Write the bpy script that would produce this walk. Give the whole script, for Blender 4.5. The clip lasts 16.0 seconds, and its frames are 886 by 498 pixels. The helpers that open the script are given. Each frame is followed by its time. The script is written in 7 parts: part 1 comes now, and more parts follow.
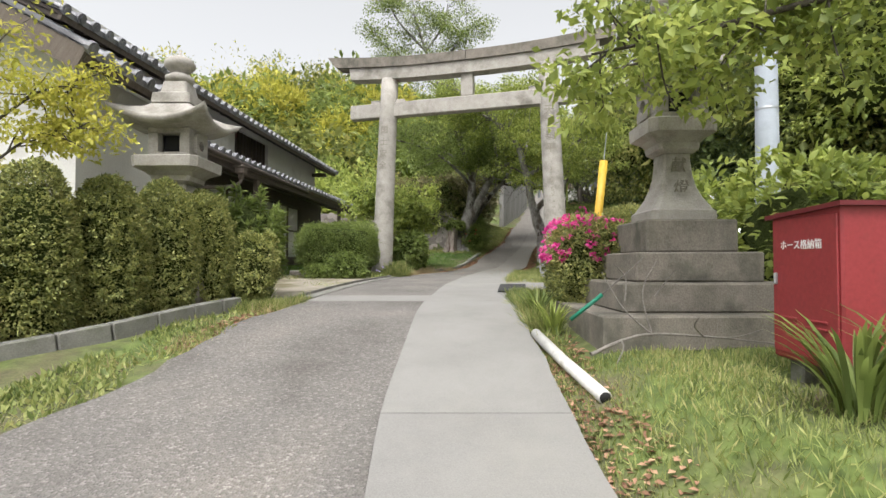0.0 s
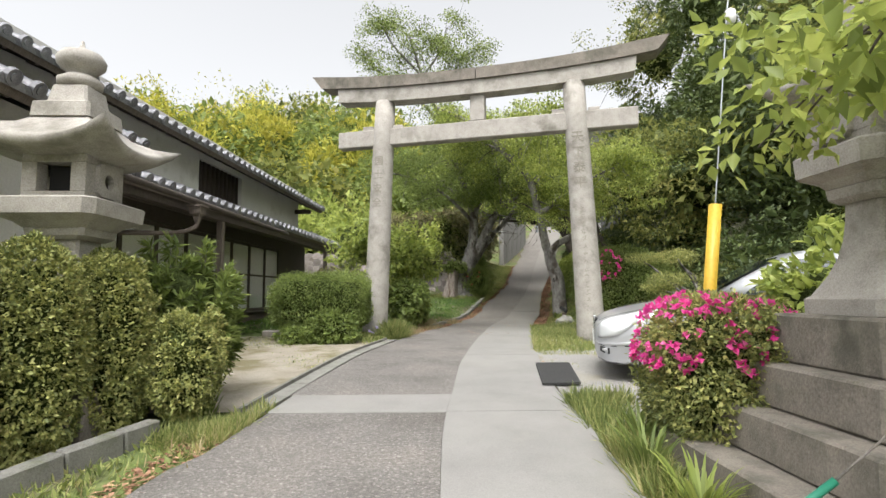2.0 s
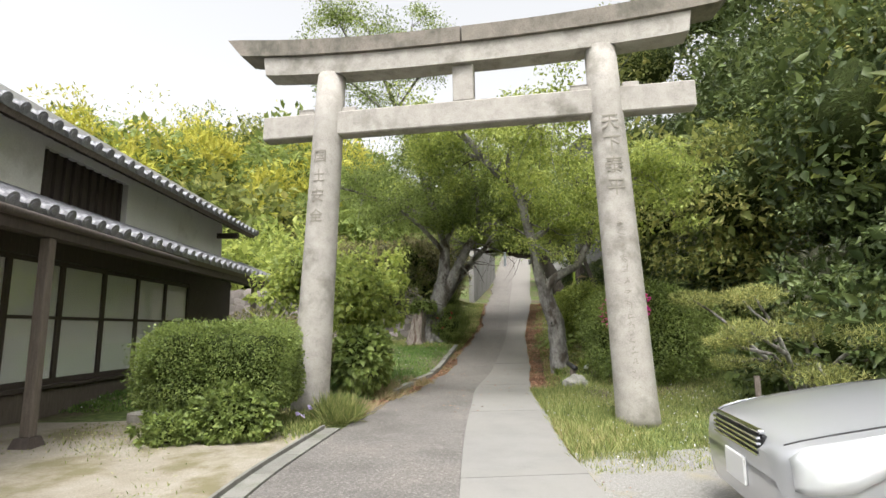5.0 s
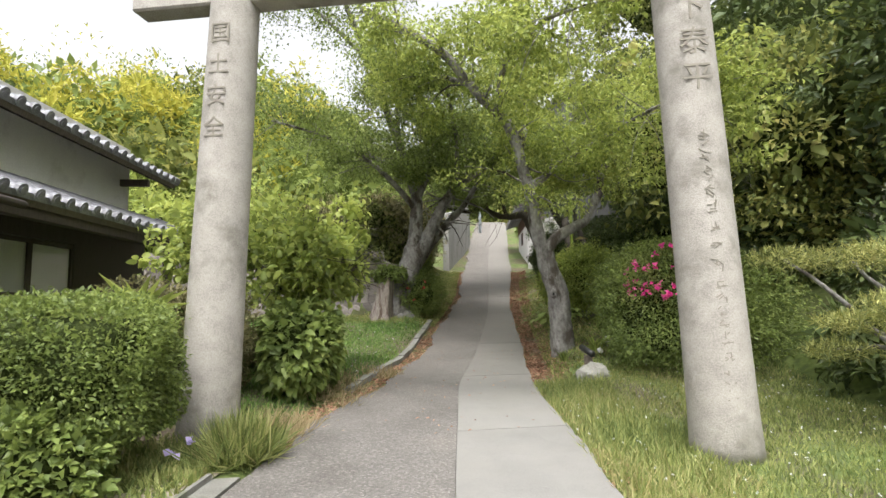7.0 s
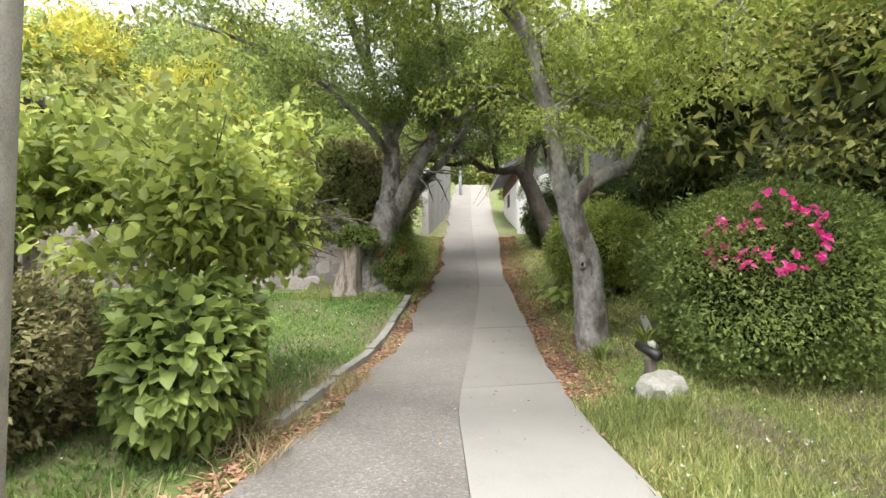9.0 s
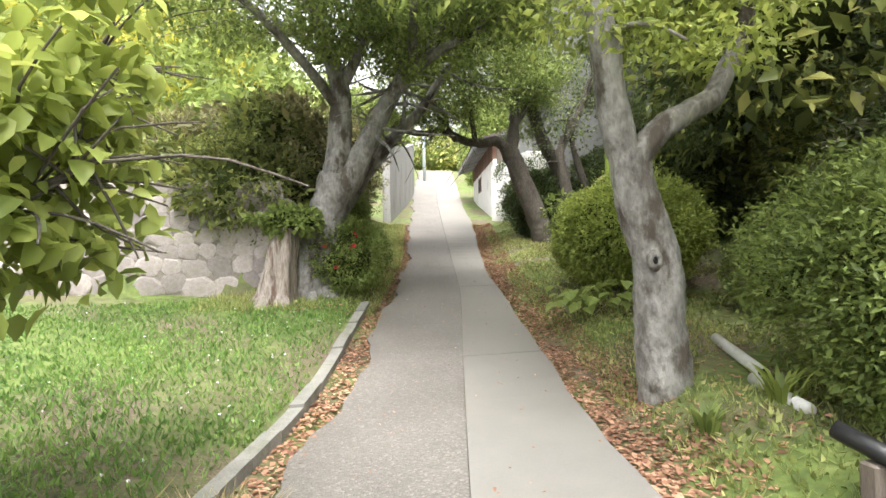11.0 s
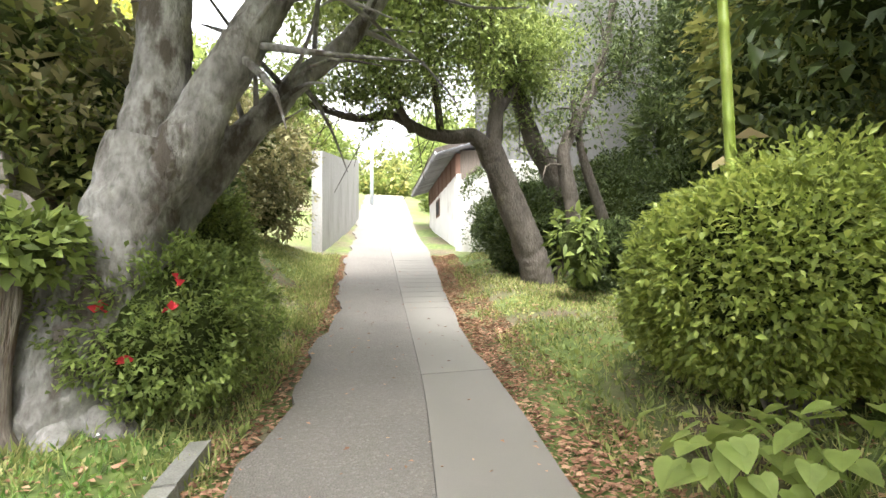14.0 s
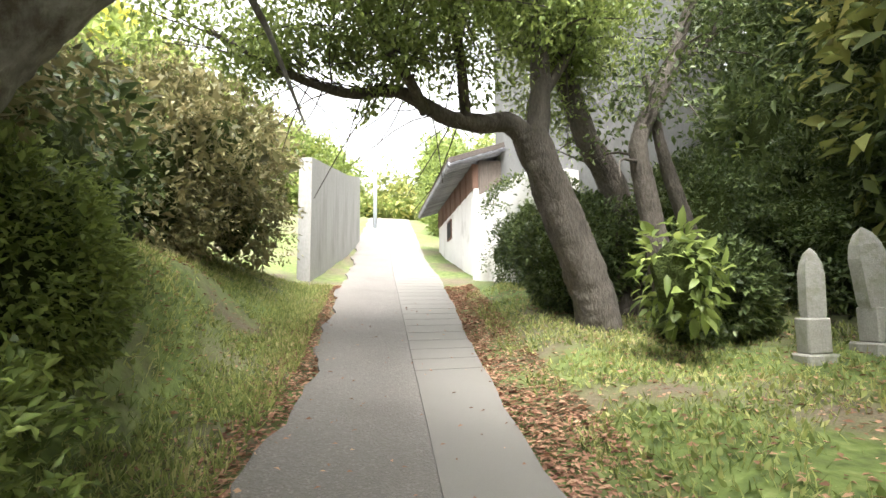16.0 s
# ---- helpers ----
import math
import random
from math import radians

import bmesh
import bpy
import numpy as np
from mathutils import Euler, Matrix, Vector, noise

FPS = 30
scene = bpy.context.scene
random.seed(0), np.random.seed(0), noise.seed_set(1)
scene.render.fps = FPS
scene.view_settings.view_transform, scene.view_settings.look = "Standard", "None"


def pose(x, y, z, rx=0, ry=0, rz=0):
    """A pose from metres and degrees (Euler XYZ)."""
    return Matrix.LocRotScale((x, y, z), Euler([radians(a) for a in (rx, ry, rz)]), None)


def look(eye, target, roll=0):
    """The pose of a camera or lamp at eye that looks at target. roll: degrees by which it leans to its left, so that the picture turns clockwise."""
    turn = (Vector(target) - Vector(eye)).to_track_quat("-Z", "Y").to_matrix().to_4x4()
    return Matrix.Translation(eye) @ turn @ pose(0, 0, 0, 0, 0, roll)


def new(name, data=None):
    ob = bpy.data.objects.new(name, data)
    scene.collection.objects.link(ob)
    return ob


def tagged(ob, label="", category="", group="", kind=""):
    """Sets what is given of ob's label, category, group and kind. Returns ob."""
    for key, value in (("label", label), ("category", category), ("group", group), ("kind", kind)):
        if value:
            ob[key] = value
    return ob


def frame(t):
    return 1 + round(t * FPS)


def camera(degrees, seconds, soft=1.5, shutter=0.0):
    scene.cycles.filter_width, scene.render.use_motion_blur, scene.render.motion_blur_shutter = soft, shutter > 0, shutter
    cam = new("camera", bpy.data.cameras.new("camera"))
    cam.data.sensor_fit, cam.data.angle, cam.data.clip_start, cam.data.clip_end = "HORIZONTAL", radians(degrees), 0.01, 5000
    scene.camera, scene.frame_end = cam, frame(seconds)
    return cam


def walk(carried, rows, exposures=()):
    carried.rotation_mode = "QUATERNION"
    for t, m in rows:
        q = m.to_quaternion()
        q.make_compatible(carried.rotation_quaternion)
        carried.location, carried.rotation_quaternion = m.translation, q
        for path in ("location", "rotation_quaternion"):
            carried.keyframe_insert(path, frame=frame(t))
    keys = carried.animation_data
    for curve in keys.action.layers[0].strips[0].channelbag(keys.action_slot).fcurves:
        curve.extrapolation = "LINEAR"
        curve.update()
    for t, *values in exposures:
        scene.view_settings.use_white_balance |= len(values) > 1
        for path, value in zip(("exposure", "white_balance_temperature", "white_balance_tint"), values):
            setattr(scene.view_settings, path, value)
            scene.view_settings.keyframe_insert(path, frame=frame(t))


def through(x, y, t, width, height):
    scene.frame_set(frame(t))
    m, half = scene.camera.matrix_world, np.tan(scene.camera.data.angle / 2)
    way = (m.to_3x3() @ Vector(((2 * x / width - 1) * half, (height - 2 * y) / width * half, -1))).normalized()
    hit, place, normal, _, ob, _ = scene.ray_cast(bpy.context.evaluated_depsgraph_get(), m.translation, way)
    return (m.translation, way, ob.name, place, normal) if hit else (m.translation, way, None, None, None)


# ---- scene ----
cam = camera(80.2, 16.0)
METRES, EYE, TILT, LEAN, TURN = 20.5, 1.35, 1.5, 0.0, 0.0
ROWS = [
    (0.0, 0.0, 0.0, 0.0, 0.0, 0.0, 0.0),
    (0.5, -0.0068, 0.0293, 0.0053, -0.21, 0.09, -0.0),
    (1.0, -0.0091, 0.058, 0.011, -0.09, 0.23, 0.08),
    (1.5, -0.0148, 0.0854, 0.0176, -0.47, 0.65, 0.2),
    (2.0, -0.0175, 0.1087, 0.0229, -1.19, 3.42, 0.18),
    (2.5, -0.0197, 0.1356, 0.0246, -1.5, 6.39, 0.51),
    (3.0, -0.022, 0.1617, 0.0264, -1.99, 7.14, 0.4),
    (3.5, -0.023, 0.1901, 0.0278, -2.27, 7.23, 0.62),
    (4.0, -0.0253, 0.2174, 0.0305, -3.11, 7.28, 0.44),
    (6.5, -0.0121, 0.3771, 0.0328, -8.59, 6.28, 0.68),
    (7.0, -0.0099, 0.4094, 0.0328, -8.86, 3.92, 0.54),
    (7.5, -0.0061, 0.4426, 0.0326, -9.11, 1.98, 0.56),
    (8.0, -0.0034, 0.4749, 0.0334, -9.29, 0.92, 0.49),
    (8.5, 0.0029, 0.5074, 0.033, -10.4, 0.69, 0.69),
    (9.0, 0.0037, 0.5392, 0.033, -11.57, 0.23, 0.34),
    (11.5, 0.0328, 0.7058, 0.0326, -16.89, -0.85, 0.56),
    (12.0, 0.0415, 0.7368, 0.0336, -18.21, -0.6, 0.46),
    (12.5, 0.0531, 0.7697, 0.0342, -20.17, 0.29, 0.59),
    (13.0, 0.0608, 0.8018, 0.0364, -21.01, 1.37, 0.31),
    (13.5, 0.0713, 0.8341, 0.0367, -21.34, 2.0, 0.44),
    (14.0, 0.0797, 0.8639, 0.0388, -21.28, 2.5, 0.26),
    (14.5, 0.091, 0.8943, 0.0396, -21.18, 2.75, 0.45),
    (15.0, 0.0991, 0.9234, 0.0421, -20.98, 3.44, 0.22),
    (15.5, 0.1078, 0.9519, 0.0437, -20.92, 4.74, 0.29),
    (16.0, 0.1122, 0.9788, 0.0463, -20.8, 5.4, 0.03),
]
walk(cam, [(t, pose(0, 0, EYE, TILT, LEAN, TURN) @ pose(METRES * x, METRES * y, METRES * z, 90 + pitch, roll, yaw)) for t, x, y, z, yaw, pitch, roll in ROWS],
     exposures=[(0.0, 1.05), (4.0, 1.32), (7.0, 1.42), (8.0, 1.6), (9.0, 1.95), (12.0, 2.5), (13.5, 2.75), (14.5, 2.95), (15.2, 2.95), (16.0, 2.75)])

# ---- world and light ----
world = bpy.data.worlds.new("overcast_sky")
scene.world = world
world.use_nodes = True
wn, wl = world.node_tree.nodes, world.node_tree.links
sky = wn.new("ShaderNodeTexSky")
sky.sky_type = "NISHITA"
sky.sun_disc = False
sky.sun_elevation, sky.sun_rotation = radians(62), radians(196)
sky.dust_density, sky.air_density = 6.0, 1.0
veil = wn.new("ShaderNodeHueSaturation")
veil.inputs["Saturation"].default_value = 0.10
wl.new(sky.outputs[0], veil.inputs["Color"])
wl.new(veil.outputs[0], wn["Background"].inputs["Color"])
wn["Background"].inputs["Strength"].default_value = 0.15
sun_data = bpy.data.lights.new("sun", "SUN")
sun_data.energy, sun_data.angle, sun_data.color = 0.65, radians(18), (1.0, 0.96, 0.90)
sun = new("sun", sun_data)
sun.matrix_world = look((-3.9, -13.5, 26.4), (0, 0, 0))


# ---- small helpers ----
def rng(seed):
    return np.random.default_rng(seed)


def smooth(a, b, v):
    s = np.clip((np.asarray(v, float) - a) / (b - a), 0, 1)
    return s * s * (3 - 2 * s)


def mesh_from(name, verts, faces, mat, soft=False):
    """A mesh from arrays: all faces have the same number of corners."""
    verts, faces = np.asarray(verts, np.float32), np.asarray(faces, np.int32)
    me = bpy.data.meshes.new(name)
    n, k = faces.shape
    me.vertices.add(len(verts))
    me.vertices.foreach_set("co", verts.ravel())
    me.loops.add(n * k)
    me.loops.foreach_set("vertex_index", faces.ravel())
    me.polygons.add(n)
    me.polygons.foreach_set("loop_start", np.arange(0, n * k, k, dtype=np.int32))
    if soft:
        me.polygons.foreach_set("use_smooth", np.ones(n, bool))
    me.materials.append(mat)
    me.update(calc_edges=True)
    return me


def part(name, data, mat, parent, label="", at=None):
    """Links a bmesh or a mesh as one object under a thing or a part."""
    if isinstance(data, bmesh.types.BMesh):
        me = bpy.data.meshes.new(name)
        data.to_mesh(me)
        data.free()
        me.materials.append(mat)
    else:
        me = data
    ob = new(name, me)
    if parent:
        ob.parent = parent
    if at is not None:
        ob.matrix_basis = at
    return tagged(ob, label) if label else ob


def thing(name, at, label, category, group="", kind=""):
    ob = new(name)
    ob.empty_display_size = 0.1
    ob.matrix_basis = at
    return tagged(ob, label, category, group, kind)


def box_bm(x0, x1, y0, y1, z0, z1, bevel=0.0, seg=1, bm=None):
    own = bm is None
    bm = bm or bmesh.new()
    r = bmesh.ops.create_cube(bm, size=1)
    for v in r["verts"]:
        v.co = Vector((x0 + (v.co.x + 0.5) * (x1 - x0), y0 + (v.co.y + 0.5) * (y1 - y0), z0 + (v.co.z + 0.5) * (z1 - z0)))
    if bevel:
        edges = {e for v in r["verts"] for e in v.link_edges}
        bmesh.ops.bevel(bm, geom=list(edges), offset=bevel, segments=seg, affect="EDGES", profile=0.5)
    return bm


def rough(bm, amount, scale=3.0):
    for v in bm.verts:
        v.co += noise.noise_vector(v.co * scale) * amount
    return bm


def prism_bm(outline, z0, z1, bm=None):
    """Upright prism over an outline of (x, y)."""
    bm = bm or bmesh.new()
    low = [bm.verts.new((x, y, z0)) for x, y in outline]
    top = [bm.verts.new((x, y, z1)) for x, y in outline]
    n = len(outline)
    bm.faces.new(low[::-1]), bm.faces.new(top)
    for i in range(n):
        bm.faces.new((low[i], low[(i + 1) % n], top[(i + 1) % n], top[i]))
    return bm


def loft_bm(rings, bm=None, closed=True, soft=True):
    """Skin over rings, each a list of 3D points of one length; the ends are capped."""
    bm = bm or bmesh.new()
    vs = [[bm.verts.new(p) for p in ring] for ring in rings]
    n = len(rings[0])
    for a, b in zip(vs, vs[1:]):
        for i in range(n if closed else n - 1):
            f = bm.faces.new((a[i], a[(i + 1) % n], b[(i + 1) % n], b[i]))
            f.smooth = soft
    if closed:
        bm.faces.new(vs[0][::-1]), bm.faces.new(vs[-1])
    return bm


def lathe_bm(profile, sides=24, bm=None, turn=0.0, soft=True):
    rings = [[(r * math.cos(turn + 2 * math.pi * i / sides), r * math.sin(turn + 2 * math.pi * i / sides), z) for i in range(sides)] for r, z in profile]
    return loft_bm(rings, bm, soft=soft)


def tube_arrays(points, radii, sides=8, wob=0.0, seed=0):
    """Vertices and quads of a tube along points."""
    P = np.asarray(points, float)
    R = np.asarray(radii, float)
    T = np.gradient(P, axis=0)
    T /= np.linalg.norm(T, axis=1)[:, None] + 1e-9
    ref = np.array([0.31, 0.17, 0.93]) if abs(T[0][2]) < 0.8 else np.array([0.95, 0.2, 0.1])
    U = np.cross(T, ref)
    U /= np.linalg.norm(U, axis=1)[:, None] + 1e-9
    W = np.cross(T, U)
    a = np.linspace(0, 2 * np.pi, sides, endpoint=False)
    g = rng(seed)
    rr = R[:, None] * (1 + wob * g.normal(size=(len(P), sides)))
    V = P[:, None, :] + rr[..., None] * (np.cos(a)[None, :, None] * U[:, None, :] + np.sin(a)[None, :, None] * W[:, None, :])
    n = len(P)
    i, j = np.meshgrid(np.arange(n - 1), np.arange(sides), indexing="ij")
    k = (j + 1) % sides
    F = np.stack([i * sides + j, i * sides + k, (i + 1) * sides + k, (i + 1) * sides + j], -1).reshape(-1, 4)
    return V.reshape(-1, 3), F


def join_arrays(chunks):
    vs, fs, off = [], [], 0
    for v, f in chunks:
        vs.append(v), fs.append(f + off)
        off += len(v)
    return np.concatenate(vs), np.concatenate(fs)


def tube_mesh(name, points, radii, mat, sides=10, wob=0.0, seed=0):
    v, f = tube_arrays(points, radii, sides, wob, seed)
    me = mesh_from(name, v, f, mat, True)
    bm = bmesh.new()
    bm.from_mesh(me)
    bmesh.ops.holes_fill(bm, edges=[e for e in bm.edges if e.is_boundary], sides=0)
    bm.to_mesh(me)
    bm.free()
    return me


def curve_points(points, n):
    """Smooth line through a few points."""
    P = np.asarray(points, float)
    t = np.linspace(0, len(P) - 1, n)
    out = np.zeros((n, P.shape[1]))
    for a, u in enumerate(t):
        i = min(int(u), len(P) - 2)
        s = u - i
        p0, p1, p2, p3 = P[max(i - 1, 0)], P[i], P[i + 1], P[min(i + 2, len(P) - 1)]
        out[a] = 0.5 * (2 * p1 + (p2 - p0) * s + (2 * p0 - 5 * p1 + 4 * p2 - p3) * s**2 + (3 * p1 - p0 - 3 * p2 + p3) * s**3)
    return out


def leaf_arrays(pts, out, length, width, g, spread=0.8, droop=0.25, fold=0.18, broad=False):
    """One folded leaf at each point, turned roughly the way of out: two triangles, or eight for a broad one."""
    n = len(pts)
    d = out + g.normal(size=(n, 3)) * spread
    d[:, 2] -= droop
    d /= np.linalg.norm(d, axis=1)[:, None] + 1e-9
    up = g.normal(size=(n, 3)) * 0.55 + np.array([0, 0, 1.0]) + out * 0.5
    s = np.cross(d, up)
    s /= np.linalg.norm(s, axis=1)[:, None] + 1e-9
    q = np.cross(s, d)
    le = (length * g.uniform(0.65, 1.3, n))[:, None]
    wi = le * width / length * g.uniform(0.8, 1.2, n)[:, None]
    if broad:
        a1, a2 = pts + d * le * 0.28 + q * le * 0.02, pts + d * le * 0.66 - q * le * 0.01
        lift = q * wi * fold
        V = np.stack([pts, a1 + s * wi * 0.48 + lift, a2 + s * wi * 0.40 + lift, pts + d * le - q * le * 0.12, a2 - s * wi * 0.40 + lift, a1 - s * wi * 0.48 + lift, a1, a2], 1).reshape(-1, 3)
        T = np.array([[0, 1, 6], [1, 2, 7], [1, 7, 6], [2, 3, 7], [0, 6, 5], [5, 6, 7], [5, 7, 4], [4, 7, 3]])
        return V, (np.arange(n)[:, None, None] * 8 + T[None]).reshape(-1, 3)
    mid = pts + d * le * 0.45 + q * le * fold * 0.4
    V = np.stack([pts, mid + s * wi * 0.5 + q * wi * fold, pts + d * le, mid - s * wi * 0.5 + q * wi * fold], 1).reshape(-1, 3)
    b = np.arange(n)[:, None] * 4
    F = np.concatenate([b + np.array([[0, 1, 2]]), b + np.array([[0, 2, 3]])])
    return V, F


def blob_points(n, centre, radii, g, lumps=14, depth=0.25, lump=0.28, power=2.0, low=-1.0):
    """Points in the outer shell of an uneven rounded body, and the outward ways. power over 2 makes it boxy."""
    d = g.normal(size=(n, 3))
    d /= np.linalg.norm(d, axis=1)[:, None]
    d = d[d[:, 2] > low]
    L = g.normal(size=(lumps, 3))
    L /= np.linalg.norm(L, axis=1)[:, None]
    amp = g.uniform(-0.6, 1.0, lumps)
    r = 1 + lump * (np.exp(7 * (d @ L.T - 1)) * amp).sum(1)
    if power != 2.0:
        r = r / (np.abs(d) ** power).sum(1) ** (1 / power)
    r = r * (1 - depth * g.random(len(d)) ** 2)
    return np.asarray(centre) + d * r[:, None] * np.asarray(radii), d


def clump_points(centres, per, radius, g, flat=0.7):
    """Points in soft clumps round centres, and the ways out of them."""
    C = np.repeat(np.asarray(centres), per, 0)
    d = g.normal(size=C.shape)
    d /= np.linalg.norm(d, axis=1)[:, None]
    r = radius * g.random(len(C)) ** 0.45
    rr = np.repeat(g.uniform(0.6, 1.35, len(centres)), per)
    return C + d * (r * rr)[:, None] * np.array([1, 1, flat]), d

# ---- materials ----
def material(name):
    m = bpy.data.materials.new(name)
    m.use_nodes = True
    nt = m.node_tree
    return m, nt.nodes, nt.links, nt.nodes["Principled BSDF"]


def ramp_of(nodes, stops):
    r = nodes.new("ShaderNodeValToRGB")
    e = r.color_ramp.elements
    while len(e) < len(stops):
        e.new(0.5)
    for x, (p, c) in zip(e, stops):
        x.position, x.color = p, (*c, 1)
    return r


def surface(name, stops, scale=8.0, rough=0.8, bump=0.3, fine=60.0, stain=None, stain_scale=1.2, stain_at=(0.5, 0.68), metal=0.0, stretch=(1, 1, 1), vary=0.0, coat=0.0, spec=0.5, dist=0.02, grain=0.5):
    """A procedural surface: colour by two scales of noise, stains with a shape of their own, fine relief."""
    m, N, L, b = material(name)
    tc = N.new("ShaderNodeTexCoord")
    mp = N.new("ShaderNodeMapping")
    mp.inputs["Scale"].default_value = stretch
    L.new(tc.outputs["Object"], mp.inputs["Vector"])
    n1 = N.new("ShaderNodeTexNoise")
    n1.inputs["Scale"].default_value, n1.inputs["Detail"].default_value, n1.inputs["Roughness"].default_value = scale, 6, 0.62
    n2 = N.new("ShaderNodeTexNoise")
    n2.inputs["Scale"].default_value, n2.inputs["Detail"].default_value = fine, 4
    L.new(mp.outputs[0], n1.inputs["Vector"]), L.new(mp.outputs[0], n2.inputs["Vector"])
    mix = N.new("ShaderNodeMix")
    mix.inputs["Factor"].default_value = grain
    L.new(n1.outputs[0], mix.inputs["A"]), L.new(n2.outputs[0], mix.inputs["B"])
    r = ramp_of(N, stops)
    L.new(mix.outputs["Result"], r.inputs[0])
    col = r.outputs[0]
    if stain:
        n3 = N.new("ShaderNodeTexNoise")
        n3.inputs["Scale"].default_value, n3.inputs["Detail"].default_value, n3.inputs["Roughness"].default_value = stain_scale, 8, 0.65
        L.new(mp.outputs[0], n3.inputs["Vector"])
        r3 = ramp_of(N, [(stain_at[0], (0, 0, 0)), (stain_at[1], (1, 1, 1))])
        L.new(n3.outputs[0], r3.inputs[0])
        mx = N.new("ShaderNodeMix")
        mx.data_type = "RGBA"
        mx.inputs["B"].default_value = (*stain, 1)
        L.new(r3.outputs[0], mx.inputs["Factor"]), L.new(col, mx.inputs["A"])
        col = mx.outputs["Result"]
    if vary:
        oi = N.new("ShaderNodeObjectInfo")
        hs = N.new("ShaderNodeHueSaturation")
        mr = N.new("ShaderNodeMapRange")
        mr.inputs["To Min"].default_value, mr.inputs["To Max"].default_value = 1 - vary, 1 + vary
        L.new(oi.outputs["Random"], mr.inputs["Value"]), L.new(mr.outputs[0], hs.inputs["Value"]), L.new(col, hs.inputs["Color"])
        col = hs.outputs[0]
    L.new(col, b.inputs["Base Color"])
    b.inputs["Roughness"].default_value, b.inputs["Metallic"].default_value = rough, metal
    b.inputs["Coat Weight"].default_value, b.inputs["Specular IOR Level"].default_value = coat, spec
    if bump:
        bp = N.new("ShaderNodeBump")
        bp.inputs["Strength"].default_value, bp.inputs["Distance"].default_value = bump, dist
        L.new(mix.outputs["Result"], bp.inputs["Height"]), L.new(bp.outputs[0], b.inputs["Normal"])
    return m


def leafy(name, stops, rough=0.5, through=0.35, spec=0.35, patch=0.0, calm=0.20):
    """Leaves: colour by leaf and by patch, with light passing through the blade."""
    m, N, L, b = material(name)
    geo = N.new("ShaderNodeNewGeometry")
    if calm:
        stops = [(p, tuple(c[i] + calm * ((0.3 * c[0] + 0.6 * c[1] + 0.1 * c[2]) * (1.10, 1.0, 0.88)[i] - c[i]) for i in range(3))) for p, c in stops]
    r = ramp_of(N, stops)
    no = N.new("ShaderNodeTexNoise")
    no.inputs["Scale"].default_value, no.inputs["Detail"].default_value = 0.9 if not patch else patch, 3
    tc = N.new("ShaderNodeTexCoord")
    L.new(tc.outputs["Object"], no.inputs["Vector"])
    mx = N.new("ShaderNodeMix")
    mx.inputs["Factor"].default_value = 0.55
    L.new(geo.outputs["Random Per Island"], mx.inputs["A"]), L.new(no.outputs[0], mx.inputs["B"])
    L.new(mx.outputs["Result"], r.inputs[0])
    L.new(r.outputs[0], b.inputs["Base Color"])
    b.inputs["Roughness"].default_value, b.inputs["Specular IOR Level"].default_value = rough, spec
    tr = N.new("ShaderNodeBsdfTranslucent")
    hs = N.new("ShaderNodeHueSaturation")
    hs.inputs["Hue"].default_value, hs.inputs["Value"].default_value = 0.485, 1.5
    L.new(r.outputs[0], hs.inputs["Color"]), L.new(hs.outputs[0], tr.inputs["Color"])
    ms = N.new("ShaderNodeMixShader")
    ms.inputs[0].default_value = through
    L.new(b.outputs[0], ms.inputs[1]), L.new(tr.outputs[0], ms.inputs[2])
    L.new(ms.outputs[0], N["Material Output"].inputs["Surface"])
    return m


def plain(name, colour, rough=0.5, metal=0.0, coat=0.0, trans=0.0):
    m, N, L, b = material(name)
    b.inputs["Base Color"].default_value = (*colour, 1)
    b.inputs["Roughness"].default_value, b.inputs["Metallic"].default_value = rough, metal
    b.inputs["Coat Weight"].default_value, b.inputs["Transmission Weight"].default_value = coat, trans
    return m


STONE = surface("granite", [(0.3, (0.21, 0.193, 0.172)), (0.5, (0.35, 0.327, 0.295)), (0.7, (0.45, 0.425, 0.388))], 5, 0.85, 0.35, 90, (0.15, 0.14, 0.115), 1.6, (0.52, 0.7))
STONE_DARK = surface("weathered_granite", [(0.3, (0.12, 0.105, 0.09)), (0.5, (0.22, 0.195, 0.165)), (0.7, (0.30, 0.27, 0.23))], 4, 0.9, 0.45, 80, (0.10, 0.095, 0.075), 2.2, (0.48, 0.66), stretch=(1, 1, 0.8))
CONCRETE = surface("path_concrete", [(0.3, (0.165, 0.159, 0.152)), (0.5, (0.215, 0.208, 0.198)), (0.72, (0.265, 0.256, 0.244))], 1.3, 0.85, 0.15, 120, (0.25, 0.24, 0.22), 0.5, (0.5, 0.72), vary=0.05)
KERB = surface("kerb_concrete", [(0.3, (0.13, 0.127, 0.112)), (0.55, (0.21, 0.205, 0.185)), (0.75, (0.27, 0.262, 0.24))], 6, 0.9, 0.5, 90, (0.12, 0.13, 0.08), 2.5, (0.54, 0.7), vary=0.1)
GRAVEL = surface("gravel", [(0.3, (0.13, 0.125, 0.115)), (0.5, (0.26, 0.25, 0.235)), (0.7, (0.42, 0.41, 0.39))], 45, 0.95, 0.8, 130, (0.30, 0.27, 0.2), 1.5, (0.52, 0.7))
SAND = surface("sandy_yard", [(0.3, (0.19, 0.165, 0.13)), (0.5, (0.28, 0.25, 0.20)), (0.7, (0.37, 0.34, 0.29))], 2.5, 0.95, 0.6, 60, (0.16, 0.14, 0.075), 1.0, (0.47, 0.6))
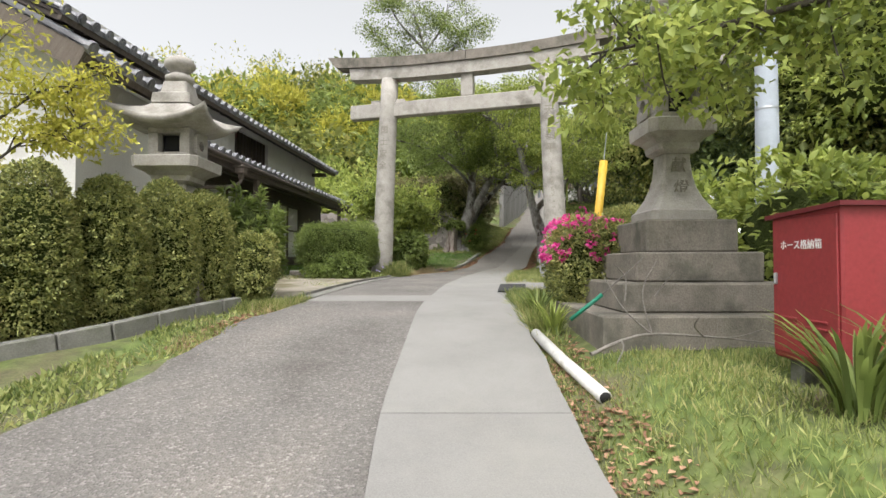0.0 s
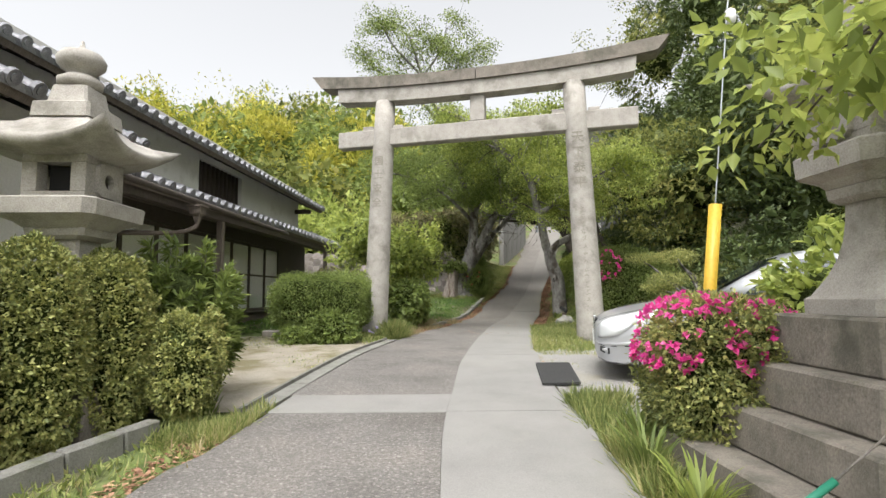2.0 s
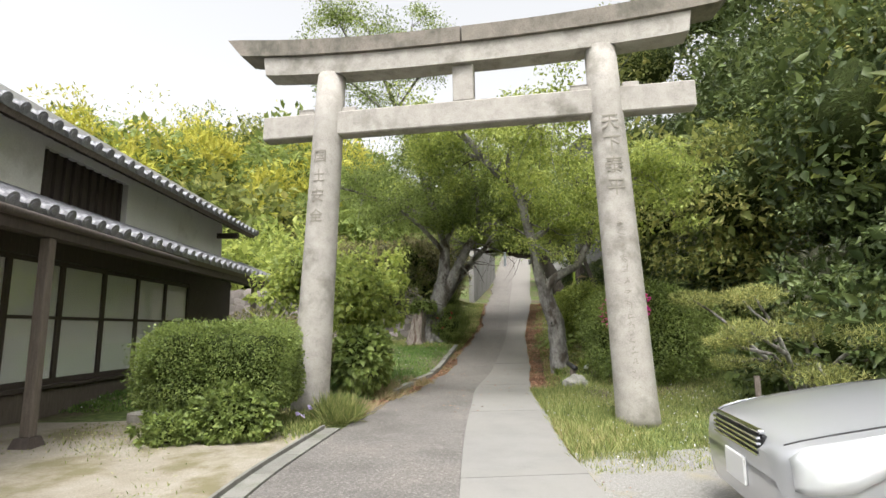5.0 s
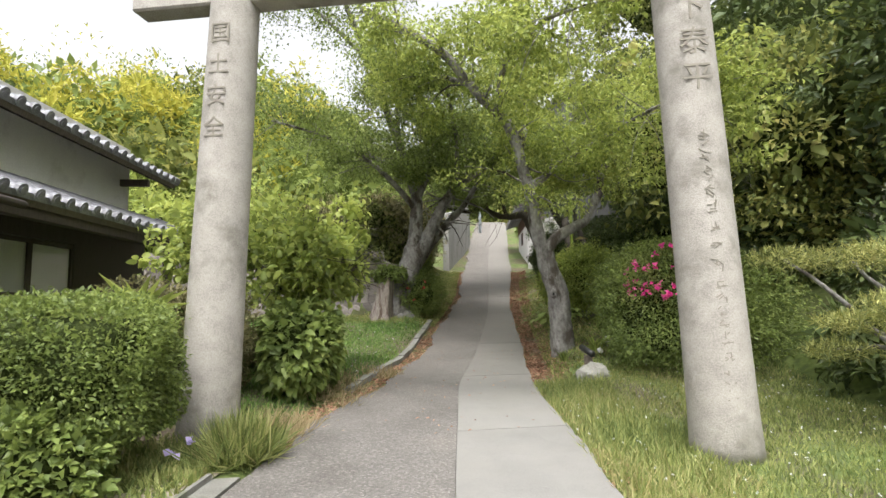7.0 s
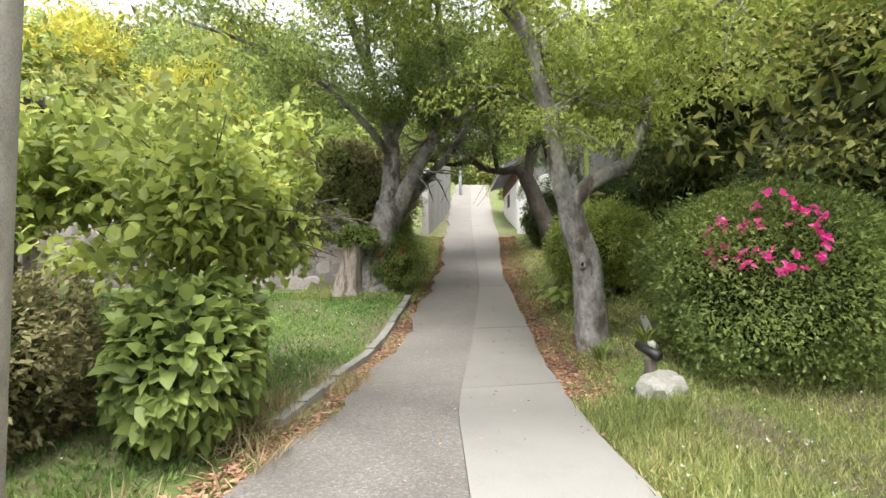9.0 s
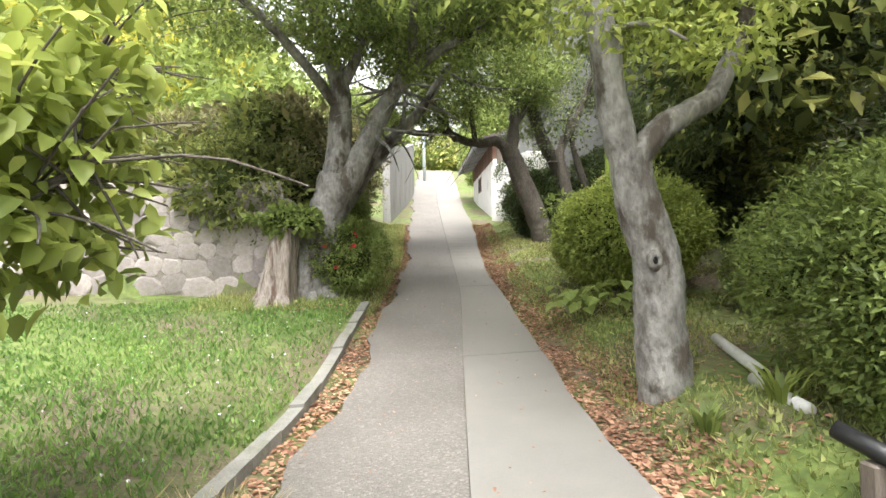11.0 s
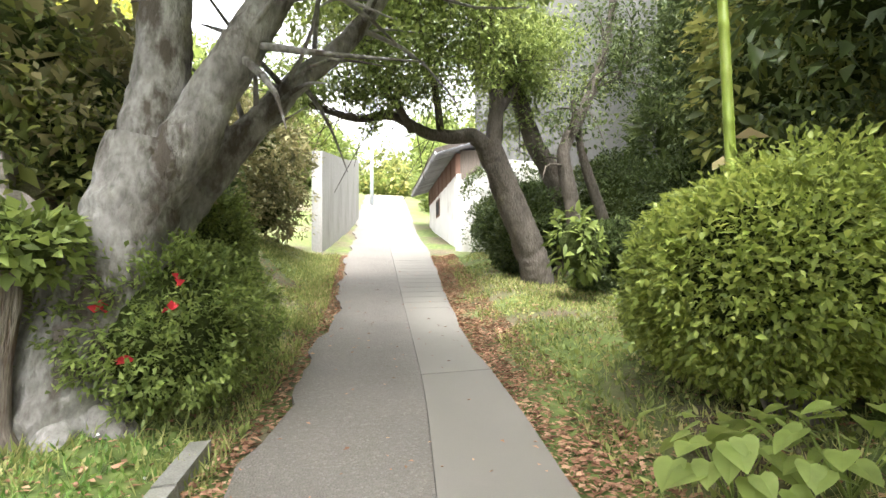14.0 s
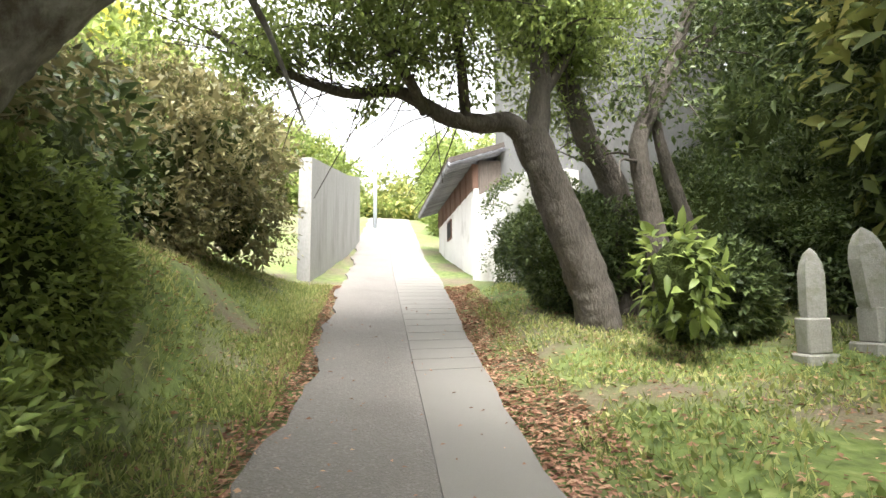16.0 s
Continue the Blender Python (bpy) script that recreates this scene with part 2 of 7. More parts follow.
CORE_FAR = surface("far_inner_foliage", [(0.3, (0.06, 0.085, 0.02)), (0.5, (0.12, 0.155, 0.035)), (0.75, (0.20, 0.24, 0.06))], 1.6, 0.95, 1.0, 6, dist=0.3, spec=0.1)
PLASTER = surface("old_plaster", [(0.3, (0.62, 0.60, 0.58)), (0.6, (0.74, 0.73, 0.71)), (0.8, (0.80, 0.79, 0.77))], 1.2, 0.9, 0.12, 40, (0.44, 0.42, 0.39), 1.0, (0.55, 0.75))
DARKWOOD = surface("dark_stained_wood", [(0.3, (0.035, 0.027, 0.023)), (0.55, (0.075, 0.059, 0.050)), (0.8, (0.13, 0.105, 0.09))], 6, 0.75, 0.3, 60, stretch=(6, 6, 0.6))
SHEDWOOD = surface("brown_shed_timber", [(0.3, (0.09, 0.05, 0.035)), (0.55, (0.17, 0.095, 0.065)), (0.8, (0.26, 0.16, 0.115))], 6, 0.85, 0.35, 60, stretch=(6, 6, 0.6))
GREYWOOD = surface("weathered_wood", [(0.3, (0.07, 0.055, 0.045)), (0.55, (0.14, 0.115, 0.095)), (0.8, (0.22, 0.19, 0.16))], 6, 0.85, 0.35, 60, stretch=(6, 6, 0.6))
TILE = surface("grey_roof_tile", [(0.3, (0.10, 0.10, 0.115)), (0.5, (0.18, 0.18, 0.20)), (0.75, (0.30, 0.30, 0.32))], 6, 0.42, 0.15, 50, (0.24, 0.24, 0.25), 3, (0.5, 0.7), vary=0.25)
BARK = surface("grey_bark", [(0.28, (0.055, 0.05, 0.044)), (0.45, (0.18, 0.17, 0.158)), (0.62, (0.32, 0.31, 0.295)), (0.8, (0.43, 0.425, 0.41))], 4.5, 0.92, 1.0, 28, (0.075, 0.062, 0.05), 3.2, (0.5, 0.6), stretch=(1, 1, 0.55), dist=0.06, grain=0.35)
BARK_DARK = surface("dark_bark", [(0.3, (0.035, 0.03, 0.024)), (0.5, (0.08, 0.068, 0.055)), (0.75, (0.15, 0.135, 0.115))], 6, 0.95, 0.9, 40, stretch=(1, 1, 0.4), dist=0.04)
DEADWOOD = surface("bare_dead_wood", [(0.3, (0.12, 0.095, 0.08)), (0.5, (0.29, 0.25, 0.22)), (0.75, (0.44, 0.40, 0.365))], 3, 0.9, 0.9, 14, (0.12, 0.08, 0.06), 2.5, (0.5, 0.62), stretch=(7, 7, 0.7), dist=0.05)
TWIG = surface("grey_twig", [(0.3, (0.12, 0.105, 0.09)), (0.6, (0.22, 0.2, 0.18))], 20, 0.9, 0.3)
RED = surface("red_painted_steel", [(0.3, (0.20, 0.022, 0.026)), (0.5, (0.25, 0.028, 0.032)), (0.75, (0.29, 0.04, 0.043))], 2.5, 0.5, 0.05, 40, (0.17, 0.028, 0.028), 3, (0.55, 0.75))
REDDARK = plain("dark_red_lid", (0.12, 0.012, 0.016), 0.5)
WHITE = plain("white_paint", (0.75, 0.75, 0.74), 0.6)
YELLOW = surface("yellow_plastic", [(0.3, (0.48, 0.30, 0.02)), (0.6, (0.60, 0.39, 0.035))], 4, 0.5, 0.05, 40, (0.45, 0.32, 0.05), 5, (0.58, 0.7))
PVC = surface("white_pvc", [(0.3, (0.44, 0.43, 0.41)), (0.6, (0.62, 0.61, 0.59))], 6, 0.45, 0.05, 40, (0.3, 0.28, 0.24), 5, (0.6, 0.72))
# Flat black; stands in for shade in hollows and pipe ends.
BLACK = plain("flat_black", (0.012, 0.012, 0.012), 0.9)
RUBBER = surface("tyre_rubber", [(0.3, (0.018, 0.018, 0.018)), (0.7, (0.04, 0.04, 0.04))], 20, 0.85, 0.2)
PAINT = surface("silver_car_paint", [(0.3, (0.44, 0.45, 0.47)), (0.7, (0.50, 0.51, 0.53))], 2, 0.3, 0.0, 300, metal=0.45, coat=0.8)
CHROME = plain("chrome", (0.75, 0.76, 0.78), 0.15, 1.0)
ALLOY = plain("silver_wheel_cover", (0.52, 0.53, 0.54), 0.35, 0.6)
CARGLASS = plain("tinted_car_glass", (0.03, 0.04, 0.04), 0.04, 0.0, 1.0)
LENS = plain("headlight_lens", (0.66, 0.68, 0.69), 0.10, 0.35, 1.0)
TRIMDARK = plain("dark_trim", (0.015, 0.015, 0.017), 0.45)
STEEL = plain("galvanised_steel", (0.42, 0.44, 0.46), 0.45, 0.8)
POLE = surface("pole_concrete", [(0.3, (0.36, 0.40, 0.46)), (0.6, (0.46, 0.50, 0.56))], 3, 0.8, 0.1, 80, (0.30, 0.33, 0.37), 1.5, (0.5, 0.7))
GREENPLASTIC = plain("green_plastic", (0.02, 0.21, 0.13), 0.45)
CURTAIN = surface("pale_curtain", [(0.3, (0.62, 0.63, 0.62)), (0.7, (0.78, 0.79, 0.78))], 6, 0.9, 0.2, 60, stretch=(6, 6, 0.3))
ENGRAVE = plain("worn_engraving", (0.235, 0.215, 0.18), 0.95)
# Near-black green: the shade inside bushes put into the core's colour.
CORE = surface("core_shade_green", [(0.3, (0.02, 0.028, 0.009)), (0.5, (0.045, 0.06, 0.018)), (0.75, (0.10, 0.125, 0.035))], 9, 0.95, 1.0, 45, dist=0.08, spec=0.1)
LITTER = leafy("dry_leaves", [(0.2, (0.125, 0.066, 0.042)), (0.45, (0.275, 0.150, 0.096)), (0.65, (0.425, 0.252, 0.168)), (0.85, (0.525, 0.372, 0.240))], 0.8, 0.1, 0.2, calm=0.0)
GRASS = leafy("grass", [(0.25, (0.095, 0.150, 0.028)), (0.45, (0.205, 0.270, 0.056)), (0.62, (0.330, 0.375, 0.095)), (0.82, (0.50, 0.43, 0.18))], 0.55, 0.35, 0.3)
LAWN = leafy("clover", [(0.25, (0.065, 0.145, 0.030)), (0.5, (0.125, 0.235, 0.050)), (0.78, (0.235, 0.345, 0.090))], 0.5, 0.35, 0.3, calm=0.05)
GRASS_DRY = leafy("dry_grass", [(0.25, (0.22, 0.20, 0.07)), (0.5, (0.36, 0.29, 0.14)), (0.8, (0.46, 0.36, 0.20))], 0.7, 0.3, 0.2)
LEAF_HEDGE = leafy("hedge_leaves", [(0.25, (0.10, 0.135, 0.03)), (0.45, (0.25, 0.29, 0.06)), (0.68, (0.42, 0.435, 0.10)), (0.85, (0.52, 0.48, 0.16))], 0.5, 0.25)
LEAF_DEEP = leafy("deep_green_leaves", [(0.25, (0.033, 0.061, 0.014)), (0.5, (0.075, 0.121, 0.026)), (0.75, (0.150, 0.209, 0.048))], 0.42, 0.25)
LEAF_MID = leafy("fresh_green_leaves", [(0.25, (0.080, 0.128, 0.019)), (0.5, (0.160, 0.236, 0.036)), (0.75, (0.272, 0.365, 0.066))], 0.45, 0.4)
LEAF_BRIGHT = leafy("bright_green_leaves", [(0.25, (0.135, 0.196, 0.024)), (0.5, (0.257, 0.345, 0.039)), (0.78, (0.405, 0.483, 0.077))], 0.45, 0.45)
LEAF_YELLOW = leafy("yellow_bamboo_leaves", [(0.25, (0.26, 0.28, 0.05)), (0.5, (0.42, 0.42, 0.075)), (0.78, (0.56, 0.53, 0.13))], 0.6, 0.4, 0.2, 0.15, calm=0.0)
LEAF_OLIVE = leafy("olive_leaves", [(0.25, (0.075, 0.078, 0.024)), (0.5, (0.165, 0.163, 0.050)), (0.75, (0.300, 0.267, 0.110))], 0.5, 0.3)
LEAF_GREY = leafy("silvery_leaves", [(0.25, (0.13, 0.14, 0.09)), (0.5, (0.24, 0.25, 0.17)), (0.75, (0.36, 0.36, 0.27))], 0.5, 0.3)
LEAF_FOREST = leafy("forest_leaves", [(0.22, (0.052, 0.080, 0.017)), (0.42, (0.131, 0.174, 0.030)), (0.6, (0.245, 0.283, 0.048)), (0.8, (0.420, 0.406, 0.084))], 0.55, 0.35, 0.3, 0.25)
PETAL = leafy("pink_petals", [(0.25, (0.62, 0.04, 0.24)), (0.5, (0.76, 0.09, 0.36)), (0.8, (0.86, 0.28, 0.52))], 0.5, 0.35, 0.2, calm=0.0)
PETAL_RED = leafy("red_petals", [(0.25, (0.50, 0.03, 0.04)), (0.8, (0.66, 0.06, 0.07))], 0.5, 0.35, 0.2, calm=0.0)
PETAL_VIOLET = leafy("violet_petals", [(0.25, (0.42, 0.34, 0.60)), (0.8, (0.55, 0.48, 0.72))], 0.5, 0.35, 0.2, calm=0.0)

FIELDSTONE = surface("fieldstone", [(0.3, (0.17, 0.145, 0.13)), (0.5, (0.29, 0.255, 0.24)), (0.75, (0.40, 0.37, 0.35))], 7, 0.9, 0.7, 50, (0.20, 0.19, 0.13), 3, (0.54, 0.7), vary=0.3)
PALESTONE = surface("pale_mossy_stone", [(0.3, (0.22, 0.21, 0.185)), (0.6, (0.35, 0.34, 0.31))], 6, 0.9, 0.4, 70, (0.16, 0.17, 0.11), 4, (0.5, 0.68))


def drift(N, L, colour, tint, y0, y1, most):
    """A dusty film on the paving that thickens up the lane, broken by noise."""
    tc = N.new("ShaderNodeTexCoord")
    sp = N.new("ShaderNodeSeparateXYZ")
    no = N.new("ShaderNodeTexNoise")
    no.inputs["Scale"].default_value, no.inputs["Detail"].default_value = 0.7, 6
    mr = N.new("ShaderNodeMapRange")
    mr.inputs["From Min"].default_value, mr.inputs["From Max"].default_value, mr.inputs["To Max"].default_value = y0, y1, most
    ad = N.new("ShaderNodeMath")
    ad.operation = "MULTIPLY_ADD"
    ad.inputs[1].default_value = 7.0
    mx = N.new("ShaderNodeMix")
    mx.data_type = "RGBA"
    mx.inputs["B"].default_value = (*tint, 1)
    L.new(tc.outputs["Object"], sp.inputs[0]), L.new(tc.outputs["Object"], no.inputs["Vector"])
    L.new(no.outputs[0], ad.inputs[0]), L.new(sp.outputs["Y"], ad.inputs[2]), L.new(ad.outputs[0], mr.inputs["Value"])
    L.new(mr.outputs[0], mx.inputs["Factor"]), L.new(colour, mx.inputs["A"])
    return mx.outputs["Result"]


def dusty(m, tint, y0, y1, most):
    N, L = m.node_tree.nodes, m.node_tree.links
    b = N["Principled BSDF"]
    L.new(drift(N, L, b.inputs["Base Color"].links[0].from_socket, tint, y0, y1, most), b.inputs["Base Color"])


def ground_material():
    """Soil with moss and thin grass, drifting from one to the other by noise."""
    m, N, L, b = material("grassy_soil")
    tc = N.new("ShaderNodeTexCoord")
    n = [N.new("ShaderNodeTexNoise") for _ in range(3)]
    for k, (s, d) in zip(n, ((0.8, 6), (9, 6), (70, 4))):
        k.inputs["Scale"].default_value, k.inputs["Detail"].default_value = s, d
        L.new(tc.outputs["Object"], k.inputs["Vector"])
    soil = ramp_of(N, [(0.3, (0.055, 0.042, 0.028)), (0.55, (0.13, 0.10, 0.068)), (0.75, (0.22, 0.175, 0.12))])
    moss = ramp_of(N, [(0.3, (0.05, 0.075, 0.018)), (0.55, (0.11, 0.15, 0.035)), (0.75, (0.18, 0.21, 0.07))])
    L.new(n[2].outputs[0], soil.inputs[0]), L.new(n[1].outputs[0], moss.inputs[0])
    f = ramp_of(N, [(0.36, (0, 0, 0)), (0.56, (1, 1, 1))])
    L.new(n[0].outputs[0], f.inputs[0])
    mx = N.new("ShaderNodeMix")
    mx.data_type = "RGBA"
    L.new(f.outputs[0], mx.inputs["Factor"]), L.new(soil.outputs[0], mx.inputs["A"]), L.new(moss.outputs[0], mx.inputs["B"])
    L.new(mx.outputs["Result"], b.inputs["Base Color"])
    b.inputs["Roughness"].default_value = 0.95
    bp = N.new("ShaderNodeBump")
    bp.inputs["Strength"].default_value, bp.inputs["Distance"].default_value = 0.6, 0.03
    L.new(n[1].outputs[0], bp.inputs["Height"]), L.new(bp.outputs[0], b.inputs["Normal"])
    return m


def asphalt_material():
    """Worn asphalt: dark binder with exposed pale chippings."""
    m, N, L, b = material("worn_asphalt")
    tc = N.new("ShaderNodeTexCoord")
    v = N.new("ShaderNodeTexVoronoi")
    v.inputs["Scale"].default_value = 75
    v2 = N.new("ShaderNodeTexNoise")
    v2.inputs["Scale"].default_value, v2.inputs["Detail"].default_value = 1.1, 7
    v3 = N.new("ShaderNodeTexNoise")
    v3.inputs["Scale"].default_value, v3.inputs["Detail"].default_value = 34, 5
    for k in (v, v2, v3):
        L.new(tc.outputs["Object"], k.inputs["Vector"])
    chip = ramp_of(N, [(0.0, (0.115, 0.107, 0.099)), (0.5, (0.155, 0.146, 0.136)), (0.88, (0.19, 0.18, 0.168)), (0.98, (0.27, 0.258, 0.242))])
    sp = N.new("ShaderNodeSeparateColor")
    L.new(v.outputs["Color"], sp.inputs[0]), L.new(sp.outputs[0], chip.inputs[0])
    tone = ramp_of(N, [(0.3, (0.66, 0.64, 0.62)), (0.5, (0.95, 0.94, 0.93)), (0.7, (1.16, 1.13, 1.09))])
    L.new(v2.outputs[0], tone.inputs[0])
    mx = N.new("ShaderNodeMix")
    mx.data_type, mx.blend_type = "RGBA", "MULTIPLY"
    mx.inputs["Factor"].default_value = 1
    L.new(chip.outputs[0], mx.inputs["A"]), L.new(tone.outputs[0], mx.inputs["B"])
    L.new(mx.outputs["Result"], b.inputs["Base Color"])
    b.inputs["Roughness"].default_value = 0.85
    bp = N.new("ShaderNodeBump")
    bp.inputs["Strength"].default_value, bp.inputs["Distance"].default_value = 0.6, 0.012
    ad = N.new("ShaderNodeMath")
    L.new(v.outputs["Distance"], ad.inputs[0]), L.new(v3.outputs[0], ad.inputs[1])
    L.new(ad.outputs[0], bp.inputs["Height"]), L.new(bp.outputs[0], b.inputs["Normal"])
    return m


SOIL, ASPHALT = ground_material(), asphalt_material()
dusty(ASPHALT, (0.172, 0.155, 0.137), 16.0, 24.0, 0.55)
dusty(CONCRETE, (0.172, 0.157, 0.137), 15.0, 23.0, 0.7)

# ---- the lie of the land ----
YS = np.arange(-60, 320, 0.1)


def eased(ys, vs, width=1.2):
    t = np.interp(YS, ys, vs)
    k = int(width / 0.1)
    pad = np.concatenate([np.full(k, t[0]), t, np.full(k, t[-1])])
    return np.convolve(pad, np.ones(k) / k, "same")[k:-k]


T_ROAD = eased([-60, -6, 0, 2.8, 5.6, 7, 9, 12.5, 15.5, 18, 20, 21.4, 23.5, 25, 30, 36, 52, 58, 320],
               [-4.0, -.75, 0, .38, .77, .85, .93, 1.02, 1.08, 1.17, 1.5, 1.75, 2.05, 2.32, 3.35, 4.6, 8.75, 9.0, 9.0])
T_JOINT = eased([-60, 0, 2.3, 3.2, 4.8, 6.5, 7.8, 9.3, 11, 12, 14, 15.5, 18.4, 20.3, 21.6, 23.5, 26, 32, 37.7, 52, 320],
                [-.2, -.25, -.34, -.39, -.33, -.28, -.14, 0, .26, .43, .82, 1.1, 2.0, 2.6, 3.0, 3.5, 4.12, 5.6, 7.06, 10.8, 90])
T_RIGHT = eased([-60, 0, 2.3, 3.2, 4.8, 6.5, 7.6, 9, 11.6, 12.8, 15.4, 18.2, 19.8, 22.5, 24.6, 29, 31.8, 33, 42, 52, 320],
                [1.0, .95, .77, .76, .83, .89, .92, 1.05, 1.41, 1.65, 2.1, 2.86, 3.25, 3.86, 4.45, 5.8, 6.63, 6.88, 9.4, 12.1, 91.3])
T_LEFT = eased([-60, 0, 3.15, 4, 5.3, 6.6, 7.8, 10.4, 12.1, 13.7, 15.4, 16.3, 18.6, 20, 22.2, 24.9, 27.7, 30.3, 33, 34.9, 39.7, 52, 320],
               [-3.4, -3.0, -2.38, -2.18, -2.07, -1.86, -1.74, -1.45, -1.07, -.7, -.02, .25, 1.05, 1.44, 2.12, 2.9, 3.5, 4.1, 4.85, 5.2, 6.36, 9.6, 88.5])


def road_z(y):
    return np.interp(y, YS, T_ROAD)


def joint_x(y):
    return np.interp(y, YS, T_JOINT)


def right_x(y):
    return np.interp(y, YS, T_RIGHT)


def left_x(y):
    return np.interp(y, YS, T_LEFT)


def wall_line(x):
    """The y of the stone retaining wall's face above the lawn."""
    return 21.3 - 0.18 * x


def land(x, y):
    """Height of the ground."""
    x, y = np.asarray(x, float), np.asarray(y, float)
    z = road_z(y) - 0.03
    r, l = x - right_x(y), left_x(y) - x
    up = smooth(14, 16.5, y) * (1 - smooth(28, 32, y))
    z = z + up * (0.28 * smooth(0.25, 1.1, r) + 0.35 * smooth(1.6, 4.5, r))
    verge = smooth(0.5, 2.2, y) * (1 - smooth(4.6, 6.0, y)) * smooth(0.03, 0.75, r)
    z = z + verge * np.maximum(0, 0.66 - z)
    r0 = np.interp(y, [-40, 0, 5, 8, 10.5, 13, 18, 22, 27, 32, 36, 60, 80], [9, 8, 7.5, 7.5, 5.6, 3.6, 3.4, 5.2, 6.5, 9.0, 14, 12, 30])
    rise = np.maximum(0, r - r0)
    z = z + np.minimum(0.95 * rise, 11 + 0.12 * rise) * smooth(-14, 2, y)
    z = z + smooth(13.5, 15.5, y) * (1 - smooth(22, 24, y)) * 0.13 * smooth(0.25, 0.7, l)
    z = z + smooth(22.5, 25, y) * (1 - smooth(29, 32, y)) * 0.9 * smooth(0.5, 3.0, l)
    back = smooth(0.0, 0.12, y - wall_line(x) - 0.25) * smooth(0.9, 1.7, l) * (1 - smooth(26, 30, y))
    z = np.where(back > 0, np.maximum(z, z + back * (3.45 - z)), z)
    hill = smooth(24, 58, y) * smooth(4, 22, l) * 6.0
    z = z + hill + smooth(60, 120, y) * 6
    on = (r < 0.0) & (l < 0.0)
    return np.where(on, road_z(y) - 0.06, z)


def grid_mesh(name, xs, ys, height, mat):
    X, Y = np.meshgrid(xs, ys)
    V = np.stack([X, Y, height(X, Y)], -1).reshape(-1, 3)
    ny, nx = X.shape
    i, j = np.meshgrid(np.arange(ny - 1), np.arange(nx - 1), indexing="ij")
    a = i * nx + j
    F = np.stack([a, a + 1, a + nx + 1, a + nx], -1).reshape(-1, 4)
    return mesh_from(name, V, F, mat, True)


def bumpy(x, y):
    return land(x, y) + 0.02 * np.sin(x * 3.1 + 1.3 * np.sin(y * 2.3)) * np.sin(y * 2.7 + x) * ((x > right_x(y) + 0.1) | (x < left_x(y) - 0.1))


gx = np.concatenate([np.linspace(-400, -40, 30), np.linspace(-38, -9, 40), np.arange(-8.6, 12, 0.22), np.linspace(12.4, 45, 50), np.linspace(48, 400, 30)])
gy = np.concatenate([np.linspace(-300, -14, 30), np.linspace(-12, 1, 26), np.arange(1.2, 40, 0.28), np.linspace(40.5, 80, 60), np.linspace(84, 600, 40)])
tagged(new("ground", grid_mesh("ground", gx, gy, bumpy, SOIL)), "mossy soil and thin grass beside the lane", "ground", kind="structure")


def ribbon(name, lo, hi, y0, y1, z0, mat, steps=None, thick=0.12, across=2, camber=0.0):
    """A paved ribbon between two edge lines, with thickness."""
    n = steps or max(2, int((y1 - y0) / 0.25) + 1)
    ys = np.linspace(y0, y1, n)
    w = np.linspace(0, 1, across)
    a, b = lo(ys), hi(ys)
    X = a[:, None] + (b - a)[:, None] * w[None]
    Y = np.repeat(ys[:, None], across, 1)
    Zt = road_z(Y) + z0 + camber * np.sin(np.pi * w)[None]
    top = np.stack([X, Y, Zt], -1)
    ring = np.concatenate([top, top[:, ::-1] - np.array([0, 0, thick])], 1)
    return loft_bm([[tuple(p) for p in r] for r in ring], soft=False)


road = tagged(new("road"), "worn grey asphalt lane climbing to the shrine", "road", kind="structure")
wob = lambda y: 0.045 * np.sin(y * 2.1) + 0.03 * np.sin(y * 5.3 + 1) + 0.02 * np.sin(y * 11.7)
part("asphalt_lower", ribbon("a", lambda y: left_x(y) + wob(y), lambda y: joint_x(y) - 0.004, -30, 6.93, 0.0, ASPHALT, 150, across=6), ASPHALT, road)
part("asphalt_upper", ribbon("a", lambda y: left_x(y) + wob(y) * (1 - smooth(8, 9, y) * smooth(13, 12, y)), lambda y: joint_x(y) - 0.004, 7.6, 58, 0.0, ASPHALT, 260, across=6), ASPHALT, road)
part("cross_drain", ribbon("a", lambda y: left_x(y) + 0.02, lambda y: joint_x(y) - 0.004, 6.936, 7.594, 0.006, CONCRETE, 4), CONCRETE, road, "pale concrete band across the lane")
path = tagged(new("pavement"), "pale concrete slabs of a footpath strip", "pavement", kind="structure")
cuts = [-30, -18, -9, -4, -0.2, 3.19, 6.93, 10.2, 13.2, 16.05, 18.9, 22.0, 24.75] + [24.75 + 0.36 * i for i in range(1, 24)] + [33.4, 37, 41, 46, 52, 58]
for a, b in zip(cuts, cuts[1:]):
    part("slab", ribbon("s", joint_x, lambda y: right_x(y) + 0.3 * wob(y + 3), a + 0.006, b - 0.006, 0.012, CONCRETE, max(3, int((b - a) / 0.3))), CONCRETE, path)

# kerbs and gutter
kerb_l = tagged(new("kerb"), "mossy concrete kerb blocks along the hedge bed", "kerb", kind="structure")
kp = curve_points([(-5.2, 2.3), (-4.1, 3.6), (-3.45, 4.4), (-3.0, 5.05), (-2.7, 5.8), (-2.48, 6.4)], 10)
for a, b in zip(kp, kp[1:]):
    d = b - a
    ln = float(np.hypot(*d))
    bm = box_bm(-0.06, 0.06, 0.004, ln - 0.006, -0.15, 0.12, 0.012)
    z0, z1 = float(road_z(a[1])), float(road_z(b[1]))
    part("kerb_block", bm, KERB, kerb_l, at=pose(a[0], a[1], z0, math.degrees(math.atan2(z1 - z0, ln)), 0, -math.degrees(math.atan2(d[0], d[1]))))
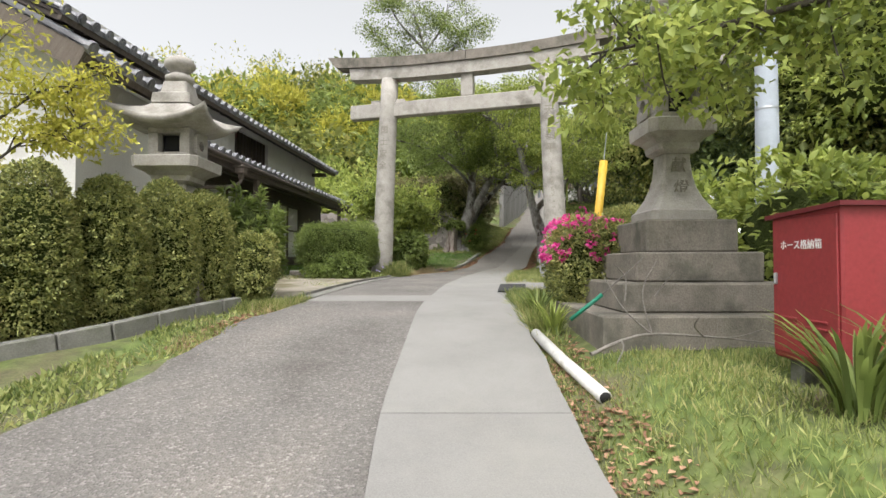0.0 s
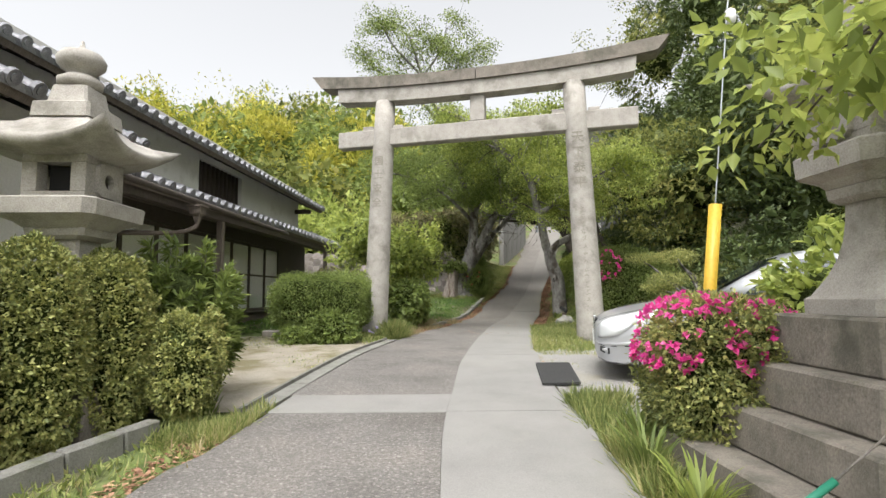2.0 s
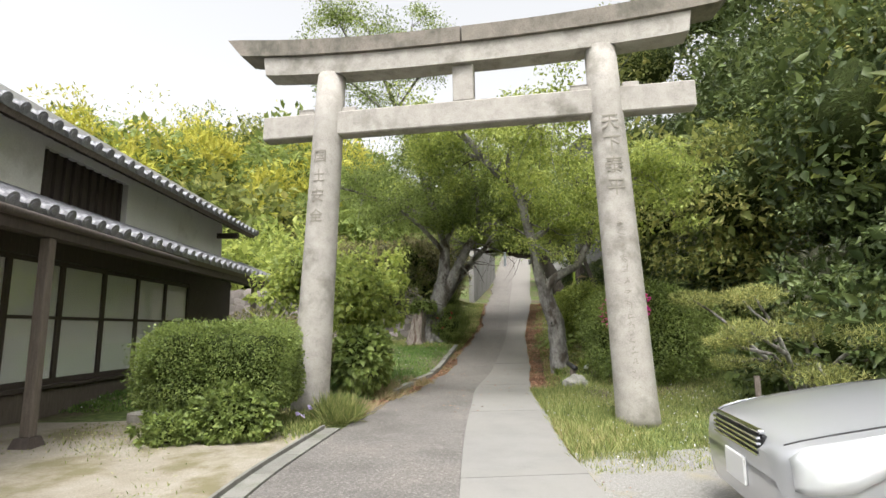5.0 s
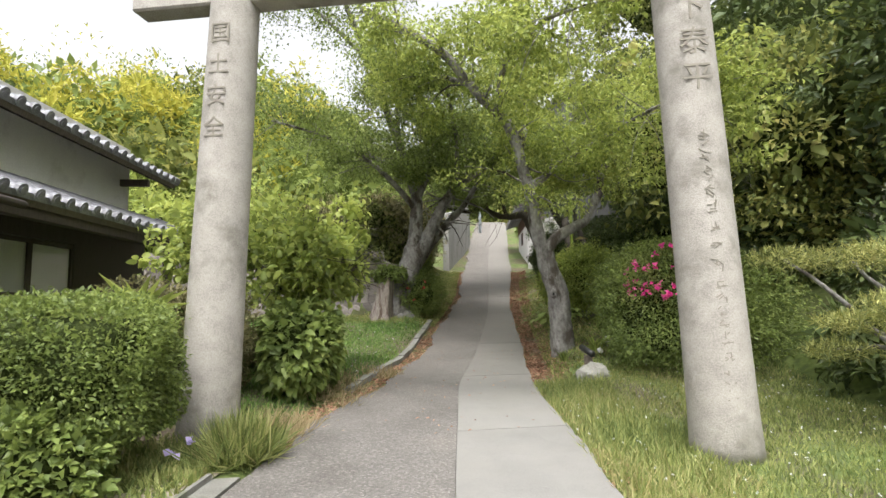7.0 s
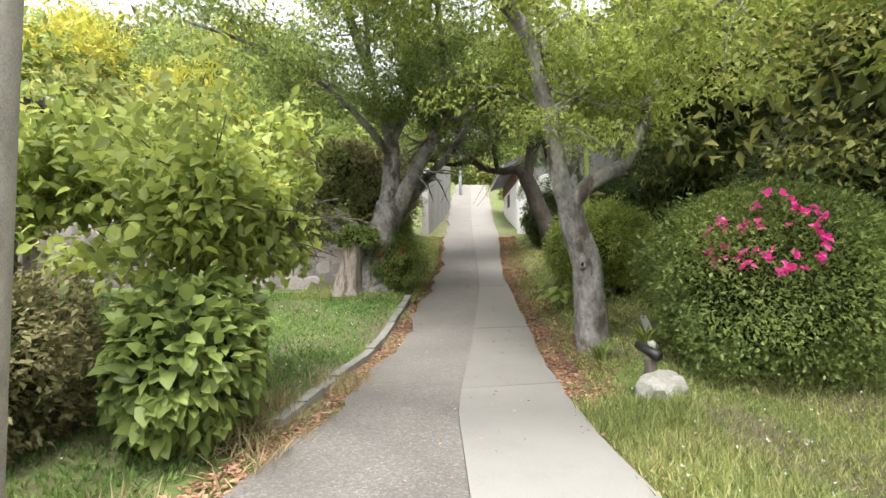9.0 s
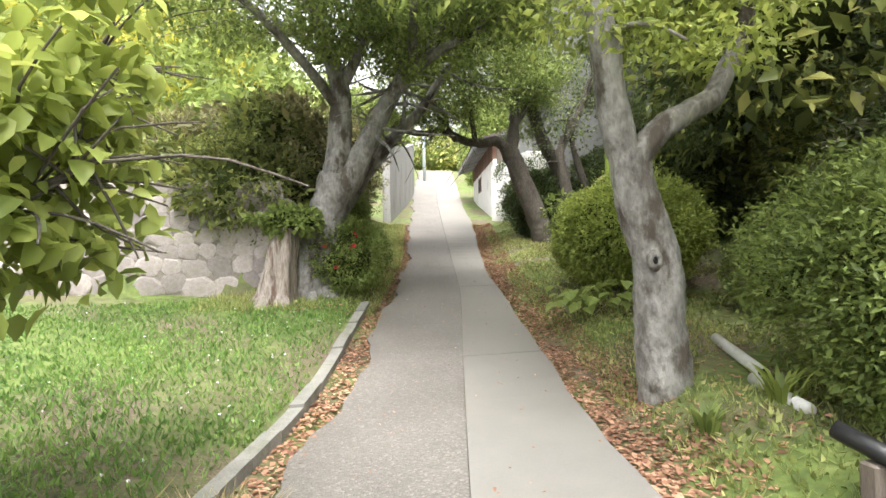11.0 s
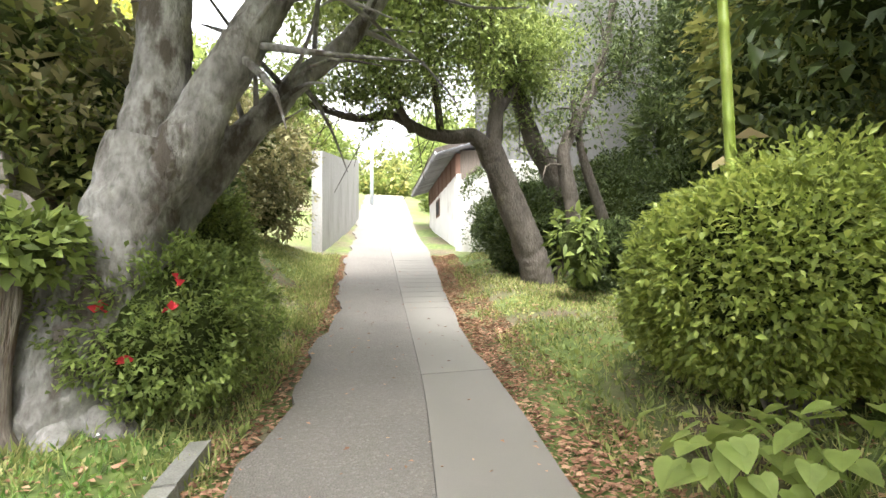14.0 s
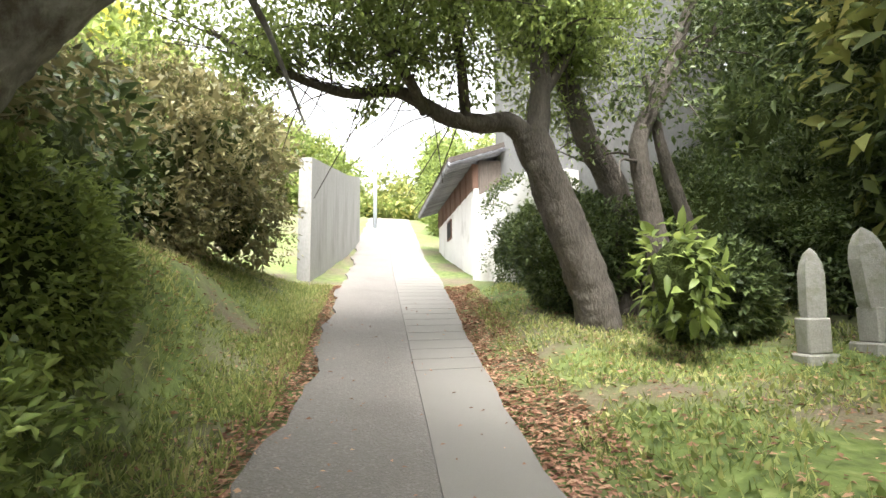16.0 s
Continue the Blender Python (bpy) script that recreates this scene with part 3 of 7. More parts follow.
gutter = tagged(new("gutter"), "narrow grey concrete gutter edging the sandy yard", "gutter", kind="structure")
for i in range(9):
    a, b = 6.95 + i * 0.6, 6.95 + (i + 1) * 0.6
    part("gutter_block", ribbon("g", lambda y: left_x(y) - 0.20, lambda y: left_x(y) - 0.02, a + 0.004, b - 0.004, 0.008, KERB, 3), KERB, gutter)
    part("gutter_lip", ribbon("g", lambda y: left_x(y) - 0.235, lambda y: left_x(y) - 0.203, a + 0.004, b - 0.004, 0.045, KERB, 3), KERB, gutter)
kerb_lawn = tagged(new("kerb"), "low mossy concrete kerb between lawn and lane", "kerb", kind="structure")
for i in range(13):
    a, b = 15.3 + i * 0.44, 15.3 + (i + 1) * 0.44
    part("kerb_block", ribbon("g", lambda y: left_x(y) - 0.36, lambda y: left_x(y) - 0.25, a + 0.004, b - 0.005, 0.06 + 0.012 * math.sin(i * 2.3), KERB, 3, thick=0.2), KERB, kerb_lawn)
yard = grid_mesh("yard", np.linspace(0, 1, 30), np.linspace(7.0, 13.2, 40), lambda u, y: road_z(y) + 0.0, SAND)
co = np.zeros(len(yard.vertices) * 3, np.float32)
yard.vertices.foreach_get("co", co)
co = co.reshape(-1, 3)
u, yy = co[:, 0].copy(), co[:, 1]
co[:, 0] = (left_x(yy) - 0.22) * u + (-7.5) * (1 - u)
co[:, 2] += 0.014 * np.sin(co[:, 0] * 4) * np.sin(yy * 3.3) * np.sin(np.pi * u)
yard.vertices.foreach_set("co", co.ravel())
tagged(new("yard", yard), "pale sandy yard with thin weeds beside the house", "yard", kind="structure")
lot = grid_mesh("parking", np.linspace(0, 1, 40), np.linspace(6.6, 10.9, 40), lambda u, y: road_z(y) + 0.0, GRAVEL)
lot.vertices.foreach_get("co", co2 := np.zeros(len(lot.vertices) * 3, np.float32))
co2 = co2.reshape(-1, 3)
u, yy = co2[:, 0].copy(), co2[:, 1]
co2[:, 0] = right_x(yy) + 0.02 + u * 6.5
co2[:, 2] += 0.008 * np.sin(co2[:, 0] * 9) * np.sin(yy * 7.3)
lot.vertices.foreach_set("co", co2.ravel())
tagged(new("parking_pad", lot), "grey gravel parking pad beside the path", "gravel", kind="structure")


# ---- stone torii gate ----
def torii():
    ang = -16.5
    t = thing("torii_gate", pose(0.61, 12.92, 1.0, 0, 0, ang), "grey granite shrine gate with engraved pillars", "torii gate")
    for sx in (-1, 1):
        prof = [(0.275, -0.12), (0.27, 0.0), (0.262, 0.25), (0.255, 0.8), (0.245, 1.8), (0.235, 3.0), (0.225, 4.2), (0.215, 5.0)]
        rings = []
        for r, z in prof:
            lean = -sx * (0.042 * z)
            rings.append([(lean + r * math.cos(a) * (1 + 0.006 * math.sin(5 * a + z)), r * math.sin(a), z) for a in [2 * math.pi * k / 28 for k in range(28)]])
        part("pillar", loft_bm(rings), STONE, t, at=pose(2.16 if sx > 0 else -2.28, 0, 0.08))
    part("nuki_beam", rough(box_bm(-3.14, 3.14, -0.12, 0.12, 4.09, 4.46, 0.02), 0.004), STONE, t, "tie beam of pale granite")
    for sx in (-1, 1):
        for k in (-1, 1):
            part("wedge", box_bm(0, 0.22 * k, -0.07, 0.07, 4.462, 4.54, 0.012), STONE, t, at=pose((1.98 if sx > 0 else -2.10) + 0.235 * k, 0, 0))
    part("strut", rough(box_bm(-0.155, 0.155, -0.10, 0.10, 4.462, 5.02, 0.015), 0.004), STONE, t, "short centre strut")

    def curved(name, half, low, high, lift, dy, slope, mat, label):
        rings = []
        n = 36
        for i in range(n + 1):
            u = -1 + 2 * i / n
            x = half * u
            up = lift * abs(u) ** 2.4
            ex = slope * (1 if i == n else -1 if i == 0 else 0)
            rings.append([(x - ex * 0.5, -dy, low + up), (x - ex * 0.5, dy, low + up), (x + ex * 0.5, dy, high + up * 1.08), (x, 0, high + 0.05 + up * 1.08), (x + ex * 0.5, -dy, high + up * 1.08)])
        bm = loft_bm(rings, soft=False)
        bmesh.ops.bevel(bm, geom=[e for e in bm.edges if e.calc_length() > 0.05 and abs((e.verts[0].co - e.verts[1].co).x) > 0.1], offset=0.012, segments=1, affect="EDGES")
        part(name, bm, mat, t, label)

    curved("shimaki_beam", 3.12, 5.02, 5.31, 0.11, 0.175, 0.04, STONE, "lower lintel beam")
    for a, b in ((-3.62, -0.01), (0.01, 3.62)):
        rings = []
        for i in range(20):
            x = a + (b - a) * i / 19
            up = 0.17 * abs(x / 3.62) ** 2.4
            tip = 0.12 * max(0, abs(x) / 3.62 - 0.985) / 0.015 * (1 if x > 0 else -1)
            rings.append([(x - tip * 0.8, -0.225, 5.318 + up), (x - tip * 0.8, 0.225, 5.318 + up), (x + tip, 0.245, 5.54 + up * 1.25), (x + tip, 0, 5.61 + up * 1.25), (x + tip, -0.245, 5.54 + up * 1.25)])
        part("kasagi_stone", loft_bm(rings, soft=False), STONE_DARK, t, "upturned weathered top lintel stone")
    return t


def glyphs(name, text, size, mat, parent, at, label="", spacing=1.0, thick=0.004):
    """Lettering in the built-in font, as a mesh."""
    cu = bpy.data.curves.new(name, "FONT")
    cu.body, cu.size, cu.extrude, cu.align_x, cu.align_y, cu.space_line = text, size, thick, "CENTER", "CENTER", spacing
    cu.resolution_u = 2
    ob = bpy.data.objects.new(name, cu)
    scene.collection.objects.link(ob)
    dg = bpy.context.evaluated_depsgraph_get()
    me = bpy.data.meshes.new_from_object(ob.evaluated_get(dg))
    bpy.data.objects.remove(ob)
    me.materials.clear()
    me.materials.append(mat)
    return part(name, me, mat, parent, label, at)


gate = torii()
for sx, word in ((-1, "国土安全"), (1, "天下泰平")):
    for i, ch in enumerate(word):
        z = 3.82 - 0.30 * i + (-0.18 if sx < 0 else 0.0)
        r = 0.255 - 0.009 * z
        glyphs("engraved_character", ch, 0.25 if sx > 0 else 0.21, ENGRAVE, gate, pose((2.16 if sx > 0 else -2.28) - sx * 0.042 * z, -r - 0.006, z + 0.08, 90, 0, 0))
g0 = rng(5)
for sx, n in ((1, 15),):
    for i in range(n):
        z = 2.42 - 0.145 * i
        r = 0.258 - 0.006 * z
        for k in range(5):
            w, zz, xx = g0.uniform(0.025, 0.075), z + g0.uniform(-0.05, 0.05), g0.uniform(-0.03, 0.03)
            part("engraved_stroke", box_bm(-w / 2, w / 2, -0.004, 0.002, -0.004, 0.004), ENGRAVE, gate, at=pose(2.16 - 0.042 * z + xx, -r + 0.002, zz + 0.08, 0, g0.choice([0, 0, 90, 35, -40]) + g0.uniform(-8, 8), 0))


# ---- stone lanterns ----
def lantern(at, tiers, label, wide=1.0, slim=1.0):
    t = thing("stone_lantern", at, label, "stone lantern", "pair of lanterns before the gate")
    for half, z0, z1 in tiers:
        part("base_step", rough(box_bm(-half, half, -half, half, z0, z1, 0.016), 0.008), STONE_DARK, t, "dark weathered stone step" if half > 0.6 else "")
    h = 0.02
    sq = lambda s, z, ch=0.0: [(s, -s + ch, z), (s, s - ch, z), (s - ch, s, z), (-s + ch, s, z), (-s, s - ch, z), (-s, -s + ch, z), (-s + ch, -s, z), (s - ch, -s, z)]
    z = tiers[-1][2]
    part("plinth", rough(loft_bm([sq(0.37 * slim, z, 0.05), sq(0.37 * slim, z + 0.09, 0.05), sq(0.34 * slim, z + 0.11, 0.05)], soft=False), 0.004), STONE, t)
    prof = [(0.335, 0.11), (0.30, 0.16), (0.25, 0.235), (0.205, 0.33), (0.175, 0.44), (0.16, 0.56), (0.155, 0.66)]
    part("flared_post", loft_bm([sq(r * slim, z + a, r * 0.12) for r, a in prof], soft=False), STONE, t, "flared stone post with engraved characters")
    z += 0.66
    part("collar", loft_bm([sq(0.19 * slim, z, 0.03), sq(0.23 * slim, z + 0.03, 0.03), sq(0.24 * slim, z + 0.09, 0.03)], soft=False), STONE, t)
    z += 0.09
    part("tray", rough(loft_bm([sq(0.25 * wide, z, 0.05), sq(0.30 * wide, z + 0.045, 0.06), sq(0.395 * wide, z + 0.09, 0.07), sq(0.405 * wide, z + 0.21, 0.07), sq(0.385 * wide, z + 0.225, 0.06)], soft=False), 0.006), STONE, t)
    z += 0.225
    # fire box: four corner posts with openings between them, lintel and sill
    for sx in (-1, 1):
        for sy in (-1, 1):
            part("corner_post", box_bm(sx * 0.19 - 0.06, sx * 0.19 + 0.06, sy * 0.19 - 0.06, sy * 0.19 + 0.06, z + 0.06, z + 0.29, 0.004), STONE, t)
    part("fire_box_sill", box_bm(-0.25, 0.25, -0.25, 0.25, z, z + 0.06, 0.006), STONE, t)
    part("fire_box_head", box_bm(-0.25, 0.25, -0.25, 0.25, z + 0.29, z + 0.36, 0.006), STONE, t)
    ring = []
    for rr, zz in ((0.062, 0), (0.062, 0.05), (0.14, 0.05), (0.14, 0)):
        ring.append([((rr if rr < 0.1 else 0.135 / max(abs(math.cos(a)), abs(math.sin(a)))) * math.cos(a), (rr if rr < 0.1 else 0.135 / max(abs(math.cos(a)), abs(math.sin(a)))) * math.sin(a), zz) for a in [2 * math.pi * (i + 0.5) / 24 for i in range(24)]])
    for face in (0, 90, 180, 270):
        bm = bmesh.new()
        vs = [[bm.verts.new(p) for p in r] for r in ring]
        for i in range(4):
            for k in range(24):
                bm.faces.new((vs[i][k], vs[i][(k + 1) % 24], vs[(i + 1) % 4][(k + 1) % 24], vs[(i + 1) % 4][k]))
        if face in (90, 270):
            part("round_window", bm, STONE, t, at=pose(0, 0, z + 0.175, 0, 0, face) @ pose(0, -0.235, 0, 90, 0, 0))
        else:
            bm.free()
    # Solid black block painted as the shade inside the fire box.
    part("hollow_shade", box_bm(-0.12, 0.12, -0.12, 0.12, z + 0.062, z + 0.285), BLACK, t, "black fill painted for the shade of a hollow")
    z += 0.36
    # sweeping roof
    n, rings = 9, []
    for s0, zz, lift in ((0.20, -0.02, 0.0), (0.49, 0.0, 0.15), (0.535, 0.05, 0.17), (0.47, 0.10, 0.11), (0.37, 0.16, 0.05), (0.29, 0.235, 0.01), (0.19, 0.33, 0.0), (0.165, 0.40, 0.0)):
        ring = []
        for side in range(4):
            for i in range(n - 1):
                u = -1 + 2 * i / (n - 1)
                c = abs(u) ** 2.6
                s = s0 * (wide if s0 > 0.3 else 1)
                p = Vector((s * (1 + 0.10 * c * (lift > 0.04)), 0, 0)) + Vector((0, s * u * (1 + 0.10 * c * (lift > 0.04)), 0))
                a = side * math.pi / 2
                ring.append((p.x * math.cos(a) - p.y * math.sin(a), p.x * math.sin(a) + p.y * math.cos(a), z + zz + lift * c))
        rings.append(ring)
    part("roof", loft_bm(rings, soft=True), STONE, t, "sweeping upturned stone roof")
    z += 0.40
    part("roof_crown", loft_bm([sq(0.24, z - 0.09, 0.02), sq(0.23, z + 0.03, 0.02), sq(0.165, z + 0.06, 0.02), sq(0.14, z + 0.2, 0.02)], soft=False), STONE, t)
    z += 0.2
    part("finial", lathe_bm([(0.10, z), (0.165, z + 0.03), (0.17, z + 0.08), (0.12, z + 0.115), (0.085, z + 0.135), (0.13, z + 0.165), (0.178, z + 0.215), (0.185, z + 0.26), (0.15, z + 0.315), (0.07, z + 0.35), (0.022, z + 0.375), (0.012, z + 0.43), (0.001, z + 0.44)], 24), STONE, t, "jewel-shaped finial")
    return t


lr = lantern(pose(2.27, 5.2, 0.0), [(0.99, 0.40, 0.925), (0.75, 0.925, 1.18), (0.565, 1.18, 1.445), (0.42, 1.445, 1.75)], "tall weathered stone lantern on a four-stepped base", 0.82, 0.84)
for i, ch in enumerate("献燈"):
    glyphs("engraved_character", ch, 0.15, ENGRAVE, lr, pose(0, -0.158, 2.285, 101, 0, 0) if i == 0 else pose(0, -0.205, 2.065, 113, 0, 0))
ll = lantern(pose(-3.32, 6.58, -0.02), [(0.46, 0.55, 1.19), (0.42, 1.19, 1.45), (0.38, 1.45, 1.68)], "tall weathered stone lantern rising behind the clipped hedge")

# ---- old house ----
def tile_row_mesh(length, r=0.062):
    """One run of round cover tiles with overlapping joints and a capped eave end, along +x downhill."""
    rings = []
    n = max(2, int(length / 0.26))
    for i in range(n):
        for s, k in ((0.0, 0.93), (0.985, 1.04)):
            x = -length + (i + s) * length / n
            rings.append([(x, r * k * math.cos(a), r * k * math.sin(a)) for a in [math.pi * j / 6 for j in range(7)]])
    bm = loft_bm(rings, closed=False)
    for rr, x in ((r * 1.22, 0.02), (r * 0.7, 0.032)):
        bmesh.ops.create_cone(bm, cap_ends=True, segments=12, radius1=rr, radius2=rr, depth=0.05, matrix=pose(x - 0.02, 0, 0.012, 0, 90, 0))
    me = bpy.data.meshes.new("cover_tile")
    bm.to_mesh(me)
    bm.free()
    me.materials.append(TILE)
    return me


def pan_mesh(length, w):
    """Flat pan tiles between the cover runs, stepped course by course."""
    bm = bmesh.new()
    n = max(2, int(length / 0.26))
    for i in range(n):
        x0, x1 = -length + i * length / n - 0.03, -length + (i + 1) * length / n
        box_bm(x0, x1, -w / 2, w / 2, -0.02, 0.0, bm=bm)
        for v in bm.verts[-8:]:
            v.co.z += 0.022 * (v.co.x - x0) / (x1 - x0)
    box_bm(-0.03, 0.012, -w / 2, w / 2, -0.05, 0.015, bm=bm)
    me = bpy.data.meshes.new("pan_tile")
    bm.to_mesh(me)
    bm.free()
    me.materials.append(TILE)
    return me


def tiled_slope(parent, name, x_eave, z_eave, x_top, z_top, y0, y1, pitch=0.27):
    """A roof slope from the eave up to its top line, with boards, rafters and tile runs."""
    ln = math.hypot(x_eave - x_top, z_top - z_eave)
    tilt = math.degrees(math.atan2(z_top - z_eave, x_eave - x_top))
    m = pose(x_eave, 0, z_eave, 0, tilt, 0)
    roof = part(name, box_bm(-ln, 0.0, y0, y1, -0.09, -0.045), DARKWOOD, parent, "dark boarded roof slope under grey tiles", at=m)
    n = int((y1 - y0) / pitch)
    row, pan = tile_row_mesh(ln), pan_mesh(ln, (y1 - y0) / n)
    for i in range(n + 1):
        part("cover_tile", row, TILE, roof, at=pose(0.02, y0 + (y1 - y0) * i / n, 0.0))
        if i < n:
            part("pan_tile", pan, TILE, roof, at=pose(0.02, y0 + (y1 - y0) * (i + 0.5) / n, -0.02))
    for i in range(int((y1 - y0) / 0.45) + 1):
        part("rafter", box_bm(-min(ln, 2.6), -0.04, -0.03, 0.03, -0.17, -0.092, 0.005), DARKWOOD, roof, at=pose(0, y0 + 0.06 + 0.45 * i, 0))
    part("fascia", box_bm(-0.045, 0.012, y0, y1, -0.15, -0.06), GREYWOOD, roof)
    return roof


def window_wall(parent, y0, y1, z0, z1, x=0.0):
    """Sliding doors: frames, glass and curtains behind."""
    n = 8
    w = (y1 - y0) / n
    for i in range(n):
        a = y0 + i * w
        d = part("sliding_door", box_bm(x - 0.05, x, a + 0.004, a + 0.045, z0, z1), DARKWOOD, parent, "dark framed sliding glass door")
        part("stile", box_bm(x - 0.05, x, a + w - 0.045, a + w - 0.004, z0, z1), DARKWOOD, d)
        for zz, h in ((z0, 0.07), (z1 - 0.06, 0.06), (z0 + (z1 - z0) * 0.52, 0.045)):
            part("rail", box_bm(x - 0.048, x - 0.002, a + 0.046, a + w - 0.046, zz, zz + h), DARKWOOD, d)
        part("curtain", box_bm(x - 0.05, x - 0.034, a + 0.046, a + w - 0.046, z0 + 0.075, z1 - 0.065), CURTAIN, d, "pale curtain behind the glass")
        part("glass", box_bm(x - 0.03, x - 0.026, a + 0.046, a + w - 0.046, z0 + 0.075, z1 - 0.065), PANE, d).visible_shadow = False


def pane_material():
    m, N, L, b = material("thin_glass")
    tr = N.new("ShaderNodeBsdfTransparent")
    gl = N.new("ShaderNodeBsdfGlossy")
    gl.inputs["Roughness"].default_value = 0.03
    mx = N.new("ShaderNodeMixShader")
    mx.inputs[0].default_value = 0.07
    L.new(tr.outputs[0], mx.inputs[1]), L.new(gl.outputs[0], mx.inputs[2])
    L.new(mx.outputs[0], N["Material Output"].inputs["Surface"])
    return m


PANE = pane_material()
house = thing("house", pose(-5.3, 13.0, 0.95, 0, 0, -4.6), "old two-storey house with dark wood, pale plaster and grey tiled roofs", "house")
# walls (local x out towards the lane, y along it)
part("plinth_wall", box_bm(-0.25, 0.03, -5.4, 7.3, -0.15, 0.46, 0.01), GREYWOOD, house, "grey boarded plinth")
part("lower_wall", box_bm(-0.25, 0.0, 4.92, 7.3, 0.46, 3.0), DARKWOOD, house)
part("lower_wall", box_bm(-0.25, 0.0, -5.4, -3.12, 0.46, 3.0), DARKWOOD, house, "dark boarded lower wall")
part("lintel", box_bm(-0.25, 0.01, -3.12, 4.92, 2.27, 3.0), DARKWOOD, house)
window_wall(house, -3.1, 4.9, 0.52, 2.25, 0.0)
part("sill", box_bm(-0.06, 0.10, -3.12, 4.92, 0.465, 0.515, 0.006), DARKWOOD, house)
for y0, y1 in ((-5.4, 0.3), (2.35, 6.6)):
    part("upper_wall", box_bm(-0.2, -0.02, y0, y1, 3.004, 4.35), PLASTER, house, "pale stained plaster wall")
part("upper_wall", box_bm(-0.2, -0.02, 0.302, 2.348, 3.84, 4.35), PLASTER, house)
w = part("upper_window", box_bm(-0.2, -0.12, 0.302, 2.348, 3.004, 3.838), DARKWOOD, house, "dark recessed upper window")
for i in range(10):
    part("window_bar", box_bm(-0.11, -0.06, -0.012, 0.012, 3.01, 3.83), DARKWOOD, w, at=pose(0, 0.42 + 0.2 * i, 0))
part("end_wall", box_bm(-6.0, -0.25, 6.3, 6.45, -0.1, 4.3), PLASTER, house)
part("end_wall", box_bm(-6.0, -0.25, -5.4, -5.25, -0.1, 4.3), PLASTER, house)
tiled_slope(house, "upper_roof", 0.62, 3.85, -3.4, 5.75, -5.9, 7.25)
tiled_slope(house, "lower_roof", 1.34, 2.52, 0.02, 3.06, -6.0, 7.7)
part("back_roof", box_bm(-4.5, 0.0, -5.9, 7.25, -0.05, 0.0), TILE, house, at=pose(-3.4, 0, 5.75, 0, -25.4, 0))
part("ridge", box_bm(-3.62, -3.18, -5.95, 7.3, 5.72, 6.05, 0.05, 2), TILE, house, "stacked ridge tiles")
part("verge_tiles", box_bm(-4.3, 0.05, -0.11, 0.11, -0.03, 0.09, 0.03, 2), TILE, house, at=pose(0.62, 7.2, 3.85, 0, 25.3, 0))
part("verge_tiles", box_bm(-1.42, 0.04, -0.10, 0.10, -0.03, 0.09, 0.03, 2), TILE, house, at=pose(1.34, 7.65, 2.52, 0, 22.2, 0))
part("eave_bracket", box_bm(-0.02, 0.5, -0.05, 0.05, 3.55, 3.68), DARKWOOD, house, at=pose(0, 6.3, 0))
# veranda
part("veranda_beam", box_bm(1.14, 1.26, -5.9, 7.5, 2.26, 2.40, 0.01), DARKWOOD, house)
part("veranda_beam", box_bm(0.5, 0.62, -5.9, 7.5, 2.40, 2.52, 0.01), DARKWOOD, house)
for y in (-4.6, -1.12, 5.6):
    p = part("veranda_post", box_bm(-0.055, 0.055, -0.055, 0.055, 0.16, 2.255, 0.008), GREYWOOD, house, "weathered wooden post", at=pose(1.20, y, 0))
    part("post_foot", loft_bm([[(-s, -s, z), (s, -s, z), (s, s, z), (-s, s, z)] for s, z in ((0.13, 0.0), (0.125, 0.03), (0.085, 0.15), (0.08, 0.16))], soft=False), DARKWOOD, p)
part("floor_slab", box_bm(0.034, 1.6, -4.6, 6.6, -0.1, 0.03, 0.01), KERB, house, "grey concrete floor under the eaves")
g = part("rain_gutter", tube_mesh("g", [(1.45, y, 2.36 - 0.012 * y) for y in np.linspace(-5.4, 1.6, 8)], [0.045] * 8, DARKWOOD, 8), DARKWOOD, house, "dark hanging rain gutter")
h = part("rain_hopper", loft_bm([[(-s, -s, z), (s, -s, z), (s, s, z), (-s, s, z)] for s, z in ((0.035, -0.17), (0.045, -0.09), (0.085, -0.05), (0.095, 0.05), (0.12, 0.06), (0.12, 0.09))], soft=False), GREYWOOD, house, "weathered rain hopper", at=pose(1.48, -2.45, 2.24))
part("downpipe", tube_mesh("d", curve_points([(1.48, -2.45, 2.08), (1.45, -2.47, 1.98), (1.25, -2.65, 1.88), (0.75, -3.2, 1.82)], 10), [0.035] * 10, GREYWOOD, 8), GREYWOOD, house)
part("electric_meter", box_bm(0.0, 0.12, -0.2, -0.02, 0, 0.3, 0.015), KERB, house, "grey electricity meter box", at=pose(0.03, -4.5, 1.3))
part("electric_meter", box_bm(0.0, 0.12, 0.02, 0.2, 0, 0.3, 0.015), KERB, house, at=pose(0.03, -4.5, 1.3))
# gabled wing
wing = thing("house_wing", pose(-4.35, 6.2, 0.6), "pale plastered gabled wing of the old house behind the hedge", "house")
part("wall", prism_bm([(0, 0), (0, 2.0), (-5.2, 2.0), (-5.2, 0)], -0.2, 3.1), PLASTER, wing)
bm = bmesh.new()
tri = [bm.verts.new(p) for p in ((0, 0, 3.1), (-5.2, 0, 3.1), (-2.6, 0, 4.55), (0, 2.0, 3.1), (-5.2, 2.0, 3.1), (-2.6, 2.0, 4.55))]
for f in ((0, 1, 2), (5, 4, 3), (0, 2, 5, 3), (1, 4, 5, 2), (0, 3, 4, 1)):
    bm.faces.new([tri[i] for i in f])
part("gable", bm, PLASTER, wing)
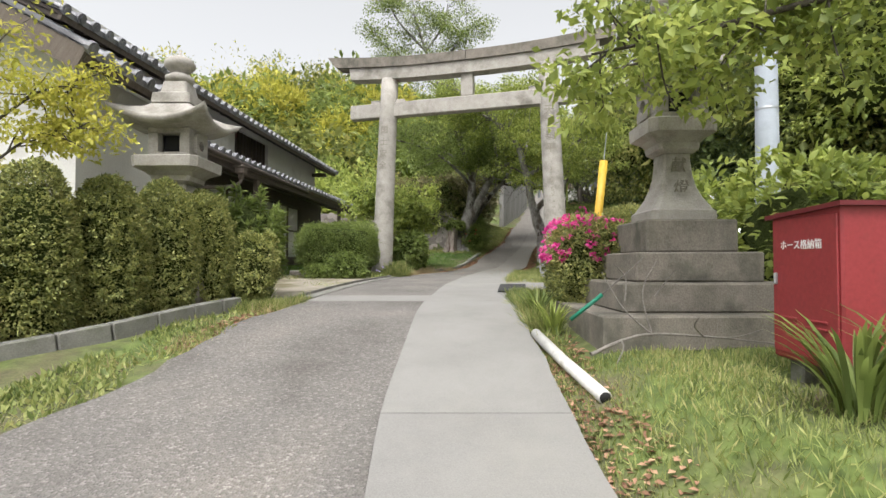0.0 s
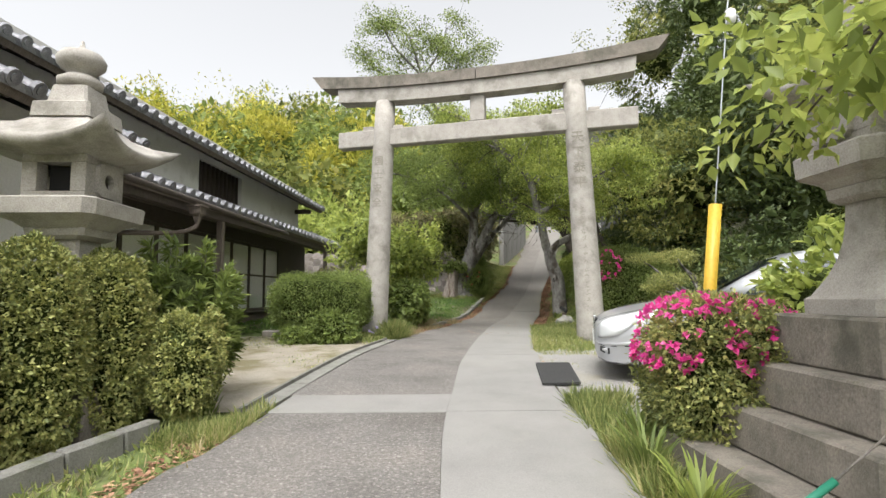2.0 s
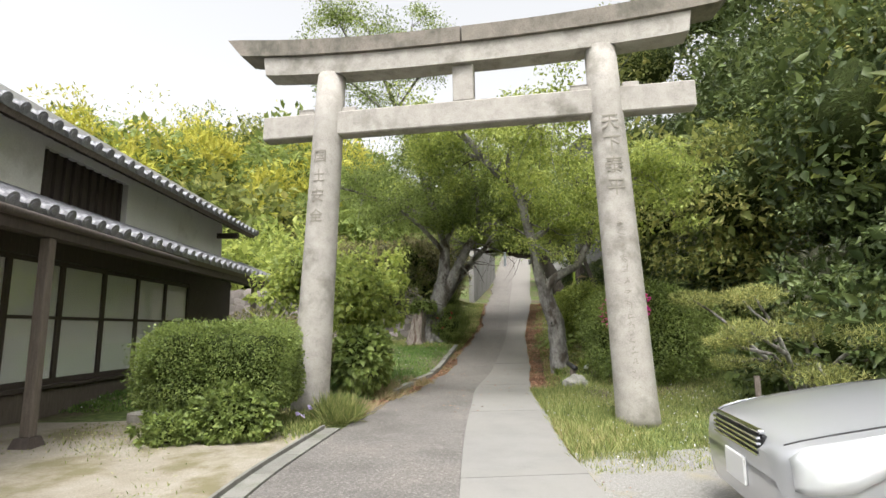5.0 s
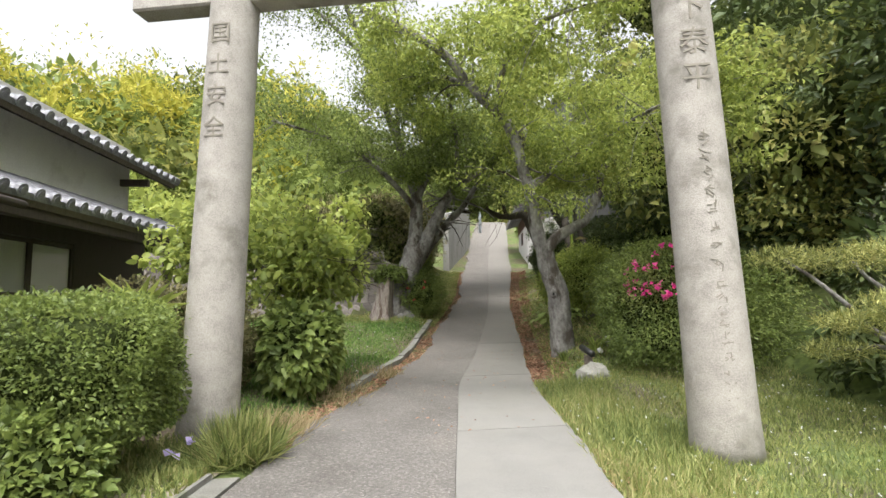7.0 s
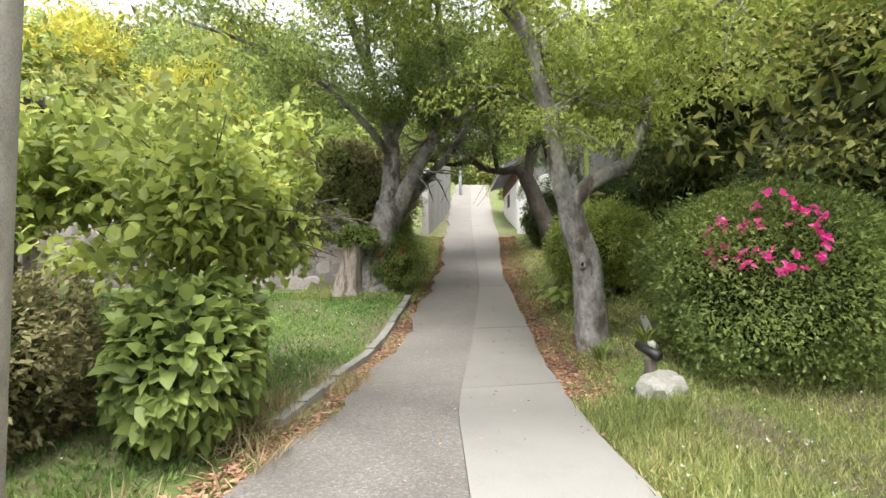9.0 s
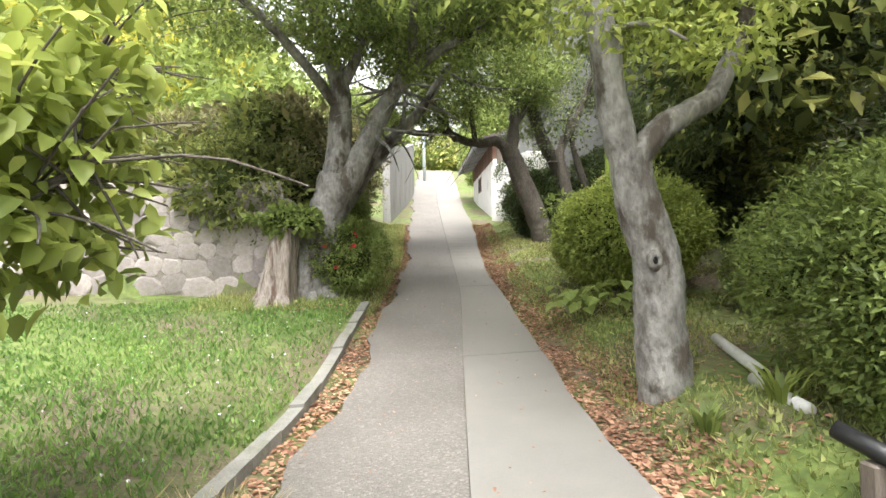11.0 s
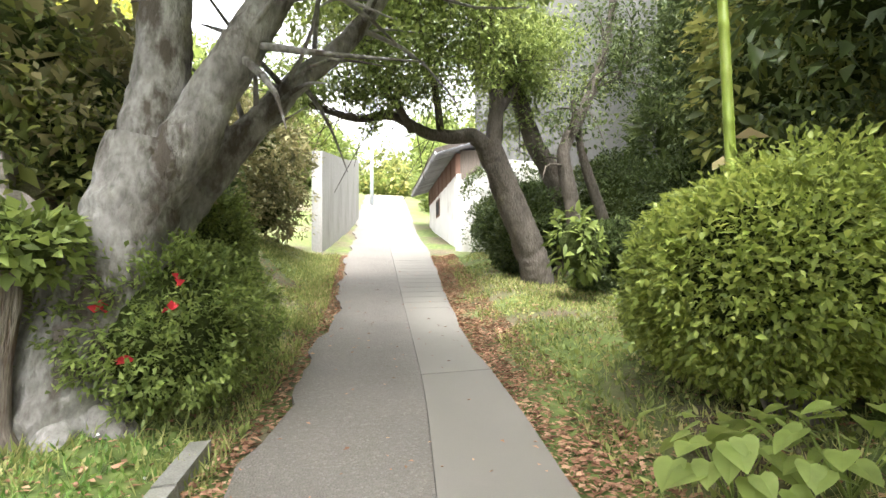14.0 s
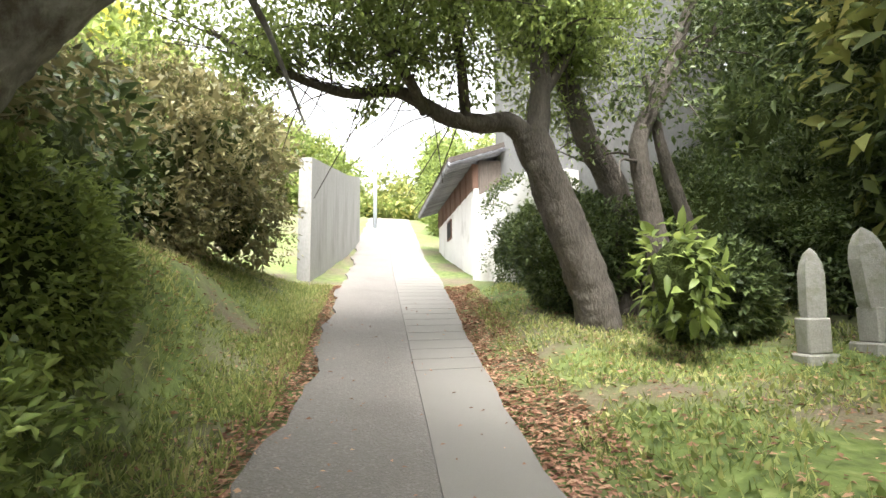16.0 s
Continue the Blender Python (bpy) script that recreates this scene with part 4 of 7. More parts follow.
tiled_slope(wing, "wing_roof", 0.55, 3.06, -2.6, 4.75, -0.6, 2.2)
part("barge_board", box_bm(-3.55, 0.0, -0.64, -0.60, -0.28, -0.02), GREYWOOD, wing, "weathered barge board", at=pose(0.55, 0, 3.06, 0, 28.2, 0))
part("back_slope", box_bm(-0.05, 3.3, -0.6, 2.2, -0.05, 0.05), TILE, wing, at=pose(-2.6, 0, 4.72, 0, 151.8, 0))


# ---- parked car ----
def car(at):
    c = thing("car", at, "silver saloon car parked on gravel, nose to the lane", "car")
    # stations from nose to tail: x, underside, shoulder, top, half width
    st = [(0.0, 0.36, 0.58, 0.64, 0.60), (0.035, 0.24, 0.62, 0.69, 0.69), (0.12, 0.20, 0.66, 0.745, 0.765), (0.28, 0.18, 0.70, 0.80, 0.81), (0.55, 0.18, 0.76, 0.86, 0.835),
          (0.95, 0.18, 0.83, 0.93, 0.845), (1.3, 0.18, 0.875, 0.985, 0.848), (1.7, 0.18, 0.90, 0.97, 0.848), (2.6, 0.18, 0.92, 0.98, 0.848), (3.5, 0.18, 0.935, 1.0, 0.845),
          (3.95, 0.18, 0.94, 1.03, 0.835), (4.35, 0.22, 0.92, 1.03, 0.80), (4.52, 0.26, 0.86, 1.0, 0.74), (4.59, 0.34, 0.72, 0.88, 0.66)]
    rings = []
    for x, zb, zs, zt, w in st:
        half = [(0.80 * w, zb), (0.955 * w, zb + 0.03), (0.985 * w, zb + 0.14), (w, 0.5 * (zb + zs)), (0.995 * w, zs - 0.12), (0.965 * w, zs - 0.02), (0.90 * w, zs + 0.035), (0.62 * w, 0.35 * zs + 0.65 * zt), (0.3 * w, zt)]
        rings.append([(x, -a, z) for a, z in half] + [(x, a, z) for a, z in half[::-1]])
    rings_body = rings
    body = loft_bm(rings)
    bmesh.ops.recalc_face_normals(body, faces=body.faces[:])
    me = bpy.data.meshes.new("body")
    body.to_mesh(me)
    body.free()
    me.materials.append(PAINT)
    raw, cutter = bpy.data.objects.new("raw", me), []
    scene.collection.objects.link(raw)
    for x in (0.88, 3.58):
        for s in (-1, 1):
            b2 = bmesh.new()
            bmesh.ops.create_cone(b2, cap_ends=True, segments=36, radius1=0.345, radius2=0.345, depth=0.5, matrix=pose(x, s * 0.80, 0.33, 90, 0, 0))
            cm = bpy.data.meshes.new("cut")
            b2.to_mesh(cm)
            b2.free()
            co = bpy.data.objects.new("cut", cm)
            scene.collection.objects.link(co)
            mod = raw.modifiers.new("cut", "BOOLEAN")
            mod.operation, mod.object, mod.solver = "DIFFERENCE", co, "EXACT"
            cutter.append(co)
    me2 = bpy.data.meshes.new_from_object(raw.evaluated_get(bpy.context.evaluated_depsgraph_get()))
    for o in [raw] + cutter:
        bpy.data.objects.remove(o)
    body = part("body", me2, PAINT, c, "silver painted body")
    me2.polygons.foreach_set("use_smooth", np.ones(len(me2.polygons), bool))
    me2.set_sharp_from_angle(angle=radians(32))
    # cabin
    lv = [(0.93, 1.22, 3.98, 0.775), (1.16, 1.60, 3.70, 0.70), (1.36, 1.98, 3.36, 0.615), (1.43, 2.16, 3.18, 0.56), (1.465, 2.42, 2.95, 0.42)]
    rings = []
    for z, x0, x1, w in lv:
        rings.append([(x0 + 0.10, -w, z), (x1 - 0.10, -w, z), (x1, -w * 0.8, z), (x1 + 0.03, 0, z), (x1, w * 0.8, z), (x1 - 0.10, w, z), (x0 + 0.10, w, z), (x0, w * 0.8, z), (x0 - 0.05, 0, z), (x0, -w * 0.8, z)])
    part("cabin", loft_bm(rings), PAINT, c, "silver roof and pillars")

    def sheet(name, pts, lift, mat, label=""):
        bm = bmesh.new()
        vs = [bm.verts.new(p) for p in pts]
        f = bm.faces.new(vs)
        f.normal_update()
        nrm = f.normal.copy()
        for v in vs:
            v.co += nrm * lift
        r = bmesh.ops.extrude_face_region(bm, geom=[f])
        for v in r["geom"]:
            if isinstance(v, bmesh.types.BMVert):
                v.co += nrm * 0.006
        return part(name, bm, mat, c, label)

    def lerp(z, k):
        for (za, a0, a1, wa), (zb, b0, b1, wb) in zip(lv, lv[1:]):
            if za <= z <= zb:
                u = (z - za) / (zb - za)
                return (a0 + (b0 - a0) * u, a1 + (b1 - a1) * u, wa + (wb - wa) * u)[k]

    def skin(s, x, u):
        k = max(0, min(len(st) - 2, sum(q[0] <= x for q in st) - 1))
        f = (x - st[k][0]) / (st[k + 1][0] - st[k][0])
        ring = [(rings_body[k][i][1] * (1 - f) + rings_body[k + 1][i][1] * f, rings_body[k][i][2] * (1 - f) + rings_body[k + 1][i][2] * f) for i in range(9)]
        i = min(int(u), 7)
        y, z = (ring[i][a] * (1 - u + i) + ring[i + 1][a] * (u - i) for a in (0, 1))
        return Vector((x, -s * y, z))

    def patch(name, s, spans, lift, mat, label=""):
        """A thin plate on the body's skin between two heights, station by station."""
        bm = bmesh.new()
        n = 6
        grid = [[bm.verts.new(skin(s, x, lo + (hi - lo) * k / n)) for k in range(n + 1)] for x, lo, hi in spans]
        for a, b in zip(grid, grid[1:]):
            for k in range(n):
                bm.faces.new((a[k], b[k], b[k + 1], a[k + 1]) if s < 0 else (a[k + 1], b[k + 1], b[k], a[k])).smooth = True
        bm.normal_update()
        for v in bm.verts:
            v.co += v.normal * lift
        bmesh.ops.solidify(bm, geom=bm.faces[:], thickness=lift + 0.006)
        return part(name, bm, mat, c, label)

    for s in (-1, 1):
        for name, fa, fb, ga, gb in (("front_window", 0.20, None, None, 2.44), ("rear_window", None, 0.24, 2.52, None)):
            z0, z1 = 0.965, 1.335
            xa0 = ga or lerp(z0, 0) + 0.24
            xa1 = ga or lerp(z1, 0) + 0.17
            xb0 = gb or lerp(z0, 1) - 0.30
            xb1 = gb or lerp(z1, 1) - 0.18
            zm = 1.16
            xam, xbm = ga or lerp(zm, 0) + 0.20, gb or lerp(zm, 1) - 0.23
            for (p0, p1, q0, q1, za, zb) in ((xa0, xb0, xam, xbm, z0, zm), (xam, xbm, xa1, xb1, zm, z1)):
                pts = [(p0, s * lerp(za, 2), za), (p1, s * lerp(za, 2), za), (q1, s * lerp(zb, 2), zb), (q0, s * lerp(zb, 2), zb)]
                sheet(name, pts if s < 0 else pts[::-1], 0.002, CARGLASS, "dark tinted side window")
        part("belt_trim", box_bm(1.5, 3.75, s * 0.782 - 0.006, s * 0.782 + 0.006, 0.945, 0.96), TRIMDARK, c)
        part("door_handle", box_bm(-0.09, 0.09, -0.014, 0.014, -0.016, 0.016, 0.01), PAINT, c, at=pose(2.35, s * 0.855, 0.80))
        m = part("mirror", rough(lathe_bm([(0.01, -0.07), (0.07, -0.06), (0.085, 0.0), (0.075, 0.06), (0.01, 0.075)], 14), 0.0), PAINT, c, "silver door mirror", at=pose(1.72, s * 0.90, 1.0, 0, 90, 0) @ pose(0, 0, 0) @ Matrix.Diagonal((0.85, 1.25, 0.9, 1)))
        part("mirror_arm", box_bm(1.70, 1.80, s * 0.77, s * 0.86, 0.945, 0.97), TRIMDARK, c)
        # headlight, fog lamp and bumper lines lie on the body's skin
        patch("headlight", s, [(0.045, 3.75, 5.35), (0.09, 3.55, 5.75), (0.16, 3.5, 5.9), (0.26, 3.6, 5.95), (0.36, 3.9, 5.9), (0.46, 4.5, 5.8)], 0.012, LENS, "clear swept headlight")
        patch("fog_light_recess", s, [(0.06, 1.75, 2.35), (0.10, 1.7, 2.45), (0.16, 1.75, 2.4)], 0.004, TRIMDARK, "dark fog light recess")
        patch("fog_light", s, [(0.085, 1.9, 2.25), (0.135, 1.9, 2.25)], 0.010, LENS)
        patch("bumper_strip", s, [(x, 2.72, 2.98) for x in (0.02, 0.05, 0.1, 0.2, 0.35, 0.5)], 0.012, PAINT)
        patch("bumper_seam", s, [(x, 2.60, 2.68) for x in (0.02, 0.05, 0.1, 0.2, 0.35, 0.5)], 0.003, TRIMDARK)
        patch("bonnet_seam", s, [(x, 6.35, 6.43) for x in (0.06, 0.12, 0.28, 0.55, 0.95, 1.25)], 0.003, TRIMDARK)
        patch("arch_seam", s, [(0.545, 2.0, 5.0), (0.552, 2.0, 5.0)], 0.003, TRIMDARK)
        patch("door_seam", s, [(1.33, 1.2, 5.6), (1.34, 1.2, 5.6)], 0.003, TRIMDARK)
        patch("door_seam", s, [(2.48, 1.2, 5.6), (2.49, 1.2, 5.6)], 0.003, TRIMDARK)
        patch("side_moulding", s, [(1.36, 2.6, 2.95), (1.9, 2.6, 2.95), (2.47, 2.6, 2.95)], 0.012, PAINT)
        part("tail_light", box_bm(4.42, 4.56, s * 0.62 - 0.13, s * 0.62 + 0.10, 0.72, 0.88, 0.02), RED, c)
        for x in (0.88, 3.58):
            arch = part("wheel_well", lathe_bm([(0.342, 0.0), (0.342, 0.1)], 28), BLACK, c, at=pose(x, s * 0.60, 0.33, 90 * s, 0, 0))
            w = part("wheel", lathe_bm([(0.20, -0.09), (0.285, -0.095), (0.312, -0.075), (0.317, 0.0), (0.312, 0.075), (0.285, 0.095), (0.215, 0.085), (0.20, 0.06)], 36), RUBBER, c, "black tyre", at=pose(x, s * 0.745, 0.315, -90 * s, 0, 0))
            rim = part("rim", lathe_bm([(0.001, 0.055), (0.19, 0.055), (0.205, 0.085), (0.215, 0.088), (0.218, 0.07), (0.19, 0.045), (0.001, 0.045)], 30), TRIMDARK, w)
            for k in range(7):
                bm = bmesh.new()
                ptsk = [(0.03, -0.026, 0.088), (0.19, -0.052, 0.078), (0.207, 0.0, 0.080), (0.19, 0.052, 0.078), (0.03, 0.026, 0.088)]
                lo = [bm.verts.new((a, b, z - 0.03)) for a, b, z in ptsk]
                hi = [bm.verts.new(p) for p in ptsk]
                bm.faces.new(hi), bm.faces.new(lo[::-1])
                for i in range(5):
                    bm.faces.new((lo[i], lo[(i + 1) % 5], hi[(i + 1) % 5], hi[i]))
                part("spoke", bm, ALLOY, w, at=pose(0, 0, 0, 0, 0, 360 / 7 * k))
            part("rim_edge", lathe_bm([(0.196, 0.08), (0.202, 0.094), (0.214, 0.094), (0.218, 0.08)], 36), ALLOY, w)
            part("hub_cap", lathe_bm([(0.05, 0.08), (0.05, 0.097), (0.035, 0.104), (0.001, 0.106)], 18), ALLOY, w, "silver seven-spoke wheel cover")
    sheet("windscreen", [(1.235, 0.60, 0.97), (1.235, -0.60, 0.97), (1.955, -0.47, 1.345), (1.955, 0.47, 1.345)], 0.02, CARGLASS, "dark windscreen")
    sheet("rear_screen", [(3.98, -0.60, 0.97), (3.98, 0.60, 0.97), (3.40, 0.47, 1.345), (3.40, -0.47, 1.345)], 0.02, CARGLASS)
    gr = part("grille", box_bm(0.0, 0.05, -0.40, 0.40, 0.565, 0.70, 0.02), TRIMDARK, c, "dark grille with chrome bars")
    for z in (0.585, 0.615, 0.645, 0.675):
        part("bar", box_bm(-0.012, 0.02, -0.39, 0.39, z - 0.006, z + 0.006), CHROME, gr)
    part("grille_frame", box_bm(-0.01, 0.03, -0.42, 0.42, 0.70, 0.722, 0.008), CHROME, c)
    part("lower_intake", box_bm(0.02, 0.10, -0.36, 0.36, 0.30, 0.375, 0.015), TRIMDARK, c)
    part("number_plate", box_bm(-0.02, 0.0, -0.165, 0.165, 0.36, 0.525, 0.006), WHITE, c, "white number plate")
    part("wiper", tube_mesh("wiper", [(1.22, -0.5, 1.01), (1.27, -0.1, 1.02), (1.25, 0.1, 1.01)], [0.008] * 3, TRIMDARK, 6), TRIMDARK, c)
    part("wiper", tube_mesh("wiper", [(1.20, 0.05, 1.01), (1.25, 0.35, 1.02), (1.24, 0.55, 1.01)], [0.008] * 3, TRIMDARK, 6), TRIMDARK, c)
    return c


car(pose(1.69, 8.89, 0.90, 0, 0, -17))


# ---- hose box, pole, guy wire, pipes ----
def hose_box(at):
    b = thing("hose_box", at, "red painted steel fire hose box on concrete feet", "hose box")
    part("cabinet", box_bm(0.0, 0.75, 0.0, 0.57, 0.36, 1.235, 0.012), RED, b)
    bm = bmesh.new()
    vs = [bm.verts.new(p) for p in ((-0.03, -0.03, 1.225), (0.78, -0.03, 1.225), (0.78, 0.60, 1.195), (-0.03, 0.60, 1.195), (-0.03, -0.03, 1.25), (0.78, -0.03, 1.25), (0.78, 0.60, 1.22), (-0.03, 0.60, 1.22))]
    for f in ((3, 2, 1, 0), (4, 5, 6, 7), (0, 1, 5, 4), (1, 2, 6, 5), (2, 3, 7, 6), (3, 0, 4, 7)):
        bm.faces.new([vs[i] for i in f])
    part("lid", bm, REDDARK, b, "dark red sloping lid")
    d = part("door", box_bm(-0.012, -0.001, 0.02, 0.55, 0.40, 1.19, 0.004), RED, b)
    for z in (0.56, 0.60):
        for y in (0.09, 0.33):
            part("vent", box_bm(-0.022, -0.012, y, y + 0.17, z, z + 0.016, 0.004), RED, d)
    part("handle", box_bm(-0.035, -0.013, 0.50, 0.515, 0.80, 0.87, 0.004), STEEL, d, "small steel handle")
    glyphs("lettering", "ホース格納箱", 0.058, WHITE, d, pose(-0.0135, 0.30, 1.03, 90, 0, -90), "white lettering", thick=0.001)
    for y in (0.06, 0.40):
        part("foot", box_bm(0.06, 0.69, y, y + 0.12, -0.15, 0.36, 0.01), KERB, b, "concrete foot")
    return b


hose_box(pose(2.05, 2.70, 0.42))
pole = thing("utility_pole", pose(4.4, 7.1, 0.5), "pale blue-grey concrete utility pole", "utility pole")
part("shaft", lathe_bm([(0.155, -0.3), (0.15, 1), (0.13, 5), (0.105, 9.5)], 20), POLE, pole)
for z in (2.9, 5.2, 7.8):
    part("band", lathe_bm([(0.148 - 0.005 * z, z), (0.155 - 0.005 * z, z + 0.01), (0.155 - 0.005 * z, z + 0.05), (0.148 - 0.005 * z, z + 0.06)], 20), STEEL, pole)
for z, a in ((3.6, 20), (4.2, 200), (4.8, 20)):
    part("step_bolt", tube_mesh("bolt", [(0, 0, z), (0.26 * math.cos(radians(a)), 0.26 * math.sin(radians(a)), z)], [0.012, 0.012], STEEL, 6), STEEL, pole)
part("cross_arm", box_bm(-0.9, 0.9, -0.05, 0.05, 8.9, 9.0), STEEL, pole)
guy = thing("guy_wire", pose(1.80, 6.5, 0.84), "yellow plastic guard on a steel guy wire", "guy wire")
top = Vector((2.9, 6.9, 8.2)) - Vector((1.80, 6.5, 0.84))
wire = [(0, 0, -0.1), (0.0, 0, 0.0), (0.19, -0.02, 1.77), (0.36, -0.02, 3.35), tuple(top)]
part("wire", tube_mesh("wire", wire, [0.006] * 5, STEEL, 6), STEEL, guy)
part("guard", tube_mesh("guard", [(0.012, 0, 0.1), (0.19, -0.02, 1.77)], [0.05, 0.05], YELLOW, 14), YELLOW, guy, "yellow plastic sleeve")
part("insulator", lathe_bm([(0.01, -0.07), (0.04, -0.05), (0.045, 0.0), (0.04, 0.05), (0.01, 0.07)], 14), WHITE, guy, "white insulator", at=pose(0.40, -0.02, 3.40))
for nm, pts in (("overhead_wire", [(-16, 5, 9.2), (-4, 8.5, 8.0), (4.4, 7.1, 9.4)]), ("overhead_wire", [(4.4, 7.1, 9.3), (4.6, 12, 8.6), (5.6, 18, 9.0), (7.4, 26, 10.4)])):
    tagged(new(nm, tube_mesh(nm, curve_points(pts, 24), [0.009] * 24, TRIMDARK, 5)), "thin black overhead wire", "wire")
pipe = thing("drain_pipe", pose(0, 0, 0), "white plastic pipe lying on the verge", "pipe")
part("tube", tube_mesh("tube", [(1.01, 3.30, 0.51), (0.92, 4.0, 0.60), (0.84, 4.78, 0.71)], [0.045] * 3, PVC, 16), PVC, pipe)
# The tube is capped; a black disc paints in the shade of its inside.
part("bore_shade", lathe_bm([(0.001, 0.0), (0.038, 0.0), (0.038, 0.004), (0.001, 0.004)], 16), BLACK, pipe, "black disc painted for the shade of an open end", at=look((1.0103, 3.296, 0.5097), (0.92, 4.0, 0.60)))
rod = thing("garden_stick", pose(0, 0, 0), "thin stick with a green plastic grip leaning on the lantern base", "stick")
part("grip", tube_mesh("grip", [(1.10, 4.55, 0.86), (1.36, 4.50, 1.08)], [0.018, 0.018], GREENPLASTIC, 10), GREENPLASTIC, rod, "green grip")
part("stick", tube_mesh("stick", [(1.355, 4.501, 1.076), (1.70, 4.44, 1.40)], [0.007, 0.004], TWIG, 6), TWIG, rod)
mat = thing("rubber_mat", pose(0, 0, 0), "dark grey ribbed rubber ramp mat beside the path", "mat")
mp = [(0.98, 9.2), (1.42, 9.2), (1.22, 7.95), (0.80, 7.92)]
part("sheet", prism_bm(mp[::-1], 0.0, 0.022), RUBBER, mat, at=pose(0.02, 0, float(road_z(8.6)) - 8.6 * 0.041 + 0.022, 2.35, 0, 0))

# ---- plants ----
def leaves(name, chunks, mat, parent=None, label="", kind="", category=""):
    v, f = join_arrays(chunks)
    ob = part(name, mesh_from(name, v, f, mat), mat, parent, label)
    return tagged(ob, category=category, kind=kind)


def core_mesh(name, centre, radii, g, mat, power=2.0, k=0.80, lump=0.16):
    """The solid inside of a bush, its inner shade put into the colour, so that it does not read as a thin shell."""
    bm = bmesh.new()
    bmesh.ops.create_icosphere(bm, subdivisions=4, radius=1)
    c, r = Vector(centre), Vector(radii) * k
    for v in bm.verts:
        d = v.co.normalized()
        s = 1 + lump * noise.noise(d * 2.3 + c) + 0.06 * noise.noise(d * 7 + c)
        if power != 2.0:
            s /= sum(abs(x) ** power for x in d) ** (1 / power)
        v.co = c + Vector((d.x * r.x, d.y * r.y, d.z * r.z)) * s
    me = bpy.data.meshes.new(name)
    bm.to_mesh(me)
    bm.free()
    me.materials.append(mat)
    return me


def bush(name, x, y, radii, n, leaf, mat, label, seed, power=2.0, lump=0.22, z=None, rise=None, spread=0.8, droop=0.1, stems=0, petals=0, petal_mat=None, group="", depth=0.22, core=CORE, top_only=-0.3, petal_size=0.055, petal_at=None, clump=0.07):
    """A bush: solid body coloured as inner shade, leafy shell, stems and flowers."""
    g = rng(seed)
    z0 = float(land(x, y)) if z is None else z
    cz = z0 + (radii[2] * 0.92 if rise is None else rise)
    t = thing(name, pose(x, y, z0), label, "bush", group)
    c = (0, 0, cz - z0)
    part("foliage_core", core_mesh("foliage_core", c, radii, g, core, power), core, t)
    p, d = blob_points(n // 2, c, radii, g, 26, depth, lump, power)
    q, e = blob_points(max(30, n // 60), c, np.array(radii) * 1.02, g, 26, 0.10, lump, power)
    rep = max(1, (n // 2) // len(q))
    q, e = np.repeat(q, rep, 0), np.repeat(e, rep, 0)
    q = q + g.normal(size=q.shape) * (clump * float(np.mean(radii)))
    wide = leaf[0] >= 0.095
    leaves("foliage", [leaf_arrays(p, d, leaf[0], leaf[1], g, spread, droop, broad=wide), leaf_arrays(q, e, leaf[0], leaf[1], g, spread, droop, broad=wide)], mat, t)
    if stems:
        ch = []
        for i in range(stems):
            a, q = g.uniform(0, 6.28), g.uniform(0.2, 0.75)
            e = np.array([math.cos(a) * radii[0] * q, math.sin(a) * radii[1] * q, c[2]])
            ch.append(tube_arrays(curve_points([e * [0.3, 0.3, 0] - [0, 0, 0.06], e * [0.7, 0.7, 0.5], e], 7), np.linspace(0.022, 0.01, 7), 6))
        leaves("stems", ch, TWIG, t)
    if petals:
        p, d = blob_points(petals * 6, c, np.array(radii) * 1.04, g, 26, 0.02, lump, power)
        if petal_at:
            q = (p - np.array(c)) / np.array(radii)
            keep = ((q - np.array(petal_at[0])) ** 2).sum(1) < petal_at[1] ** 2
            p, d = p[keep][:petals], d[keep][:petals]
        else:
            keep = d[:, 2] > top_only
            p, d = p[keep][:petals], d[keep][:petals]
        ch = []
        for k in range(5):
            ch.append(leaf_arrays(p, d * 0.55, petal_size, petal_size * 0.8, g, 0.75, 0.0, 0.25))
        leaves("blossom", ch, petal_mat or PETAL, t, "pink blossom" if petal_mat is None else "red blossom")
    return t


# clipped hedge along the kerb
HX = [(-4.15, 4.02, 0.42, 1.56), (-3.72, 4.72, 0.38, 1.48), (-3.42, 5.36, 0.36, 1.42), (-3.16, 5.97, 0.35, 1.38), (-2.96, 6.52, 0.33, 1.32), (-4.7, 3.2, 0.46, 1.62)]
for i, (x, y, r, h) in enumerate(HX):
    r, h = r * 0.99, h * 1.06
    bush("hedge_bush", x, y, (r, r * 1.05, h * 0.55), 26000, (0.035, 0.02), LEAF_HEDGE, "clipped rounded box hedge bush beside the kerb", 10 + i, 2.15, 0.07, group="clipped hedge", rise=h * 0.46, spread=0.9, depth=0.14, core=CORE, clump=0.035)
bush("hedge_bush", -2.42, 6.72, (0.26, 0.28, 0.42), 9000, (0.035, 0.02), LEAF_HEDGE, "small clipped box bush at the end of the hedge", 17, 2.4, 0.08, rise=0.50, spread=0.9, depth=0.16)


